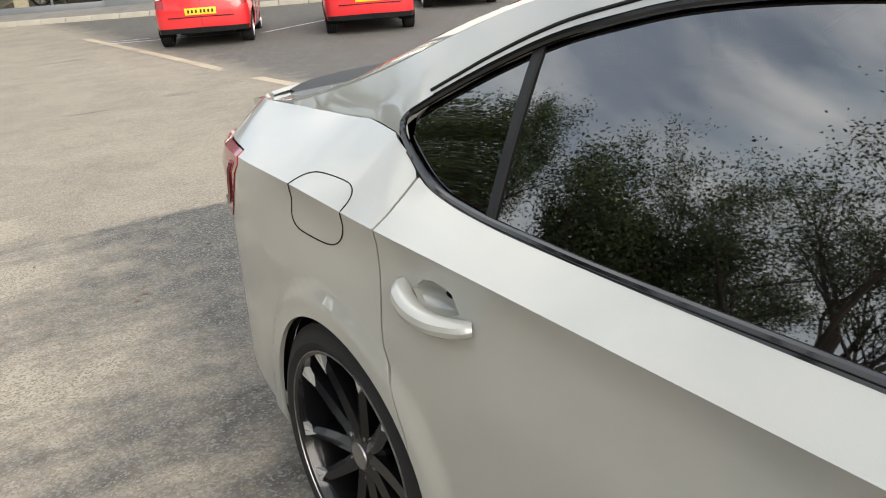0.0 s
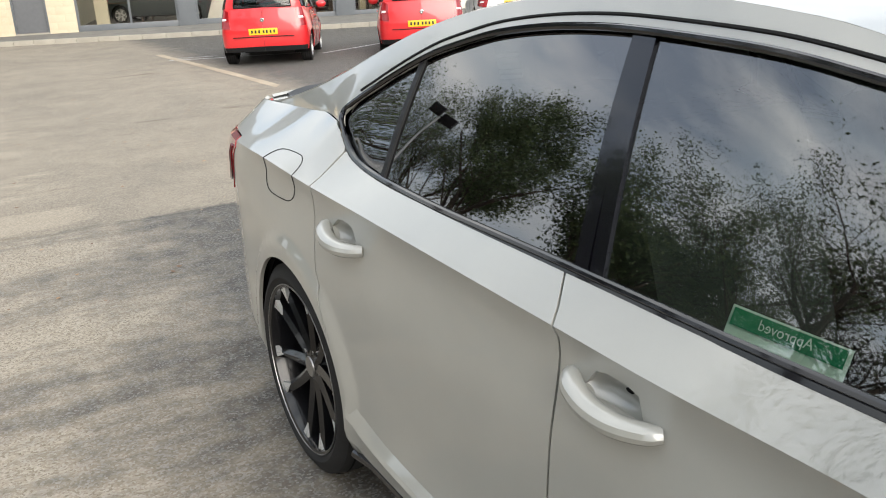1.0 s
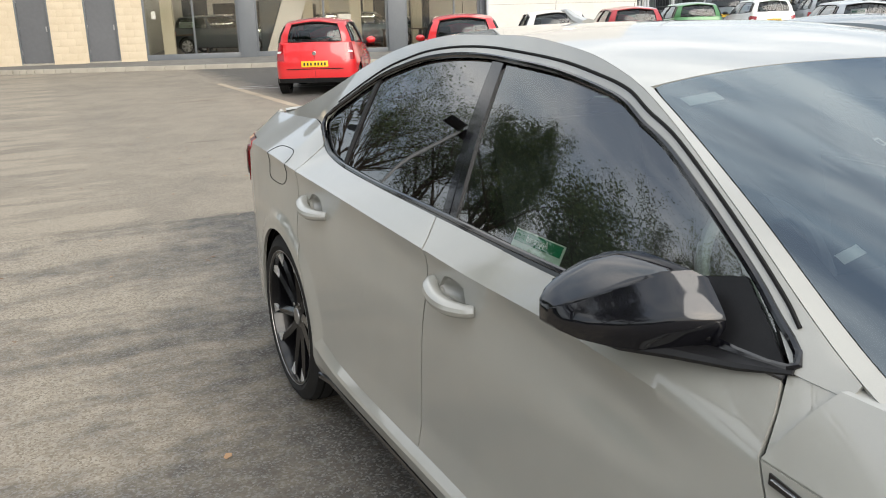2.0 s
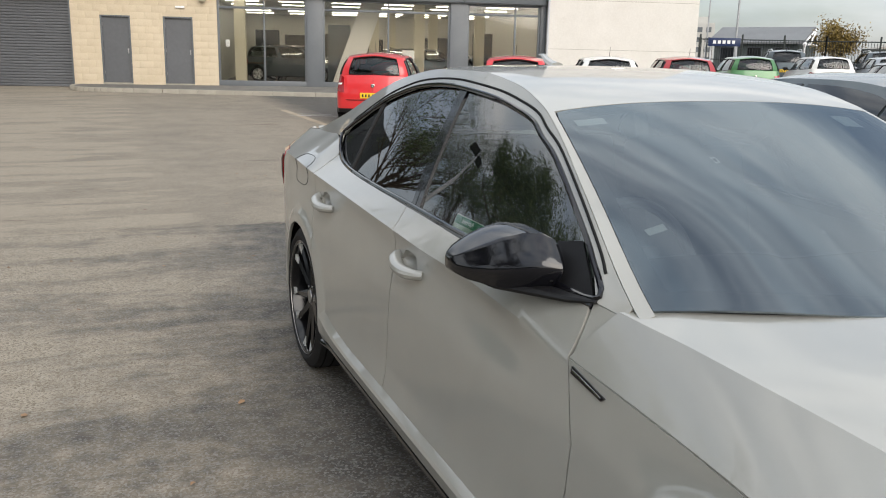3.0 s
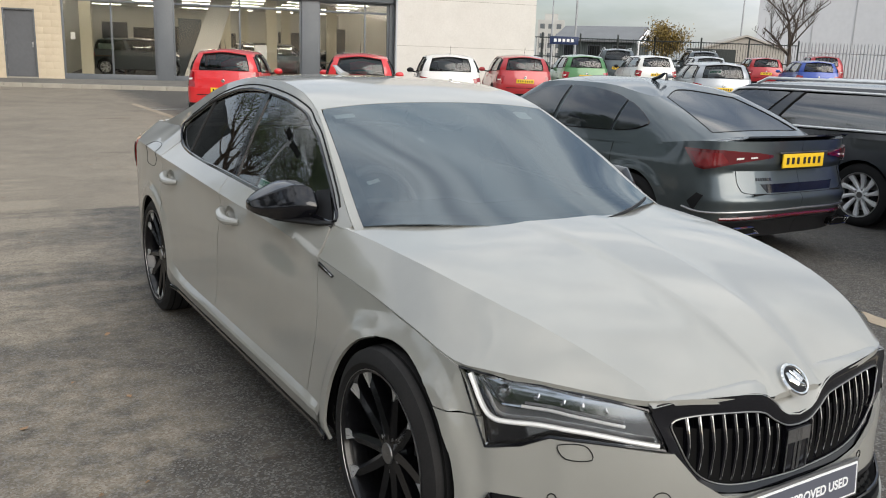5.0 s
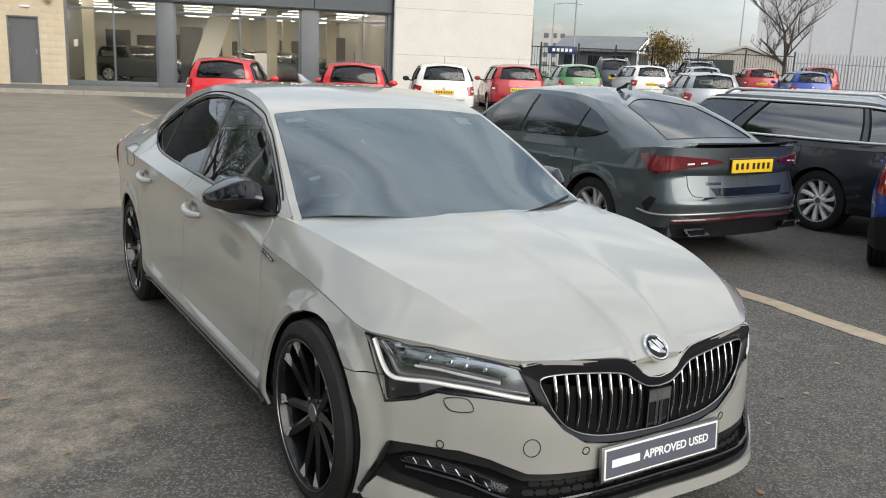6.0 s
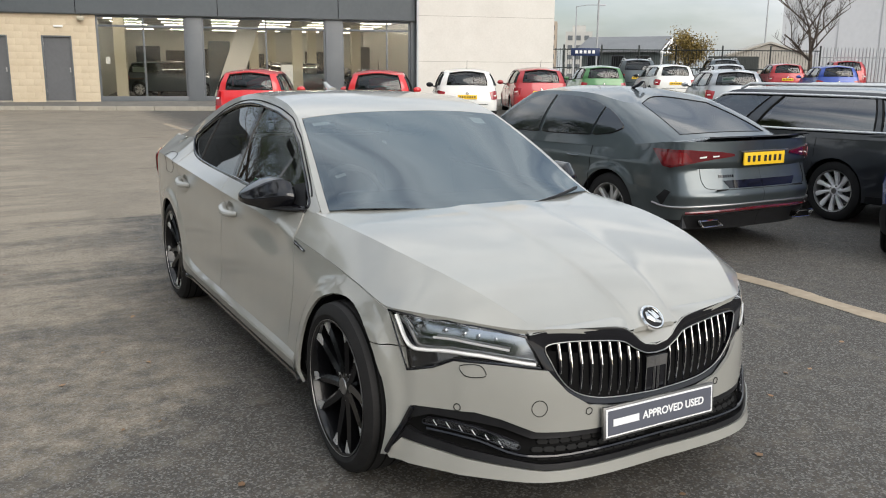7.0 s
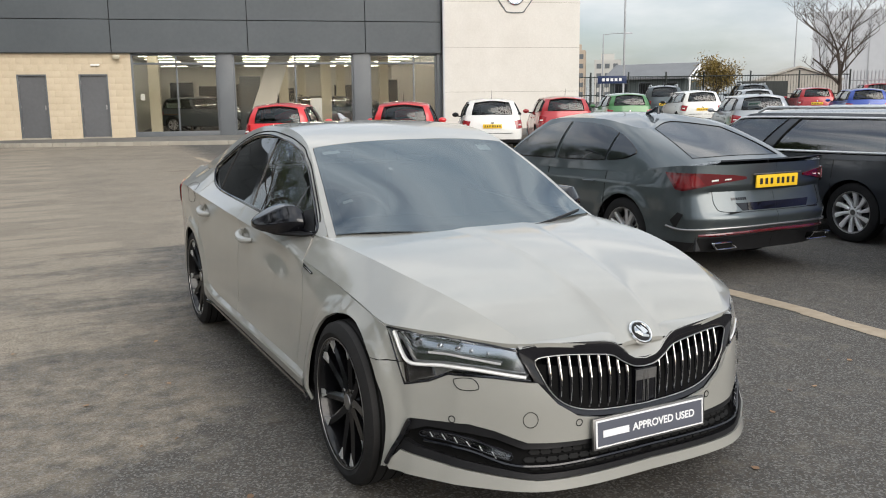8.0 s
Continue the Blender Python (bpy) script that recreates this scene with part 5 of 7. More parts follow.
# ---- the other parked cars ----
def other_car(name, label, paint, m, L=4.0, W=1.73, H=1.47, style="hatch", wheels="alloy", group="parked cars", tail="block", wheel_r=.31, plate=True, rails=False, chrome_line=False, aerial="rod", card=False, cladding=False):
    """A parked car: nose towards -y, standing on z = 0."""
    c = empty(name, label, "car", group, m)
    P = M[paint]
    w, yf, yr = W / 2, -L / 2, L / 2
    hatch, lift = style == "hatch", style == "liftback"
    rear_in = .10 if hatch else .16
    plan = [(0, yf), (w * .45, yf + .05), (w * .80, yf + .24), (w * .95, yf + .55), (w * .995, yf + .95), (w, 0), (w * .995, yr - .75), (w * .965, yr - .38), (w * .88, yr - rear_in), (w * .5, yr - .02), (0, yr)]
    k = H / 1.47
    zb = .93 * k
    fa, ra = yf + .86 + (L - 3.6) * .06, yr - (.62 if L < 3.7 else (.72 if hatch else (1.02 if lift else 1.05)))
    arches = [(fa, wheel_r, wheel_r + .035), (ra, wheel_r, wheel_r + .035)]
    a, b = -3.6, 3.6
    nose_s, tail_s = yf - .62, yr + .62
    rows = [[(a, .22, -.02), (0, .22, -.03), (b, .26, -.03)],
            [(a, .36, .0), (0, .36, -.006), (b, .40, .006)],
            [(a, .50 * k, .0), (0, .60 * k, .0), (yr - .3, .58 * k, .006), (b, .56 * k, .012)],
            [(a, .66 * k, -.02), (yf + .9, .72 * k, -.02), (0, .78 * k, -.012), (b, .80 * k, -.012)],
            [(a, .70 * k, -.05), (yf + .5, .76 * k, -.06), (yf + 1.1, .90 * k, -.06), (0, zb, -.055), (yr - .8, zb + .03, -.055), (yr - .2, zb + (.06 if not lift else .09), -.06), (b, zb + (.07 if not lift else .10), -.05)]]
    if lift:
        # the tail: a bumper shelf, a lower tailgate that leans forward as it rises, and a lamp band under the spoiler
        side_end, tail_end = yr - .45, yr + .10
        both_ends = lambda z0, d0, z1, d1, z2, d2: [(a, z0, d0), (0, z1, d1), (side_end, z1 + .01, d1), (tail_end, z2, d2), (b, z2, d2)]
        rows = [both_ends(.22, -.02, .22, -.03, .27, -.05), both_ends(.32, -.004, .34, -.008, .36, -.02), both_ends(.40, .0, .44, -.006, .43, .022), both_ends(.47, .0, .52, -.002, .555, .052),
                both_ends(.52, -.004, .58, .0, .60, .022), both_ends(.60, -.015, .70, -.006, .785, -.045), both_ends(.66, -.025, .80, -.014, .825, -.020),
                [(a, .70 * k, -.05), (yf + .5, .76 * k, -.06), (yf + 1.1, .90 * k, -.06), (0, zb, -.055), (yr - .8, zb + .03, -.060), (yr - .2, zb + .09, -.03), (b, zb + .10, .012)]]
    B = Body(plan, rows, (3,) if not lift else (6, 3, 4, 5), arches, 0.012)
    sf, sr = B.s_front, B.s_rear
    zt = B.belt
    for side in (-1, 1):
        top = [(s, zt(s)) for s in np.linspace(sr, sf, 26)]
        poly = [(sf, .24), (0, .23), (sr, .27)] + top
        sd = part("body_side", B.piece(poly, side, (.085, .07) if not lift else (.045, .022), .01), P, c)
        part("sill_strip", B.line([(fa + .4, .235), (0, .235), (ra - .4, .24)], side, .018, .0, 6), M["black_satin"], c)
        low = [(ra + .40, .25), (sr, .25), (sr, .34), (ra + .42, .33)]
        part("bumper_base", B.piece(low, side, .12, .01, out=.006), M["black_satin"], c)
        for cy, cz, r in arches:
            bm = grid([[(x * side, cy + (r + .01) * math.cos(t), cz + (r + .01) * math.sin(t)) for t in np.linspace(-.3, math.pi + .3, 20)] for x in (w * .965, .5)])
            part("arch_liner", bm, M["black_matt"], c)
        for s0 in (yf + 1.22, .06 if L > 3.8 else .25, ra - .28):
            part("door_gap", B.line([(s0, .27), (s0 + .01, .5), (s0, zb - .02)], side, .004, .0, 5), M["seam"], sd)
        for s0 in ((-.18, ra - .62) if L > 3.8 else (.02,)):
            hz = .80 * k
            ps = [B.at(s0 + d, hz, o) for d, o in ((0, .005), (.05, .03), (.13, .03), (.18, .005))]
            part("door_handle", tube(bmesh.new(), [(p.x * side, p.y, p.z) for p in ps], .011, 6), P, sd)
        hl = [(sf + .55, .60 * k), (sf + .30, .66 * k), (sf + .55, .70 * k), (sf + 1.0, .74 * k), (sf + 1.12, .72 * k), (sf + 1.0, .66 * k)]
        part("headlamp", B.piece(hl, side, .1, .01, out=.004), M["lamp_white"], c)
        # tail lamps
        e = sr
        if tail == "block":
            tl = [(e - .66, .62 * k), (e - 1.0, .66 * k), (e - 1.02, .84 * k), (e - .86, .88 * k), (e - .60, .84 * k)]
        elif tail == "tall":
            tl = [(e - .60, .66 * k), (e - .80, .68 * k), (e - .82, .98 * k), (e - .72, 1.0 * k), (e - .62, .96 * k)]
        else:
            tl = [(e - .36, .890), (e - .55, .868), (e - .70, .845), (e - .95, .790), (e - 1.03, .800), (e - 1.16, .945), (e - .8, .948), (e - .50, .930), (e - .36, .910)]
        t = part("tail_lamp", B.piece(tl, side, .04, .016, out=.008 if tail != "sharp" else .018), M["lamp_red"] if tail != "sharp" else M["lamp_dark_red"], c, "red tail lamp")
        if tail == "sharp":
            part("lamp_core", B.piece([(e - .76, .850), (e - .94, .810), (e - 1.01, .818), (e - 1.10, .920), (e - .82, .925)], side, .04, .004, out=.021), M["lamp_mid_red"], t)
            part("clear_segment", B.piece([(e - .52, .888), (e - .58, .884), (e - .58, .896), (e - .52, .900)], side, .05, .004, out=.024), M["lamp_white"], t)
            part("clear_segment", B.piece([(e - .64, .880), (e - .70, .874), (e - .70, .888), (e - .64, .894)], side, .05, .004, out=.024), M["lamp_white"], t)
        else:
            m0 = tl[0][0] - .06
            z0 = sum(q[1] for q in tl) / len(tl)
            part("clear_segment", B.piece([(m0, z0 - .045), (m0 - .10, z0 - .05), (m0 - .10, z0 - .015), (m0, z0 - .01)], side, .05, .004, out=.011), M["lamp_white"], t)
        # door mirror
        bm = bmesh.new()
        bmesh.ops.create_uvsphere(bm, u_segments=14, v_segments=8, radius=1)
        bmesh.ops.transform(bm, matrix=pose(side * (w + .085), yf + 1.34, zb + .06) @ Matrix.Diagonal((.105, .065, .07, 1)), verts=bm.verts)
        part("door_mirror", bm, P if paint != "paint_white" else M["black_satin"], c)
        bm = tube(bmesh.new(), [(side * (w - .09), yf + 1.36, zb), (side * (w + .03), yf + 1.34, zb + .03)], .022, 6)
        part("mirror_arm", bm, M["black_satin"], c)
    # cabin ring: base and roof outlines with matching knots
    yw = yf + (.92 if L < 3.7 else 1.12)
    if hatch:
        yb, y1 = yr - .12, yr - .30
    elif lift:
        yb, y1 = yr - .38, yr - 1.75
    else:
        yb, y1 = yr - .14, yr - .40
    y0 = yw + .78
    base = [(0, yw - .06, zb + .03), (w * .80, yw + .16, zb - .005), (w * .935, yw + .62, zb), (w * .935, yb - 1.0 if lift else yb - .55, zb + .03), (w * .80, yb - .12, zb + (.06 if not lift else .09)), (0, yb, zb + (.06 if not lift else .10))]
    crown_ = [(0, y0, H - .035), (w * .64, y0 + .10, H - .085), (w * .68, y0 + .45, H - .055), (w * .68, y1 - .45, H - .065), (w * .64, y1 - .05, H - (.11 if not lift else .085)), (0, y1, H - .045)]
    if lift:
        base[3] = (w * .935, yb - .78, zb + .03)
        crown_[3:] = [(w * .69, y1 + .10, H - .065), (w * .60, y1 + .62, H - .15), (0, y1 + .30, H - .070)]
    full = lambda r: r + [(-x, y, z) for x, y, z in r[4:0:-1]]
    N = 16
    rb, rt = rounded(full(base), N, True), rounded(full(crown_), N, True)

    def cab(u, t, out=0.0):
        u = (u % 10) * N
        i = int(u) % (10 * N)
        f = u - int(u)
        j = (i + 1) % (10 * N)
        A = np.array(rb[i]) * (1 - f) + np.array(rb[j]) * f
        C = np.array(rt[i]) * (1 - f) + np.array(rt[j]) * f
        p = A * (1 - t) + C * t
        mid = np.array((0, (yw + yb) / 2, 0))
        d = p - mid
        d[2] = 0
        n = d / (np.linalg.norm(d) + 1e-6)
        q = n * (.045 * math.sin(math.pi * t) + out)
        return Vector(p + q)
    # (name, u0, u1, t0, t1, glass)
    dark = "privacy"
    panes = [("windscreen", -.80, .80, .03, .93, "screen"), ("front_window", 1.22, 2.42, .05, .88, "side_glass"), ("rear_window", 2.50, 3.45, .05, .88, dark if not hatch else "side_glass"), ("quarter_window", 3.52, 3.86, .07, .84, dark),
             ("rear_screen", 4.26, 5.74, .06, .88, dark if lift else "rear_glass"), ("quarter_window", 6.14, 6.48, .07, .84, dark), ("rear_window", 6.55, 7.50, .05, .88, dark if not hatch else "side_glass"), ("front_window", 7.58, 8.78, .05, .88, "side_glass")]
    if lift:
        panes = [("windscreen", -.80, .80, .03, .93, "screen"), ("rear_screen", 4.30, 5.70, .10, .93, dark)]
    if style == "estate":
        panes = [("windscreen", -.80, .80, .03, .93, "screen"), ("front_window", 1.22, 2.30, .05, .88, "side_glass"), ("rear_window", 2.38, 3.02, .05, .88, dark), ("quarter_window", 3.09, 3.52, .07, .86, dark),
                 ("rear_screen", 4.26, 5.74, .06, .88, "rear_glass"), ("quarter_window", 6.48, 6.91, .07, .86, dark), ("rear_window", 6.98, 7.62, .05, .88, dark), ("front_window", 7.70, 8.78, .05, .88, "side_glass")]
    us = sorted(set([round(-.9 + i * .125, 4) for i in range(80)] + [q for p_ in panes for q in p_[1:3]]))
    us = [q for q in us if -.9 <= q < 9.1 - 1e-6]
    ts = sorted(set([-.10, 0, .03, .05, .06, .07, .10, .2, .35, .5, .65, .8, .84, .88, .93, 1.0]))
    bm = bmesh.new()
    vs = [[bm.verts.new(cab(u, t)) for u in us] for t in ts]

    def holed(u, t):
        return any(p_[1] < u < p_[2] and p_[3] < t < p_[4] for p_ in panes)
    for i in range(len(ts) - 1):
        for j in range(len(us)):
            j2 = (j + 1) % len(us)
            um = (us[j] + (us[j2] if j2 else us[0] + 10)) / 2
            if not holed(um, (ts[i] + ts[i + 1]) / 2):
                bm.faces.new((vs[i][j], vs[i][j2], vs[i + 1][j2], vs[i + 1][j]))
    bmesh.ops.recalc_face_normals(bm, faces=bm.faces)
    part("cabin_frame", bm, P, c)
    for nm, u0, u1, t0, t1, gl in panes:
        rr = [[cab(u, t, -.008) for u in np.linspace(u0, u1, 12)] for t in np.linspace(t0, t1, 7)]
        g_ = part(nm, grid(rr), M[gl], c)
        ring = [cab(u, t0, .001) for u in np.linspace(u0, u1, 12)] + [cab(u1, t, .001) for t in np.linspace(t0, t1, 6)][1:] + [cab(u, t1, .001) for u in np.linspace(u1, u0, 12)][1:] + [cab(u0, t, .001) for t in np.linspace(t1, t0, 6)][1:-1]
        part("window_seal", tube(bmesh.new(), ring, .011 if not lift else (.004 if nm == 'rear_screen' else .007), 5, True), M["seam"], g_)
    if lift:
        # side windows set into the cabin flank, with gloss black trim round them
        def flank_at(y, z):
            pairs = []
            for u in np.linspace(1.0, 4.2, 90):
                p0, p1 = cab(u, 0), cab(u, 1)
                p = cab(u, min(1.0, max(0.0, (z - p0.z) / (p1.z - p0.z))))
                pairs.append((p.y, p.x))
            pairs.sort()
            return Vector((float(np.interp(y, [q[0] for q in pairs], [q[1] for q in pairs])), y, z))
        top_l = Table([(-.80, 1.00), (-.55, 1.16), (-.30, 1.28), (-.10, 1.335), (.2, 1.362), (.5, 1.355), (.8, 1.322), (1.05, 1.262), (1.25, 1.185), (1.40, 1.100)])
        low_l = Table([(-.80, .975), (0, .985), (.6, .995), (1.0, 1.008), (1.25, 1.035), (1.40, 1.088)])
        for nm, ya, yb_, la, lb in (("front_window", -.78, .14, 0, .05), ("rear_window", .20, .98, .05, .05), ("quarter_window", 1.01, 1.39, .05, 0)):
            low_ = [(y, low_l(y)) for y in np.linspace(ya, yb_, 12)]
            up_ = [(y, top_l(y)) for y in np.linspace(yb_ + lb, ya + la, 12)]
            for side in (-1, 1):
                wn_ = part(nm, panel(low_ + up_, flank_at, .05, .006, off=.012, mirror=side < 0), M["tinted"], c, "dark tinted side window")
                ps = [flank_at(y, z) for y, z in low_ + up_]
                part("window_seal", tube(bmesh.new(), [(p.x * side, p.y, p.z) for p in ps], .008, 6, True), M["black_gloss"], wn_)
    if chrome_line:
        for s0, s1 in ((1.2, 3.55), (8.8, 6.45)):
            ring = [cab(u, .085, .018) for u in np.linspace(s0, s1, 20)] + [cab(s1, t, .018) for t in np.linspace(.2, .8, 5)] + [cab(u, .90, .016) for u in np.linspace(s1, s0, 20)]
            part("chrome_strip", tube(bmesh.new(), ring, .014, 6, True), M["bright_alloy"], c)
    ym = (y0 + y1) / 2
    rr = []
    for kk in (1.0, .96, .85, .7, .5, .3, .12):
        rr.append([(p[0] * kk, ym + (p[1] - ym) * (.25 + .75 * kk if kk < .9 else kk), p[2] + (H - p[2]) * (1 - kk * kk)) for p in rt[::2]])
    bm = grid(rr, True)
    bm.verts.ensure_lookup_table()
    bm.faces.new(bm.verts[-len(rt[::2]):])
    bmesh.ops.recalc_face_normals(bm, faces=bm.faces)
    part("roof", bm, P, c, "", 50)
    # bonnet and rear deck
    def deck(ya, yb_, dome, n, nm):
        r = []
        for y in np.linspace(ya, yb_, n):
            s = y
            e = B.at(s, zt(s))
            # follow the plan round the ends
            lo, hi = (sf, 0.0) if y < 0 else (0.0, sr)
            for _ in range(24):
                mid_ = (lo + hi) / 2
                if B.at(mid_, zt(mid_)).y < y:
                    lo = mid_
                else:
                    hi = mid_
            e = B.at(lo, zt(lo))
            r.append([(e.x * q, y, e.z + dome * (1 - q * q)) for q in np.linspace(-1, 1, 13)])
        bm_ = grid(r)
        bmesh.ops.recalc_face_normals(bm_, faces=bm_.faces)
        if sum(f.normal.z for f in bm_.faces) < 0:
            bmesh.ops.reverse_faces(bm_, faces=bm_.faces)
        return part(nm, bm_, P, c)
    deck(yf + .06, yw + .25, .05, 12, "bonnet")
    deck(yb - .6, yr - .055, .02, 8, "boot_lid" if lift else "rear_ledge")
    # rear furniture
    if plate:
        pz = (.60 if hatch and L < 3.7 else .70) * k if not lift else .862
        o = yr + (.018 if not lift else .014)
        bm = bmesh.new()
        box(bm, -.26, o - .012, pz - .056, .26, o + .002, pz + .056, None, .004)
        pl = part("number_plate", bm, M["yellow_plate"], c, "yellow plate with dark bars")
        for x0 in (-.215, -.15, -.085, -.025, .055, .12, .185):
            x1 = x0 + .032
            bm = bmesh.new()
            box(bm, x0, o + .002, pz - .027, x1, o + .004, pz + .027)
            part("plate_bar", bm, M["dark_ink"], pl, smooth=False)
    bm = lathe(bmesh.new(), [(.0, .001), (.006, .03), (.004, .036), (-.01, .038)], 20, 'y', (0, yr + .006, (.80 if not lift else .98) * k))
    if not lift:
        part("round_badge", bm, M["chrome"], c, "plain round chrome badge")
    else:
        bm.free()
    bm = bmesh.new()
    box(bm, -.55, yr + .0, (.50 if not lift else .60) * k, .55, yr + .008, (.515 if not lift else .612) * k)
    part("hatch_gap", bm, M["seam"], c)
    if not lift:
        p0, p1 = cab(5.0, .10, .012), cab(4.62, .16, .014)
        part("rear_wiper", tube(bmesh.new(), [p0, p1], [.012, .006], 6), M["black_satin"], c)
        # roof spoiler over the rear screen
        rr = [[cab(u, t, o_) for u in np.linspace(4.25, 5.75, 14)] for t, o_ in ((.90, .012), (.93, .05), (.97, .055), (1.0, .01))]
        part("roof_spoiler", grid(rr), P, c)
    if aerial == "rod":
        part("aerial", tube(bmesh.new(), [(0, y1 - .12, H - .02), (0, y1 + .02, H + .20)], [.006, .003], 6), M["black_satin"], c)
    else:
        ya = y1 - (.25 if not lift else -.10)
        part("shark_fin_aerial", tube(bmesh.new(), [(0, ya - .09, H - .015), (0, ya, H + .012), (0, ya + .05, H + .045), (0, ya + .08, H + .05), (0, ya + .09, H - .02)], [.022, .026, .016, .008, .02], 8, False, .7), M["black_gloss"], c)
    if rails:
        for sx in (-1, 1):
            part("roof_rail", tube(bmesh.new(), [(sx * w * .63, y0 + .25, H - .05), (sx * w * .64, y0 + .4, H + .012), (sx * w * .64, y1 - .3, H + .012), (sx * w * .62, y1 - .1, H - .06)], .018, 8), M["alloy"], c)
    # cabin
    bm = bmesh.new()
    box(bm, -w * .86, yf + .9, .26, w * .86, yr - .15, .45)
    box(bm, -w * .80, yw + .02, .45, w * .80, yw + .35, zb)
    part("cabin_floor", bm, M["trim"], c)
    for sx in (-1, 1):
        bm = bmesh.new()
        mm = pose(sx * .36, yw + 1.30, .45, -14, 0, 0)
        box(bm, -.24, -.06, 0, .24, .06, .62, mm, .04)
        box(bm, -.12, -.045, .64, .12, .045, .80, mm, .03)
        part("front_seat", bm, M["cloth"], c)
    bm = bmesh.new()
    mm = pose(0, min(yw + 2.15, yr - .75), .45, -14, 0, 0)
    box(bm, -w * .74, -.06, 0, w * .74, .06, .52, mm, .04)
    for hx in (-.38, .38):
        box(bm, hx - .12, -.045, .53, hx + .12, .045, .66, mm, .03)
    part("rear_bench", bm, M["cloth"], c)
    if card:
        rr = [[cab(u, t, -.02) for u in np.linspace(4.45, 4.95, 4)] for t in (.30, .62)]
        cd = part("price_card", grid(rr), M["paper"], c, "white price card behind the rear screen")
        rr = [[cab(u, t, -.016) for u in np.linspace(4.50, 4.90, 4)] for t in (.40, .52)]
        part("card_bar", grid(rr), M["green_card"], cd)
    if cladding:
        for side in (-1, 1):
            part("lower_cladding", B.piece([(ra + .30, .24), (sr, .25), (sr, .50), (sr - .75, .52), (ra + .45, .46)], side, .1, .02, out=.022), M["black_satin"], c)
    for side in (-1, 1):
        for y in (fa, ra):
            wheel("wheel", pose(side * (w - .12), y, wheel_r, 0, 0, 180 if side < 0 else 0), c, wheel_r, wheel_r * (.70 if wheels != "black" else .78), .20, wheels)
    return c, B, cab


def stand(x, y, yaw):
    """Pose of a car by the middle of its tail, nose pointing along yaw (0: +y)."""
    return lambda L: Matrix.Translation((x, y, rise(x, y))) @ Euler((0, 0, radians(yaw + 180))).to_matrix().to_4x4() @ Matrix.Translation((0, -L / 2, 0))


G1 = "cars parked in the lot"
other_car("hatchback_car", "small bright red hatchback with yellow plate", "paint_red", stand(3.45, 14.30, -27)(3.56), 3.56, 1.64, 1.48, "hatch", "alloy", G1, "tall", .29)
other_car("hatchback_car", "small bright red hatchback with dark rear glass", "paint_red", stand(6.05, 13.05, -27)(3.56), 3.56, 1.64, 1.48, "hatch", "alloy", G1, "tall", .29)
other_car("hatchback_car", "white hatchback parked by the pale tower", "paint_white", stand(9.75, 15.3, -27)(3.99), 3.99, 1.73, 1.46, "hatch", "alloy", G1, "block", .30)
other_car("hatchback_car", "deep red hatchback beside the white one", "paint_deep_red", stand(13.0, 16.4, -27)(3.99), 3.99, 1.73, 1.46, "hatch", "alloy", G1, "block", .30)
other_car("hatchback_car", "green hatchback in the middle row", "paint_green", stand(17.85, 19.3, -29)(3.99), 3.99, 1.73, 1.46, "hatch", "alloy", G1, "block", .30)
other_car("hatchback_car", "white hatchback with clear rear screen", "paint_white", stand(23.0, 21.0, -29)(4.2), 4.2, 1.76, 1.47, "hatch", "alloy", G1, "block", .30)
other_car("saloon_car", "silver-grey car with a price card in its screen", "paint_silver", stand(17.15, 12.7, -36)(4.3), 4.3, 1.79, 1.47, "hatch", "alloy", G1, "block", .31, aerial="fin", card=True)
other_car("estate_car", "dark grey off-road estate with roof rails", "paint_graphite", stand(24.6, 25.0, -38)(4.5), 4.5, 1.84, 1.66, "estate", "alloy", G1, "block", .34, aerial="fin", rails=True)
other_car("hatchback_car", "red car with dark rear screen", "paint_deep_red", stand(32.2, 23.0, -40)(4.1), 4.1, 1.78, 1.48, "hatch", "alloy", G1, "block", .31)
other_car("hatchback_car", "blue car in the back row", "paint_blue", stand(28.9, 17.9, -40)(4.1), 4.1, 1.78, 1.48, "hatch", "alloy", G1, "block", .31)
other_car("estate_car", "red estate with roof rails near the fence", "paint_deep_red", stand(36.2, 22.6, -44)(4.4), 4.4, 1.80, 1.64, "estate", "alloy", G1, "block", .32, rails=True)
other_car("estate_car", "dark estate with roof rails near the fence", "paint_graphite", stand(32.0, 26.6, -38)(4.5), 4.5, 1.84, 1.66, "estate", "alloy", G1, "block", .33, rails=True)
other_car("hatchback_car", "pale silver car behind the white hatchback", "paint_silver", stand(27.4, 22.2, -38)(4.1), 4.1, 1.76, 1.47, "hatch", "alloy", G1, "block", .31)

# graphite liftback beside the grey saloon
gc, gB, gcab = other_car("liftback_car", "graphite liftback with black spoiler and yellow plate", "paint_graphite", stand(3.80, .58, 0)(4.69) @ Matrix.Translation((0, 4.69 / 2, 0)) @ Matrix.Scale(.95, 4) @ Matrix.Translation((0, -4.69 / 2, 0)), 4.69, 1.83, 1.46, "liftback", "alloy", G1, "sharp", .335, aerial="fin")
yr = 4.69 / 2
rows = []
for x in np.linspace(-.64, .64, 21):
    y = yr - .035 - .10 * abs(x) ** 2
    rows.append([(x, y - .16, 1.035), (x, y - .06, 1.05), (x, y + .03, 1.062), (x, y + .035, 1.05), (x, y - .02, 1.025)])
part("boot_spoiler", grid(rows), M["black_gloss"], gc, "gloss black boot spoiler")
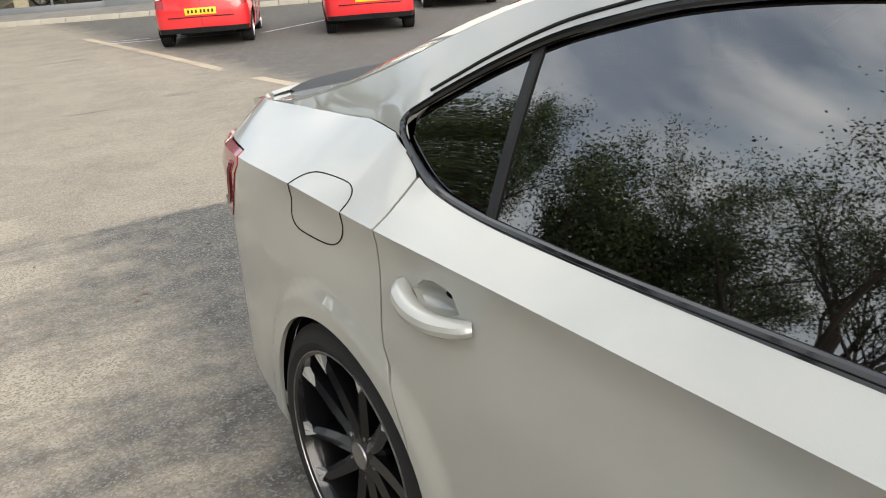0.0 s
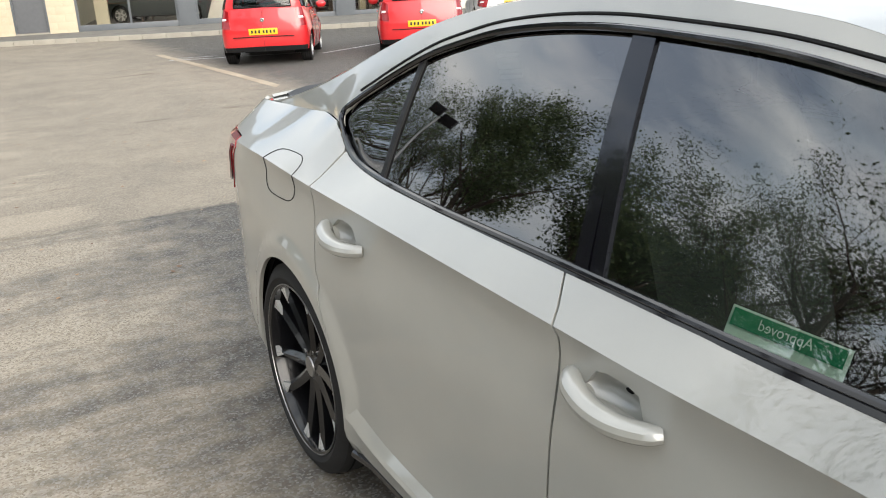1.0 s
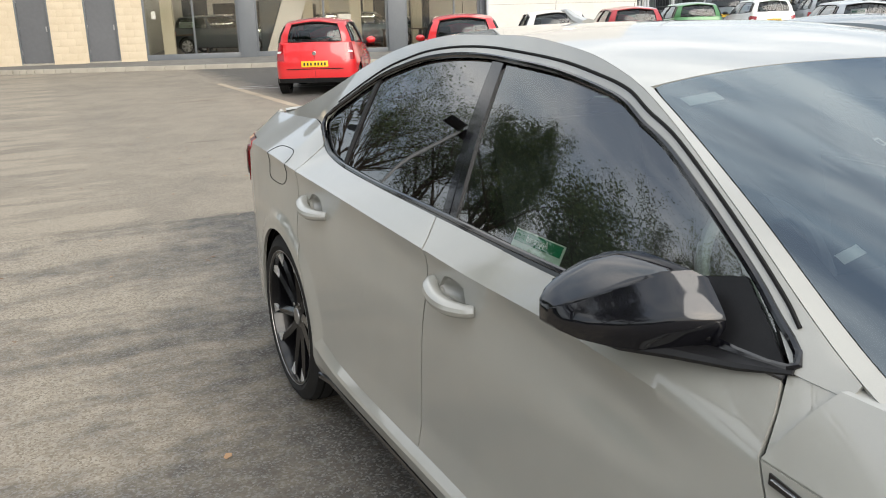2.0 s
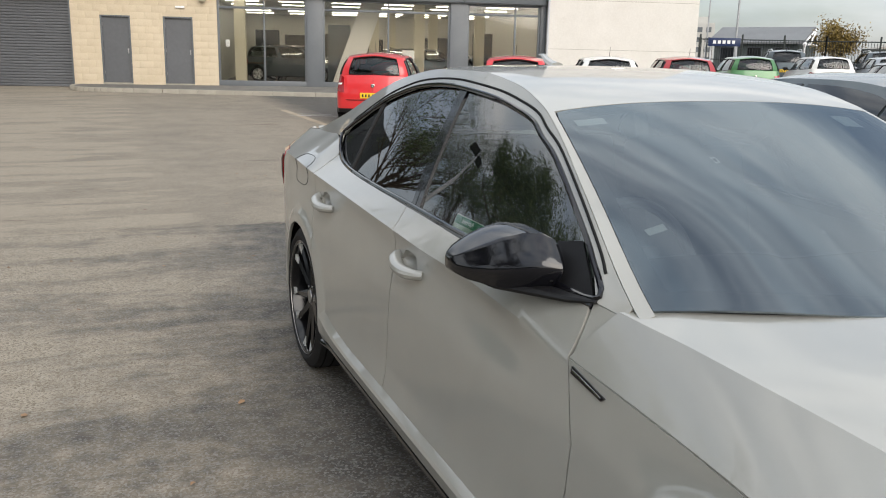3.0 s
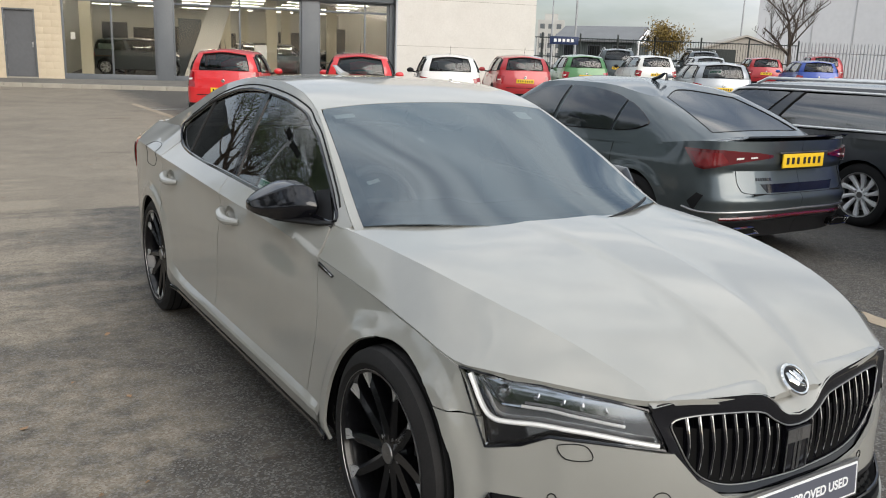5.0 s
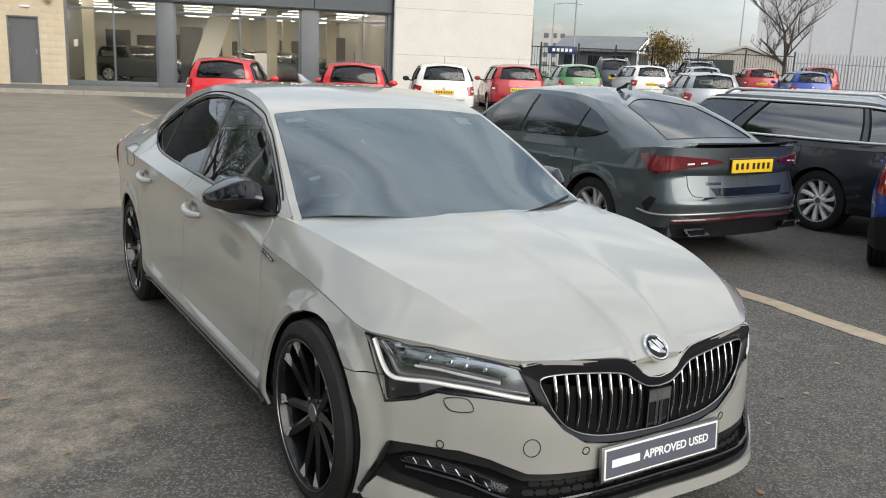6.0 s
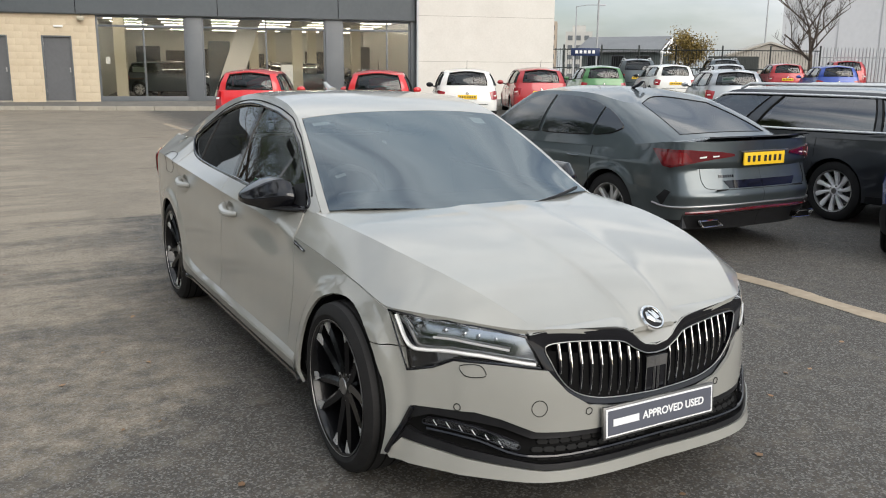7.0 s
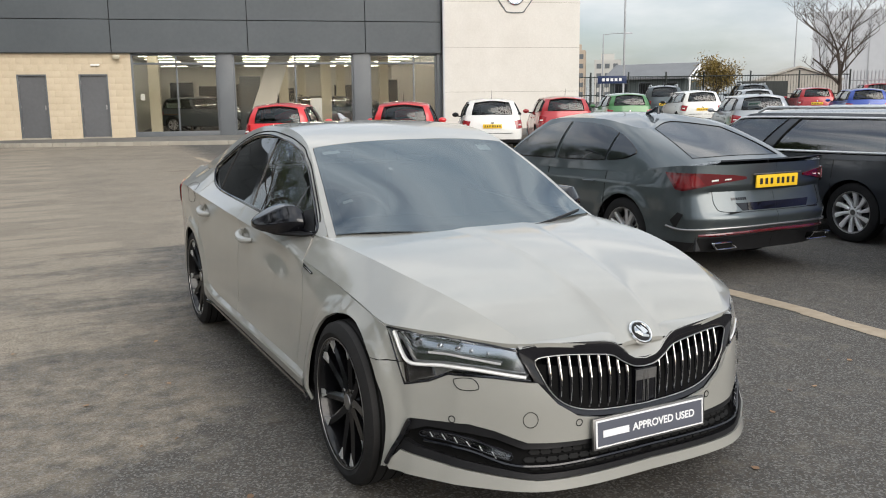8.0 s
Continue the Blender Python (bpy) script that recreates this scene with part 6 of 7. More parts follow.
for sx in (-1, 1):
    bm = bmesh.new()
    mm = pose(sx * .60, yr - .02, .315)
    for q in (0, 1):
        ring = [mm @ Vector((sx * a, .03 - .02 * q, b)) for a, b in ((-.14, -.025), (.09, -.025), (.14, .03), (-.07, .03))]
        tube(bm, ring, .006, 6, True)
    part("exhaust_trim", bm, M["chrome"], gc, "chrome exhaust surround")
    bm = bmesh.new()
    box(bm, sx * .60 - .09, yr - .06, .29, sx * .60 + .10, yr + .0, .345)
    part("exhaust_mouth", bm, M["black_matt"], gc)
    part("bumper_blade", gB.line([(gB.s_rear - .0, .475), (gB.s_rear - .5, .47), (gB.s_rear - .95, .45), (gB.s_rear - 1.12, .47)], sx, .010, .012, 6), M["steel"], gc)
    part("red_reflector", gB.line([(gB.s_rear - .0, .425), (gB.s_rear - .4, .42), (gB.s_rear - .80, .40)], sx, .014, .006, 6), M["lamp_dark_red"], gc, "long dark red reflector")
    part("diffuser", gB.piece([(gB.s_rear - .9, .25), (gB.s_rear, .25), (gB.s_rear, .40), (gB.s_rear - .8, .37)], sx, .1, .02, out=.010), M["black_satin"], gc)
    # black sheet stands in for shade on the body-coloured tailgate below the plate
    part("tailgate_shade", gB.piece([(gB.s_rear - .40, .615), (gB.s_rear, .612), (gB.s_rear, .680), (gB.s_rear - .46, .680)], sx, .04, .004, out=.003, cut=False), M["black_gloss"], gc)
    part("tailgate_gap", gB.line([(gB.s_rear, .602), (gB.s_rear - .55, .606), (gB.s_rear - .66, .66), (gB.s_rear - .68, .78)], sx, .0025, .002, 5), M["seam"], gc)
    part("corner_blade", gB.piece([(gB.s_rear - 1.02, .45), (gB.s_rear - .98, .50), (gB.s_rear - .93, .585), (gB.s_rear - .99, .60), (gB.s_rear - 1.08, .52)], sx, .04, .004, out=.004, cut=False), M["black_satin"], gc)
for k_ in range(7):
    s_ = gB.s_rear - .50 + k_ * .024
    part("badge_bar", gB.piece([(s_, .706), (s_ + .016, .706), (s_ + .016, .728), (s_, .728)], 1, .04, .003, out=.004, cut=False, dense=False), M["black_gloss"], gc)
bm = bmesh.new()
box(bm, -.30, yr + .004, .925, .30, yr + .016, .934)
part("boot_handle_strip", bm, M["steel"], gc)

other_car("estate_car", "black estate car with chrome window line and silver wheels", "paint_black", stand(6.66, .34, 0)(4.86) @ Matrix.Translation((0, 4.86 / 2, 0)) @ Matrix.Scale(.94, 4) @ Matrix.Translation((0, -4.86 / 2, 0)), 4.86, 1.86, 1.48, "estate", "turbine", G1, "block", .335, aerial="fin", rails=True, chrome_line=True)
other_car("crossover_car", "blue crossover with black plastic cladding", "paint_blue", stand(4.63, -1.0, -62)(4.24), 4.24, 1.80, 1.55, "hatch", "alloy", G1, "block", .33, cladding=True)


# ---- the showroom building ----
M["stone"] = grained("sandstone_block", (0.52, 0.43, 0.305), (0.63, 0.535, 0.395), 30.0, 0.9, 0.5, 0.006, 0.5)
M["mortar"] = grained("pale_mortar", (0.50, 0.415, 0.295), (0.60, 0.51, 0.375), 60.0, 0.95, 0.4, 0.004)
M["cladding"] = grained("grey_cladding_panel", (0.056, 0.066, 0.075), (0.078, 0.090, 0.100), 8.0, 0.5, 0.05, 0.001)
M["frame_grey"] = grained("grey_window_frame", (0.10, 0.11, 0.12), (0.13, 0.14, 0.15), 20.0, 0.4, 0.04, 0.001)
M["door_grey"] = grained("grey_steel_door", (0.085, 0.088, 0.095), (0.115, 0.118, 0.125), 10.0, 0.45, 0.05, 0.001)
M["render_white"] = grained("off_white_render", (0.60, 0.57, 0.52), (0.70, 0.67, 0.62), 18.0, 0.9, 0.3, 0.003, 0.5)
M["kerb"] = grained("concrete_kerb", (0.26, 0.24, 0.20), (0.40, 0.37, 0.31), 40.0, 0.9, 0.5, 0.005)
M["paving"] = grained("grey_paving", (0.10, 0.095, 0.085), (0.19, 0.18, 0.16), 50.0, 0.9, 0.5, 0.005)
M["floor_tile"] = grained("showroom_floor", (0.20, 0.19, 0.18), (0.30, 0.29, 0.27), 6.0, 0.25, 0.02, 0.001)
M["wall_pale"] = grained("pale_inner_wall", (0.44, 0.42, 0.38), (0.54, 0.52, 0.47), 8.0, 0.8, 0.05, 0.001)
M["beige"] = grained("beige_column", (0.50, 0.45, 0.34), (0.58, 0.53, 0.42), 12.0, 0.8, 0.05, 0.001)
M["wood"] = grained("dark_wood", (0.05, 0.03, 0.02), (0.11, 0.065, 0.04), 25.0, 0.5, 0.1, 0.001)
M["ceiling_light"] = glowing("ceiling_light_panel", (1.0, 0.95, 0.82), 14.0)
M["tan_line"] = grained("worn_tan_strip", (0.24, 0.19, 0.13), (0.46, 0.38, 0.28), 14.0, 0.85, 0.4, 0.003)
M["white_line"] = grained("worn_white_line", (0.30, 0.30, 0.29), (0.62, 0.62, 0.60), 30.0, 0.8, 0.3, 0.002)
M["galvanised"] = grained("galvanised_steel", (0.30, 0.31, 0.32), (0.42, 0.43, 0.44), 20.0, 0.5, 0.1, 0.001, metal=0.3)
M["dark_steel"] = grained("dark_green_steel", (0.012, 0.018, 0.016), (0.03, 0.036, 0.034), 20.0, 0.6, 0.1, 0.001)
M["bark"] = grained("bark", (0.035, 0.026, 0.020), (0.10, 0.078, 0.060), 18.0, 0.9, 0.7, 0.012)
M["sign_blue"] = material("navy_sign", (0.015, 0.03, 0.09), 0.35)
M["shed_wall"] = grained("grey_green_boards", (0.06, 0.075, 0.075), (0.10, 0.115, 0.11), 12.0, 0.7, 0.2, 0.003)
M["slate"] = grained("dark_roof_sheet", (0.13, 0.135, 0.14), (0.20, 0.205, 0.21), 10.0, 0.6, 0.1, 0.002)
M["shed_tan"] = grained("pale_tan_sheet", (0.34, 0.31, 0.27), (0.44, 0.41, 0.36), 6.0, 0.7, 0.1, 0.002)
M["wall_grey"] = grained("light_grey_warehouse", (0.46, 0.47, 0.49), (0.55, 0.56, 0.58), 3.0, 0.7, 0.05, 0.002)

FO, FA = Vector((0.356, 27.373, 0.0)), -14.75
FM = Matrix.Translation(FO) @ Euler((0, 0, radians(FA))).to_matrix().to_4x4()
Z0, ZS = 0.30, 3.36     # foot of the wall, underside of the fascia


def on_front(x0, y0, z0, x1, y1, z1, bevel=0.0, bm=None):
    """A box in the building's own axes: x along the front, y into it."""
    bm = bm or bmesh.new()
    return box(bm, x0, y0, z0, x1, y1, z1, FM, bevel)


DOORS = ((-1.98, -1.03), (0.0, 0.95))
wall = tagged(part("wall_front", on_front(-2.88, .013, Z0 - .3, -1.98, .35, ZS), M["mortar"]), "pale sandstone block wall with two steel doors", "wall", kind="structure")
for x0, x1, z0 in ((-1.03, 0.0, Z0 - .3), (.95, 1.73, Z0 - .3), (-1.98, -1.03, 2.63), (0.0, .95, 2.63)):
    p = part("wall_core", on_front(x0, .013, z0, x1, .35, ZS), M["mortar"], wall)
cache = {}


def block(x0, x1, z0, z1):
    """One dressed stone, 4 mm joints, edges slightly rounded."""
    key = (round(x1 - x0, 2), round(z1 - z0, 2))
    if key not in cache:
        b = bmesh.new()
        box(b, 0, 0, 0, key[0] - .006, .05, key[1] - .006, None, .002)
        cache[key] = finish(b, "stone_block", M["stone"])
    ob = new("stone_block", cache[key])
    ob.parent = wall
    ob.matrix_basis = FM @ Matrix.Translation((x0 + .003, .007 + random.uniform(-.002, .002), z0 + .003))
    return ob


row, z = 0, Z0
H_ROW = .222
while z < ZS - .02:
    z1 = min(z + H_ROW, ZS)
    for a, b in ((-2.88, -1.98), (-1.03, 0.0), (.95, 1.73)) if z < 2.60 else ((-2.88, 1.73),):
        x = a
        first = True
        while x < b - .02:
            wdt = .46 if not (first and row % 2) else .23
            x1 = min(x + wdt, b)
            if b - x1 < .10:
                x1 = b
            block(x, x1, z, z1)
            x, first = x1, False
    z, row = z1, row + 1
for i, (a, b) in enumerate(DOORS):
    d = tagged(part(f"door_{i + 1}", on_front(a + .05, .10, .48, b - .05, .15, 2.58, .004), M["door_grey"], smooth=False), "flat dark grey steel door, closed", "door", kind="structure")
    for q in ((a, a + .05), (b - .05, b)):
        part("door_frame", on_front(q[0], .02, .44, q[1], .2, 2.63, .004), M["frame_grey"], d)
    part("door_frame", on_front(a + .05, .02, 2.58, b - .05, .2, 2.63, .004), M["frame_grey"], d)
    part("door_sill", on_front(a, -.02, .40, b, .2, .475, .004), M["kerb"], d)
    part("lock_plate", on_front(b - .14, .088, 1.42, b - .10, .10, 1.58, .003), M["steel"], d)
    for hz in (.75, 1.5, 2.3):
        part("hinge", on_front(a + .045, .085, hz, a + .06, .11, hz + .1, .003), M["steel"], d)

# roller shutter beside the stone wall
sh = tagged(part("roller_shutter", on_front(-7.2, .30, Z0 - .3, -2.95, .36, ZS), M["black_matt"]), "dark grey roller shutter, fully down", "shutter", kind="structure")
b = bmesh.new()
prof = [(0, 0), (-.018, .018), (-.022, .048), (-.012, .078), (0, .088)]
b = grid([[(x, y, q) for y, q in prof] for x in (0, 4.25)])
bmesh.ops.recalc_face_normals(b, faces=b.faces)
if sum(f.normal.y for f in b.faces) > 0:
    bmesh.ops.reverse_faces(b, faces=b.faces)
slat = finish(b, "shutter_slat", M["door_grey"])
for i in range(int((ZS - Z0) / .09)):
    ob = new("shutter_slat", slat)
    ob.parent, ob.matrix_basis = sh, FM @ Matrix.Translation((-7.2, .28, Z0 + i * .09))
part("shutter_guide", on_front(-2.95, .05, Z0, -2.88, .32, ZS, .004), M["frame_grey"], sh)

# grey fascia of metal panels
fas = tagged(part("fascia", on_front(-9.0, -.12, ZS, 12.80, .5, 7.6), M["seam"]), "dark grey metal cladding above the windows", "cladding", kind="structure")
cuts = [-9.0, -7.9, -3.4, 1.16, 5.75, 9.95, 12.80]
lev = [ZS - .02, 4.46, 5.50, 6.55, 7.6]
for a, b_ in zip(cuts, cuts[1:]):
    for c0, c1 in zip(lev, lev[1:]):
        part("cladding_panel", on_front(a + .012, -.17, c0 + .012, b_ - .012, -.122, c1 - .012, .008), M["cladding"], fas, smooth=False)
part("soffit", on_front(-9.0, -.12, ZS - .03, 12.8, .4, ZS - .004), M["frame_grey"], fas)

# shop windows
bays = [(1.73, 4.65, (3.25,)), (5.18, 9.50, (7.39,)), (10.09, 12.65, (11.77,))]
for i, (a, b_, muls) in enumerate(bays):
    wn = tagged(part(f"window_{i + 1}", on_front(a, .06, .42, b_, .16, .62, .004), M["frame_grey"]), "tall grey-framed shop window with clear panes", "window", kind="structure")
    part("window_frame", on_front(a, .06, 3.26, b_, .16, ZS - .03, .004), M["frame_grey"], wn)
    part("window_frame", on_front(a, .06, .62, a + .07, .16, 3.26, .004), M["frame_grey"], wn)
    part("window_frame", on_front(b_ - .07, .06, .62, b_, .16, 3.26, .004), M["frame_grey"], wn)
    part("transom", on_front(a + .07, .07, 2.95, b_ - .07, .15, 3.02, .004), M["frame_grey"], wn)
    xs_ = [a + .07, *muls, b_ - .07]
    for m_ in muls:
        part("mullion", on_front(m_ - .03, .07, .62, m_ + .03, .15, 3.26, .004), M["frame_grey"], wn)
    for q0, q1 in zip(xs_, xs_[1:]):
        for c0, c1 in ((.62, 2.95), (3.02, 3.26)):
            g_ = part("pane", on_front(q0, .105, c0, q1, .113, c1), M["shop_glass"], wn, smooth=False)
            g_.visible_shadow = False
    if i == 0:
        part("notice", on_front(1.98, .114, 1.72, 2.12, .118, 1.95), M["white_ink"], wn, "white notice stuck inside the pane")
    part("window_sill", on_front(a - .02, -.04, .38, b_ + .02, .10, .43, .006), M["kerb"], wn)
for a, b_ in ((4.65, 5.18), (9.50, 10.09), (12.65, 12.85)):
    tagged(part("pier", on_front(a, -.02, Z0 - .2, b_, .4, ZS - .03, .006), M["frame_grey"]), "dark grey pier between shop windows", "pier", kind="structure")

# inside the showroom
tagged(part("showroom_floor", on_front(1.2, .36, .36, 13.2, 13.0, .44), M["floor_tile"]), "polished grey showroom floor", "floor", kind="structure")
tagged(part("wall_back", on_front(1.2, 13.0, .3, 13.2, 13.2, 3.5), M["wall_pale"]), "pale inner wall of the showroom", "wall", kind="structure")
for a in (1.0, 13.2):
    tagged(part("wall_side", on_front(a, .36, .3, a + .2, 13.2, 3.5), M["wall_pale"]), "pale inner side wall", "wall", kind="structure")
ceil = tagged(part("ceiling", on_front(1.0, .36, 3.42, 13.4, 13.2, 3.52), M["wall_pale"]), "pale showroom ceiling with light panels", "ceiling", kind="structure")
for ix in range(6):
    for iy in range(6):
        lp = tagged(part("ceiling_light", on_front(1.6 + ix * 1.95, 1.2 + iy * 2.1, 3.406, 2.8 + ix * 1.95, 1.35 + iy * 2.1, 3.418, .002), M["ceiling_light"]), "lit rectangular ceiling light panel", "light", "ceiling lights")
for x, y in ((2.1, 1.6), (6.9, 4.0), (8.5, 2.4), (11.2, 5.0), (9.6, 7.5), (7.9, 9.0)):
    tagged(part("column", on_front(x, y, .44, x + .38, y + .38, 3.42, .01), M["beige"]), "square beige showroom column", "column", kind="structure")
b = grid([[FM @ Vector((5.45 + .35 * t + s0 + .75 * t, 1.1 + d, .44 + 2.98 * t)) for s0, d in ((0, 0), (.85 - .1 * t, 0), (.85 - .1 * t, .3), (0, .3), (0, 0))] for t in (0, .5, 1)])
bmesh.ops.recalc_face_normals(b, faces=b.faces)
tagged(part("leaning_column", b, M["render_white"], smooth=False), "white leaning feature column inside", "column", kind="structure")
tagged(part("display_wall", on_front(5.35, 2.2, .44, 6.15, 2.35, 2.6, .01), M["cladding"]), "grey display wall inside the showroom", "display")
for x, y, w_, h_ in ((2.75, 8.2, 1.0, 2.1), (3.9, 11.5, 1.2, 2.0), (5.6, 12.0, 1.1, 2.1), (10.4, 10.5, 1.3, 2.0), (7.3, 12.2, 1.2, 1.9), (12.2, 9.0, .9, 2.2)):
    db = empty("display_board", "dark grey standing display board in the showroom", "display board", "showroom boards", FM @ Matrix.Translation((x, y, .44)))
    b = bmesh.new(); box(b, -w_ / 2, -.03, .08, w_ / 2, .03, h_, None, .008)
    part("board", b, M["trim"], db)
    for sx in (-.4, .4):
        b = bmesh.new(); box(b, sx * w_ - .03, -.2, 0, sx * w_ + .03, .2, .08, None, .006)
        part("foot", b, M["steel"], db)
pd = tagged(part("plinth", on_front(8.0, 1.5, .44, 8.42, 1.92, 1.75, .01), M["white_ink"]), "white display plinth behind the shop window", "plinth")
for k_, (x, y) in enumerate(((2.6, 5.5), (4.2, 7.5), (7.6, 6.5), (10.5, 3.2), (8.8, 9.0), (11.6, 8.0))):
    dk = empty("desk", "dark wood sales desk with a white screen", "desk", "showroom desks", FM @ Matrix.Translation((x, y, .44)))
    b = bmesh.new(); box(b, -.75, -.38, .71, .75, .38, .75, None, .006)
    part("desktop", b, M["wood"], dk)
    for sx in (-.68, .68):
        b = bmesh.new(); box(b, sx - .03, -.33, 0, sx + .03, .33, .71, None, .005)
        part("side_panel", b, M["wood"], dk)
    b = bmesh.new(); box(b, -.28, -.02, .86, .28, .02, 1.2, None, .008); box(b, -.03, -.03, .75, .03, .03, .88)
    part("screen", b, M["black_gloss"] if k_ % 2 else M["white_ink"], dk)
    b = bmesh.new(); box(b, -.25, .55, .42, .25, 1.0, .5, None, .03); box(b, -.24, .96, .5, .24, 1.04, 1.0, None, .03)
    for sx in (-.2, .2):
        for sy in (.58, .96):
            tube(b, [(sx, sy, 0), (sx, sy, .44)], .015, 6)
    ch = part("chair", b, M["cloth"], None)
    ch.matrix_basis = FM @ Matrix.Translation((x, y, .44))
    tagged(ch, "dark padded visitor chair at the desk", "chair", "showroom chairs")
other_car("saloon_car", "dark show car inside the window", "paint_graphite", FM @ Matrix.Translation((4.2, 5.6, .44)) @ Euler((0, 0, radians(70))).to_matrix().to_4x4(), 4.3, 1.79, 1.46, "hatch", "alloy", "show cars", "block", .31, plate=False, aerial="fin")
other_car("saloon_car", "dark show car deep in the showroom", "paint_graphite", FM @ Matrix.Translation((9.6, 7.0, .44)) @ Euler((0, 0, radians(95))).to_matrix().to_4x4(), 4.5, 1.82, 1.46, "hatch", "alloy", "show cars", "block", .32, plate=False, aerial="fin")

# pale tower at the end of the front
tw = tagged(part("tower_wall", on_front(12.86, -.35, Z0 - .4, 18.2, 12.0, 11.0), M["render_white"]), "tall off-white rendered tower block of the showroom", "wall", kind="structure")
for z_ in (1.9, 3.54, 5.2, 6.85, 8.5):
    part("panel_joint", on_front(12.85, -.353, z_ - .006, 18.21, -.347, z_ + .006), M["kerb"], tw)
part("corner_pipe", on_front(12.80, -.42, Z0, 12.86, -.30, 8.0, .01), M["wall_grey"], tw)
b = lathe(bmesh.new(), [(.0, .001), (.0, .26), (.03, .30), (.05, .33), (.03, .37), (-.02, .38)], 40, 'y')
for v in b.verts:
    v.co.y = -v.co.y
bmesh.ops.transform(b, matrix=FM @ Matrix.Translation((15.6, -.36, 5.45)), verts=b.verts)
bmesh.ops.recalc_face_normals(b, faces=b.faces)
lg = part("wall_emblem", b, M["chrome"], tw, "plain round silver emblem")
pts = [(-1.05, .35), (-.75, -.05), (-.42, -.50), (-.28, -.62), (.28, -.62), (.42, -.50), (.75, -.05), (1.05, .35)]
part("emblem_outline", tube(bmesh.new(), [FM @ Vector((15.6 + x, -.37, 5.45 + z_)) for x, z_ in rounded(pts, 4)], .02, 6), M["frame_grey"], tw)
tagged(part("building_roof", on_front(-9.0, .5, 7.3, 12.86, 14.0, 7.5), M["frame_grey"]), "flat roof behind the fascia", "roof", kind="structure")
tagged(part("wall_rear", on_front(-9.0, 13.25, .0, 12.9, 13.5, 7.3), M["wall_grey"]), "plain rear wall of the building", "wall", kind="structure")
tagged(part("wall_end", on_front(-9.2, .36, .0, -9.0, 13.5, 7.3), M["wall_grey"]), "plain end wall of the building", "wall", kind="structure")
tagged(part("wall_pier", on_front(-9.0, .05, .0, -7.2, .36, ZS), M["stone"]), "sandstone wall beside the shutter", "wall", kind="structure")
# small fittings on the stone wall
wl = tagged(part("wall_lamp", on_front(.42, -.06, 2.90, .72, .0, 2.97, .015), M["lamp_white"]), "long white bulkhead lamp above a door", "lamp")
cb = empty("floodlight", "small cream floodlight under the fascia", "lamp", "", FM @ Matrix.Translation((1.30, -.12, 3.22)))
b = bmesh.new(); box(b, -.11, -.10, -.06, .11, .06, .05, Euler((radians(25), 0, 0)).to_matrix().to_4x4(), .015); part("housing", b, M["beige"], cb)
b = tube(bmesh.new(), [(0, .05, .05), (0, .10, .12)], .015, 6); part("bracket", b, M["frame_grey"], cb)

# pavement and kerb
kl = [(-2.75, -.2), (-2.7, -.9), (-2.45, -1.6), (-1.7, -2.05), (-.5, -2.3), (2, -2.75), (5, -3.3), (9, -3.9), (13, -4.2), (18.5, -4.3)]
kc = rounded(kl, 5)
b = bmesh.new()
top = [FM @ Vector((x, y, 0)) for x, y in kc] + [FM @ Vector((18.5, .3, 0)), FM @ Vector((-2.75, .3, 0))]
vs = [b.verts.new((p.x, p.y, max(rise(p.x, p.y), .22) + .115)) for p in top]
b.faces.new(vs)
bmesh.ops.triangulate(b, faces=b.faces)
pv = tagged(part("pavement", b, M["paving"], smooth=False), "grey pavement along the showroom", "pavement", kind="structure")
for p0, p1 in zip(kc, kc[1:]):
    A, C = FM @ Vector((*p0, 0)), FM @ Vector((*p1, 0))
    d = (C - A).length
    ang = math.atan2(C.y - A.y, C.x - A.x)
    b = bmesh.new()
    box(b, .004, -.065, -.15, d - .004, .065, .13, None, .018)
    k_ = part("kerb_stone", b, M["kerb"], pv)
    k_.matrix_basis = Matrix.Translation((A.x, A.y, max(rise(A.x, A.y), .22))) @ Euler((0, 0, ang)).to_matrix().to_4x4()


# painted and laid strips on the tarmac
def strip(name, pts, width, mat, label, lift=.004):
    b = bmesh.new()
    last = None
    pts = rounded(pts, 12)
    for i, (x, y) in enumerate(pts):
        a = pts[max(0, i - 1)]
        c = pts[min(len(pts) - 1, i + 1)]
        d = Vector((c[0] - a[0], c[1] - a[1], 0)).normalized()
        n = Vector((-d.y, d.x, 0)) * (width / 2)
        wob = random.uniform(.88, 1.06)
        pr = [b.verts.new((x + n.x * wob, y + n.y * wob, rise(x, y) + lift)), b.verts.new((x - n.x * wob, y - n.y * wob, rise(x, y) + lift))]
        if last:
            b.faces.new((last[0], last[1], pr[1], pr[0]))
        last = pr
    bmesh.ops.recalc_face_normals(b, faces=b.faces)
    return tagged(part(name, b, mat, smooth=False), label, "line", kind="structure")


strip("bay_line", [(2.62, -6), (2.90, -1.1), (2.97, .1), (2.82, 5), (2.64, 9), (2.58, 13.5), (2.42, 18.4)], .17, M["tan_line"], "worn tan strip set in the tarmac")
strip("bay_line", [(2.3, 16.9), (4.0, 16.2), (4.9, 15.9)], .09, M["white_line"], "thin worn white bay line")
strip("bay_line", [(5.0, 15.4), (6.9, 16.3), (7.8, 16.9)], .09, M["white_line"], "thin worn white bay line")
strip("bay_line", [(2.55, 17.2), (3.3, 16.95)], .09, M["white_line"], "thin worn white bay line")


# ---- the distance ----
def run(a, b_, step):
    a, b_ = Vector(a), Vector(b_)
    n = int((b_ - a).length / step)
    return [a + (b_ - a) * (i / n) for i in range(n + 1)]


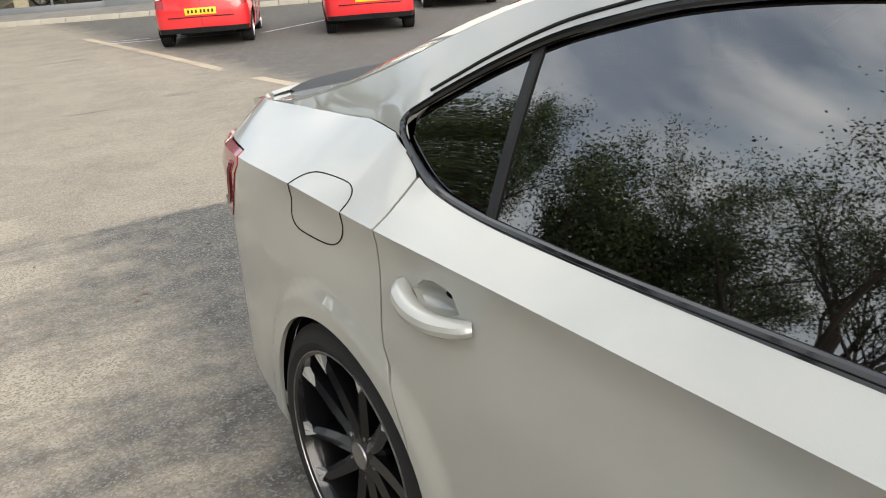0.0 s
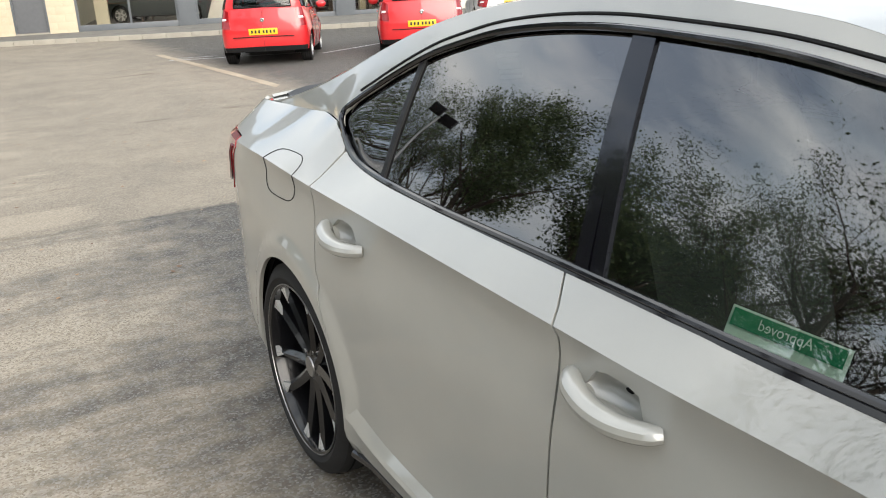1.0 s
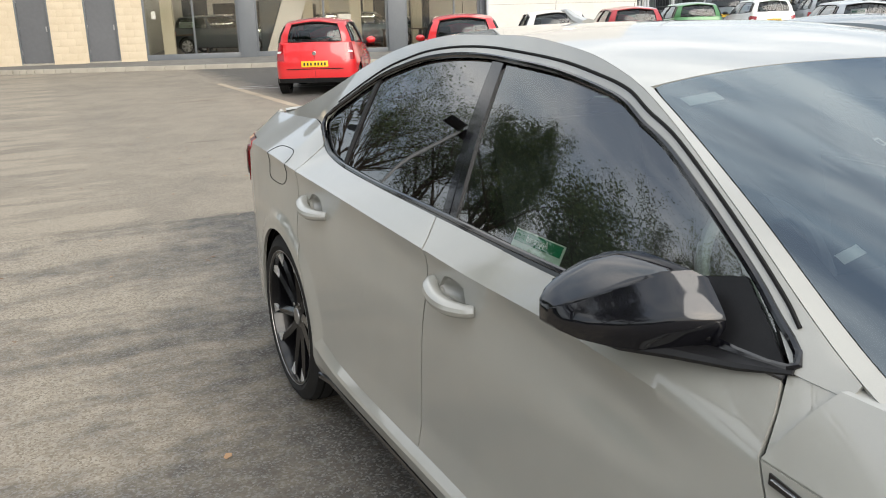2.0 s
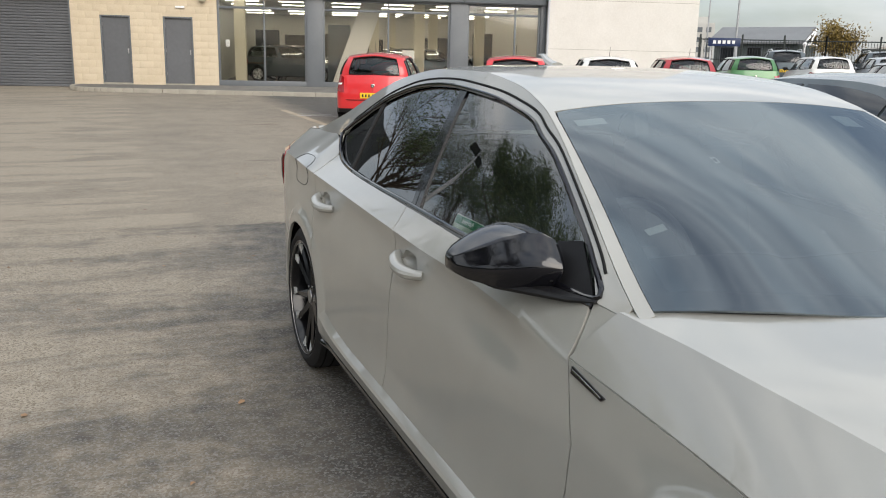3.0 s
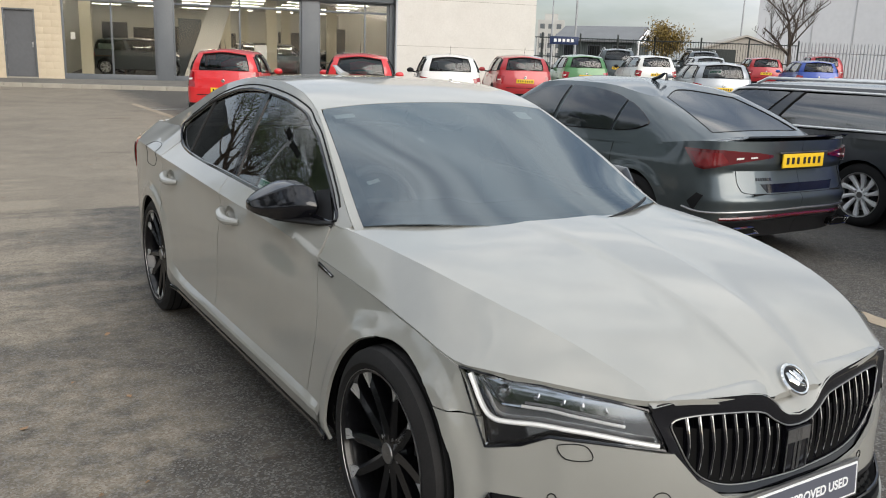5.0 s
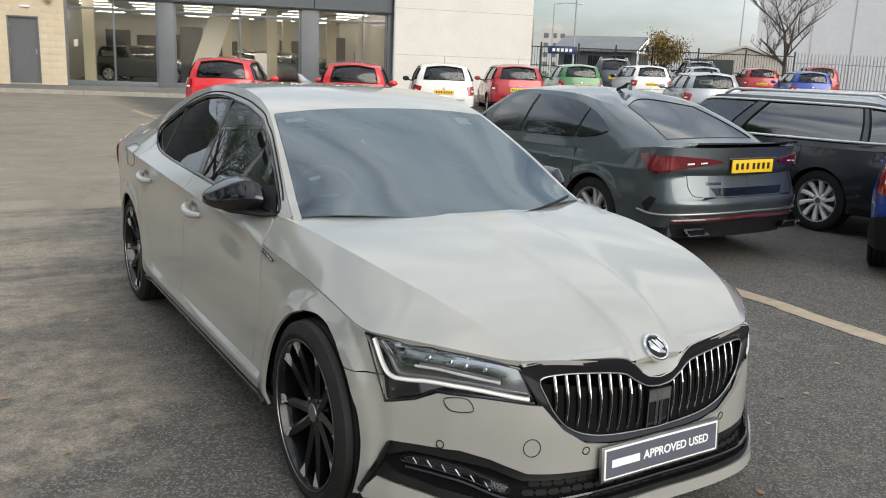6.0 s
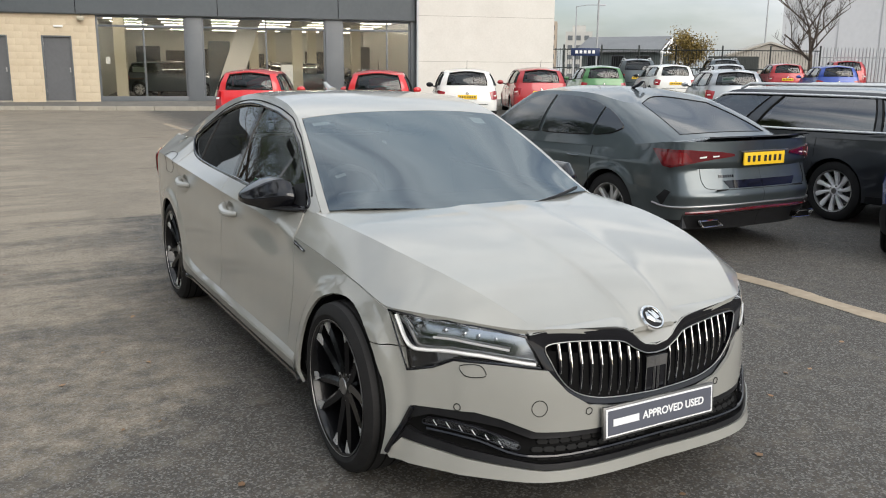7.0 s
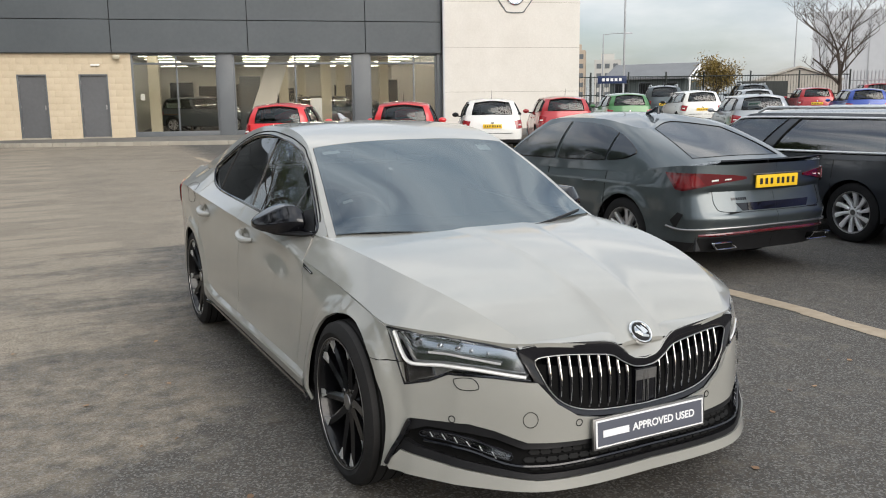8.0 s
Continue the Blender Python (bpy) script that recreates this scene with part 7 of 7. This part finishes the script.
def upright(name, x, y, z0, z1, w_, d_, mat, ang=0.0, bevel=.0):
    b = bmesh.new()
    box(b, -w_ / 2, -d_ / 2, z0, w_ / 2, d_ / 2, z1, Matrix.Translation((x, y, 0)) @ Euler((0, 0, ang)).to_matrix().to_4x4(), bevel)
    return b


fence = empty("palisade_fence", "pale galvanised palisade fence round the lot", "fence")
FL = [(36.0, 24.2, 0), (37.4, 22.6, 0), (41.5, 14.0, 0)]
pale = None
for A, C in zip(FL, FL[1:]):
    ang = math.atan2(C[1] - A[1], C[0] - A[0])
    for p in run(A, C, .155):
        if pale is None:
            b = grid([[(-.036, 0, z_), (-.012, -.02, z_), (.012, -.02, z_), (.036, 0, z_)] for z_ in (.05, 2.15)] + [[(-.036, 0, 2.15), (-.004, -.02, 2.26), (.004, -.02, 2.26), (.036, 0, 2.15)]])
            pale = finish(b, "pale", M["galvanised"])
        o = new("pale", pale)
        o.parent, o.matrix_basis = fence, Matrix.Translation((p.x, p.y, rise(p.x, p.y))) @ Euler((0, 0, ang)).to_matrix().to_4x4()
    for h in (.55, 1.75):
        b = tube(bmesh.new(), [(A[0], A[1], rise(A[0], A[1]) + h), (C[0], C[1], rise(C[0], C[1]) + h)], .028, 4)
        part("rail", b, M["galvanised"], fence, smooth=False)
dark = empty("mesh_fence", "dark green steel bar fence beside the tower", "fence")
DL = [(24.0, 33.0, 0), (31.4, 29.6, 0), (36.0, 24.2, 0)]
bar = finish(tube(bmesh.new(), [(0, 0, .05), (0, 0, 2.1)], .011, 5), "bar", M["dark_steel"])
for A, C in zip(DL, DL[1:]):
    for p in run(A, C, .13):
        o = new("bar", bar)
        o.parent, o.matrix_basis = dark, Matrix.Translation((p.x, p.y, rise(p.x, p.y)))
    for h in (.2, 1.1, 2.05):
        part("rail", tube(bmesh.new(), [(A[0], A[1], rise(*A[:2]) + h), (C[0], C[1], rise(*C[:2]) + h)], .025, 4), M["dark_steel"], dark, smooth=False)
    for p in run(A, C, 2.0):
        part("post", tube(bmesh.new(), [(p.x, p.y, .5), (p.x, p.y, rise(p.x, p.y) + 2.3)], .045, 6), M["dark_steel"], dark)
# navy sign board
sg = empty("sign_board", "navy sign board with one white bar", "sign", "", Matrix.Translation((26.6, 31.3, rise(26.6, 31.3))) @ Euler((0, 0, radians(-36))).to_matrix().to_4x4())
b = bmesh.new(); box(b, -.75, -.03, 1.72, .75, .03, 2.12, None, .01); part("board", b, M["sign_blue"], sg)
for i in range(5):
    b = bmesh.new(); box(b, -.52 + i * .22, -.036, 1.84, -.38 + i * .22, -.031, 2.0)
    part("sign_bar", b, M["white_ink"], sg, smooth=False)
for sx in (-.6, .6):
    part("post", tube(bmesh.new(), [(sx, .05, 0), (sx, .05, 2.1)], .04, 6), M["wall_grey"], sg)


def lamp_post(x, y, h, arm, label, heads=1, r=.07):
    z = rise(x, y)
    lp_ = empty("street_lamp", label, "street lamp", "lamp posts", Matrix.Translation((x, y, z)))
    part("column", tube(bmesh.new(), [(0, 0, 0), (0, 0, h * .5), (0, 0, h)], [r, r * .8, r * .5], 10), M["galvanised"], lp_)
    if arm:
        for k_ in range(heads):
            sx = 1 if k_ == 0 else -1
            part("arm", tube(bmesh.new(), [(0, 0, h - .05), (sx * arm * .5 * .8, -sx * arm * .3, h + .06), (sx * arm * .8, -sx * arm * .6, h + .05)], .03, 6), M["galvanised"], lp_)
            b_ = bmesh.new(); box(b_, -.28, -.11, -.05, .28, .11, .05, Matrix.Translation((sx * (arm * .8 + .2), -sx * (arm * .6 + .15), h + .04)) @ Euler((0, 0, radians(-37))).to_matrix().to_4x4(), .03)
            part("lantern", b_, M["wall_grey"], lp_)
    return lp_


lamp_post(28.6, 32.8, 12.5, 0, "tall thin grey pole behind the fence", 1, .06)
lamp_post(36.7, 45.0, 5.3, 1.5, "grey street lamp with a short arm")
lamp_post(46.5, 36.5, 6.2, 1.2, "grey street lamp behind the fence")
lamp_post(45.0, 33.0, 9.5, 0, "tall grey pole behind the fence")
lamp_post(48.0, 33.5, 9.0, 1.0, "tall grey street lamp behind the fence")
lamp_post(43.5, 19.5, 9.5, 0, "tall grey pole by the warehouse", 1, .05)


def house(name, label, m, w_, d_, h, ridge, wall_m, roof_m, windows=0, over=.3):
    hs = empty(name, label, "building", "", m)
    b = bmesh.new(); box(b, -w_ / 2, -d_ / 2, -1, w_ / 2, d_ / 2, h)
    for sx in (-1, 1):
        f = [b.verts.new((sx * w_ / 2, -d_ / 2, h)), b.verts.new((sx * w_ / 2, d_ / 2, h)), b.verts.new((sx * w_ / 2, 0, h + ridge))]
        b.faces.new(f)
    part("wall", b, wall_m, hs, smooth=False)
    for sy in (-1, 1):
        b = grid([[(-w_ / 2 - over, sy * (d_ / 2 + over), h - over * ridge / (d_ / 2)), (w_ / 2 + over, sy * (d_ / 2 + over), h - over * ridge / (d_ / 2))], [(-w_ / 2 - over, 0, h + ridge + .05), (w_ / 2 + over, 0, h + ridge + .05)]])
        ext = bmesh.ops.extrude_face_region(b, geom=b.faces[:])
        for v in [q for q in ext["geom"] if isinstance(q, bmesh.types.BMVert)]:
            v.co.z += .12
        bmesh.ops.recalc_face_normals(b, faces=b.faces)
        part("roof", b, roof_m, hs, smooth=False)
    for i in range(windows):
        x = -w_ / 2 + (i + .5) * w_ / windows
        b = bmesh.new(); box(b, x - .5, -d_ / 2 - .03, h * .35, x + .5, -d_ / 2 + .05, h * .85)
        wi = part("window", b, M["frame_grey"], hs, smooth=False)
        b = bmesh.new(); box(b, x - .43, -d_ / 2 - .04, h * .38, x + .43, -d_ / 2 - .032, h * .82)
        part("pane", b, M["black_gloss"], wi, smooth=False)
    return hs


hz = rise(39, 43)
hut = house("pavilion", "low grey-green pavilion with a pale roof and timber gable", Matrix.Translation((39.8, 42.8, hz)) @ Euler((0, 0, radians(-58))).to_matrix().to_4x4(), 5.2, 5.0, 2.15, .85, M["shed_wall"], M["slate"], 3, .4)
for pts_ in (((3.05, -2.9, 1.98), (3.05, 0, 3.0)), ((3.05, 2.9, 1.98), (3.05, 0, 3.0)), ((3.05, -2.6, 2.0), (3.05, 2.6, 2.0)), ((3.05, -1.3, 2.0), (3.05, 0, 2.85)), ((3.05, 1.3, 2.0), (3.05, 0, 2.85)), ((3.05, -2.6, 0), (3.05, -2.6, 2.0)), ((3.05, 2.6, 0), (3.05, 2.6, 2.0))):
    part("gable_timber", tube(bmesh.new(), pts_, .07, 4), M["white_ink"], hut, smooth=False)
house("shed", "pale tan metal shed behind the fence", Matrix.Translation((45.6, 36.0, rise(45, 36))) @ Euler((0, 0, radians(-130))).to_matrix().to_4x4(), 6.0, 5.0, 1.75, .75, M["shed_tan"], M["shed_tan"], 0, .15)
dw = tagged(part("dark_wall", upright("dark_wall", 36.7, 30.4, 0, rise(36, 30) + 1.75, 2.8, .2, M["dark_steel"], radians(-32)), M["dark_steel"]), "dark low boarded wall behind the cars", "wall", kind="structure")
wh = tagged(part("warehouse", upright("warehouse", 63.0, 32.8, -1, 7.6, 24, 14, M["wall_grey"], radians(-53)), M["wall_grey"]), "large light grey warehouse beyond the fence", "building")
for k_ in range(9):
    x = -11 + k_ * 2.7
    b = bmesh.new(); box(b, x - .03, -7.03, -1, x + .03, -7.0, 7.6, Matrix.Translation((63.0, 32.8, 0)) @ Euler((0, 0, radians(-53))).to_matrix().to_4x4())
    part("wall_seam", b, M["galvanised"], wh, smooth=False)
M["flat_tan"] = grained("tan_tower_block", (0.36, 0.29, 0.22), (0.46, 0.38, 0.30), 0.5, 0.9, 0.1, 0.01)
M["flat_pale"] = grained("pale_tower_block", (0.40, 0.39, 0.36), (0.50, 0.49, 0.46), 0.5, 0.9, 0.1, 0.01)
for x, y, w_, h, mat, lb in ((140, 175, 6.8, 12.0, "flat_pale", "distant pale block of flats"), (133.5, 179.5, 4.4, 14.5, "flat_tan", "distant tan block of flats")):
    tb = empty("block_of_flats", lb, "building", "", Matrix.Translation((x, y, 0)) @ Euler((0, 0, radians(-38))).to_matrix().to_4x4())
    b = bmesh.new(); box(b, -w_ / 2, -5, -2, w_ / 2, 5, h)
    box(b, -w_ / 4, -3, h, w_ / 4, 3, h + 1.6)
    part("wall", b, M[mat], tb, smooth=False)
    for i in range(int(w_ / 2.2)):
        for j in range(5):
            b = bmesh.new(); box(b, -w_ / 2 + .6 + i * 2.1, -5.06, h - 2.2 - j * 2.4, -w_ / 2 + 1.8 + i * 2.1, -4.95, h - 1.0 - j * 2.4)
            part("window", b, M["frame_grey"], tb, smooth=False)


# ---- trees ----
def leaf_material(name, dark_, light_, through=.25):
    m_ = material(name, light_, .6)
    info = m_.node_tree.nodes.new("ShaderNodeNewGeometry").outputs["Random Per Island"]
    join(m_, ramp(m_, info, (0.0, dark_), (1.0, light_)), shader(m_).inputs["Base Color"])
    shader(m_).inputs["Transmission Weight"].default_value = 0.0
    return m_


M["leaf_green"] = leaf_material("dark_green_leaves", (0.042, 0.066, 0.026), (0.115, 0.155, 0.058))
M["leaf_autumn"] = leaf_material("autumn_leaves", (0.11, 0.075, 0.018), (0.30, 0.21, 0.05))


def tree(name, label, x, y, h, spread, leaves, mat, seed, levels=4, leaf=.11, trunk=.16, keep=.62):
    rnd = random.Random(seed)
    z = rise(x, y)
    t_ = empty(name, label, "tree", "", Matrix.Translation((x, y, z - .05)))
    wood = bmesh.new()
    tips = []

    def grow(p, d, length, r, level):
        pts_, rr = [p], [r]
        n = 4
        for i in range(n):
            d = (d + Vector((rnd.uniform(-1, 1), rnd.uniform(-1, 1), rnd.uniform(-.3, .6))) * .16).normalized()
            p = p + d * (length / n)
            pts_.append(p)
            rr.append(r * (1 - .5 * (i + 1) / n))
            if level >= 2:
                tips.append((p, level))
        tube(wood, pts_, rr, 7 if level == 0 else (5 if level < 3 else 4))
        if level < levels:
            kids = rnd.randint(3, 5) if level else rnd.randint(5, 7)
            for k_ in range(kids):
                i = rnd.randint(2 if level == 0 else 1, n)
                a = rnd.uniform(0, 2 * math.pi)
                out = Vector((math.cos(a), math.sin(a), rnd.uniform(.25, .9))) * spread
                nd = (d * .55 + out.normalized() * .8).normalized()
                grow(pts_[i], nd, length * rnd.uniform(.5, .72), rr[i] * keep, level + 1)
    grow(Vector((0, 0, 0)), Vector((0, 0, 1)), h * .45, trunk, 0)
    part("trunk", wood, M["bark"], t_)
    if leaves:
        V, F = [], []
        for _ in range(leaves):
            p, lv = tips[rnd.randrange(len(tips))]
            c = p + Vector((rnd.gauss(0, 1), rnd.gauss(0, 1), rnd.gauss(0, .8))) * max(.27, leaf * 2.6)
            q = Euler((rnd.uniform(-1.2, 1.2), rnd.uniform(-1.2, 1.2), rnd.uniform(0, 6.3))).to_matrix()
            s_ = leaf * rnd.uniform(.6, 1.3)
            i = len(V)
            for a_, b_ in ((-.5, 0), (0, -.28), (.5, 0), (0, .28)):
                V.append(tuple(c + q @ Vector((a_ * s_ * 1.3, b_ * s_ * 1.3, .04 * s_ if b_ == 0 else 0))))
            F.append((i, i + 1, i + 2, i + 3))
        me = bpy.data.meshes.new("crown")
        me.from_pydata(V, [], F)
        me.materials.append(mat)
        cr = new("crown", me)
        cr.parent = t_
        tagged(cr, kind="stuff")
    return t_


tree("tree", "bare leafless tree in front of the fence", 33.0, 22.4, 7.2, .8, 0, None, 5, 5, trunk=.12, keep=.74)
tree("tree", "small tree with thinning autumn leaves", 37.2, 34.8, 3.3, .40, 5200, M["leaf_autumn"], 9, 4, leaf=.11, trunk=.09)
# the belt of trees along the other side of the lot
spots = [(-8.6, 25.5, 8.6, 3), (-12.0, 18.5, 9.4, 14), (-12.8, 12.5, 7.6, 21), (-14.5, 7.0, 9.8, 33), (-15.5, 1.5, 8.4, 41), (-16.0, -4.0, 9.6, 52), (-15.0, 29.5, 10.5, 61), (-19.5, 15.0, 11.0, 71), (-18.0, -10.0, 9.0, 81)]
for i, (x, y, h, sd) in enumerate(spots):
    tree("tree", "tall dark green leafy tree at the edge of the lot", x, y, h * 1.6, .9, 42000 if i % 3 else 15000, M["leaf_green"], sd, 5 if i % 3 == 0 else 4, leaf=.085, trunk=.24)
V, F = [], []
rnd = random.Random(4)
for _ in range(26000):
    t = rnd.random()
    x, y = -10.5 - 6.5 * math.sin(t * 3.0) + rnd.gauss(0, .8), 30 - 46 * t
    hgt = 2.5 + 1.0 * noise.noise(Vector((y * .35, 1.7, 0)))
    c = Vector((x, y, rnd.random() ** .7 * hgt))
    q = Euler((rnd.uniform(-1.2, 1.2), rnd.uniform(-1.2, 1.2), rnd.uniform(0, 6.3))).to_matrix()
    s_ = rnd.uniform(.14, .32)
    i = len(V)
    for a_, b_ in ((-.5, 0), (0, -.3), (.5, 0), (0, .3)):
        V.append(tuple(c + q @ Vector((a_ * s_ * 1.3, b_ * s_ * 1.3, 0))))
    F.append((i, i + 1, i + 2, i + 3))
me = bpy.data.meshes.new("hedge")
me.from_pydata(V, [], F)
me.materials.append(M["leaf_green"])
tagged(new("hedge", me), "dense dark green hedge under the trees", "hedge", kind="stuff")
fl = lamp_post(-7.2, 16.0, 7.0, 0, "tall lamp post with twin floodlights", 1, .09)
for sx in (-1, 1):
    b = bmesh.new(); box(b, -.26, -.12, -.18, .26, .12, .18, pose(sx * .34, 0, 7.1, 20, 0, 40), .02)
    part("floodlight_head", b, M["black_satin"], fl)

# fallen leaves and crumbs on the tarmac
M["dead_leaf"] = leaf_material("fallen_leaves", (0.10, 0.05, 0.02), (0.34, 0.20, 0.10))
rnd = random.Random(12)
V, F = [], []
for _ in range(420):
    x, y = rnd.uniform(-6, 2.5), rnd.uniform(-4.5, 14)
    s_ = rnd.uniform(.008, .022)
    a0 = rnd.uniform(0, 6.3)
    i = len(V)
    for k_ in range(5):
        a_ = a0 + k_ * 1.256
        V.append((x + s_ * math.cos(a_) * rnd.uniform(.5, 1), y + s_ * math.sin(a_) * rnd.uniform(.5, 1), rise(x, y) + .003 + rnd.uniform(0, .008)))
    F.append(tuple(range(i, i + 5)))
me = bpy.data.meshes.new("fallen_leaves")
me.from_pydata(V, [], F)
me.materials.append(M["dead_leaf"])
tagged(new("fallen_leaves", me), "scattered small dry leaves on the tarmac", "leaves", kind="stuff")
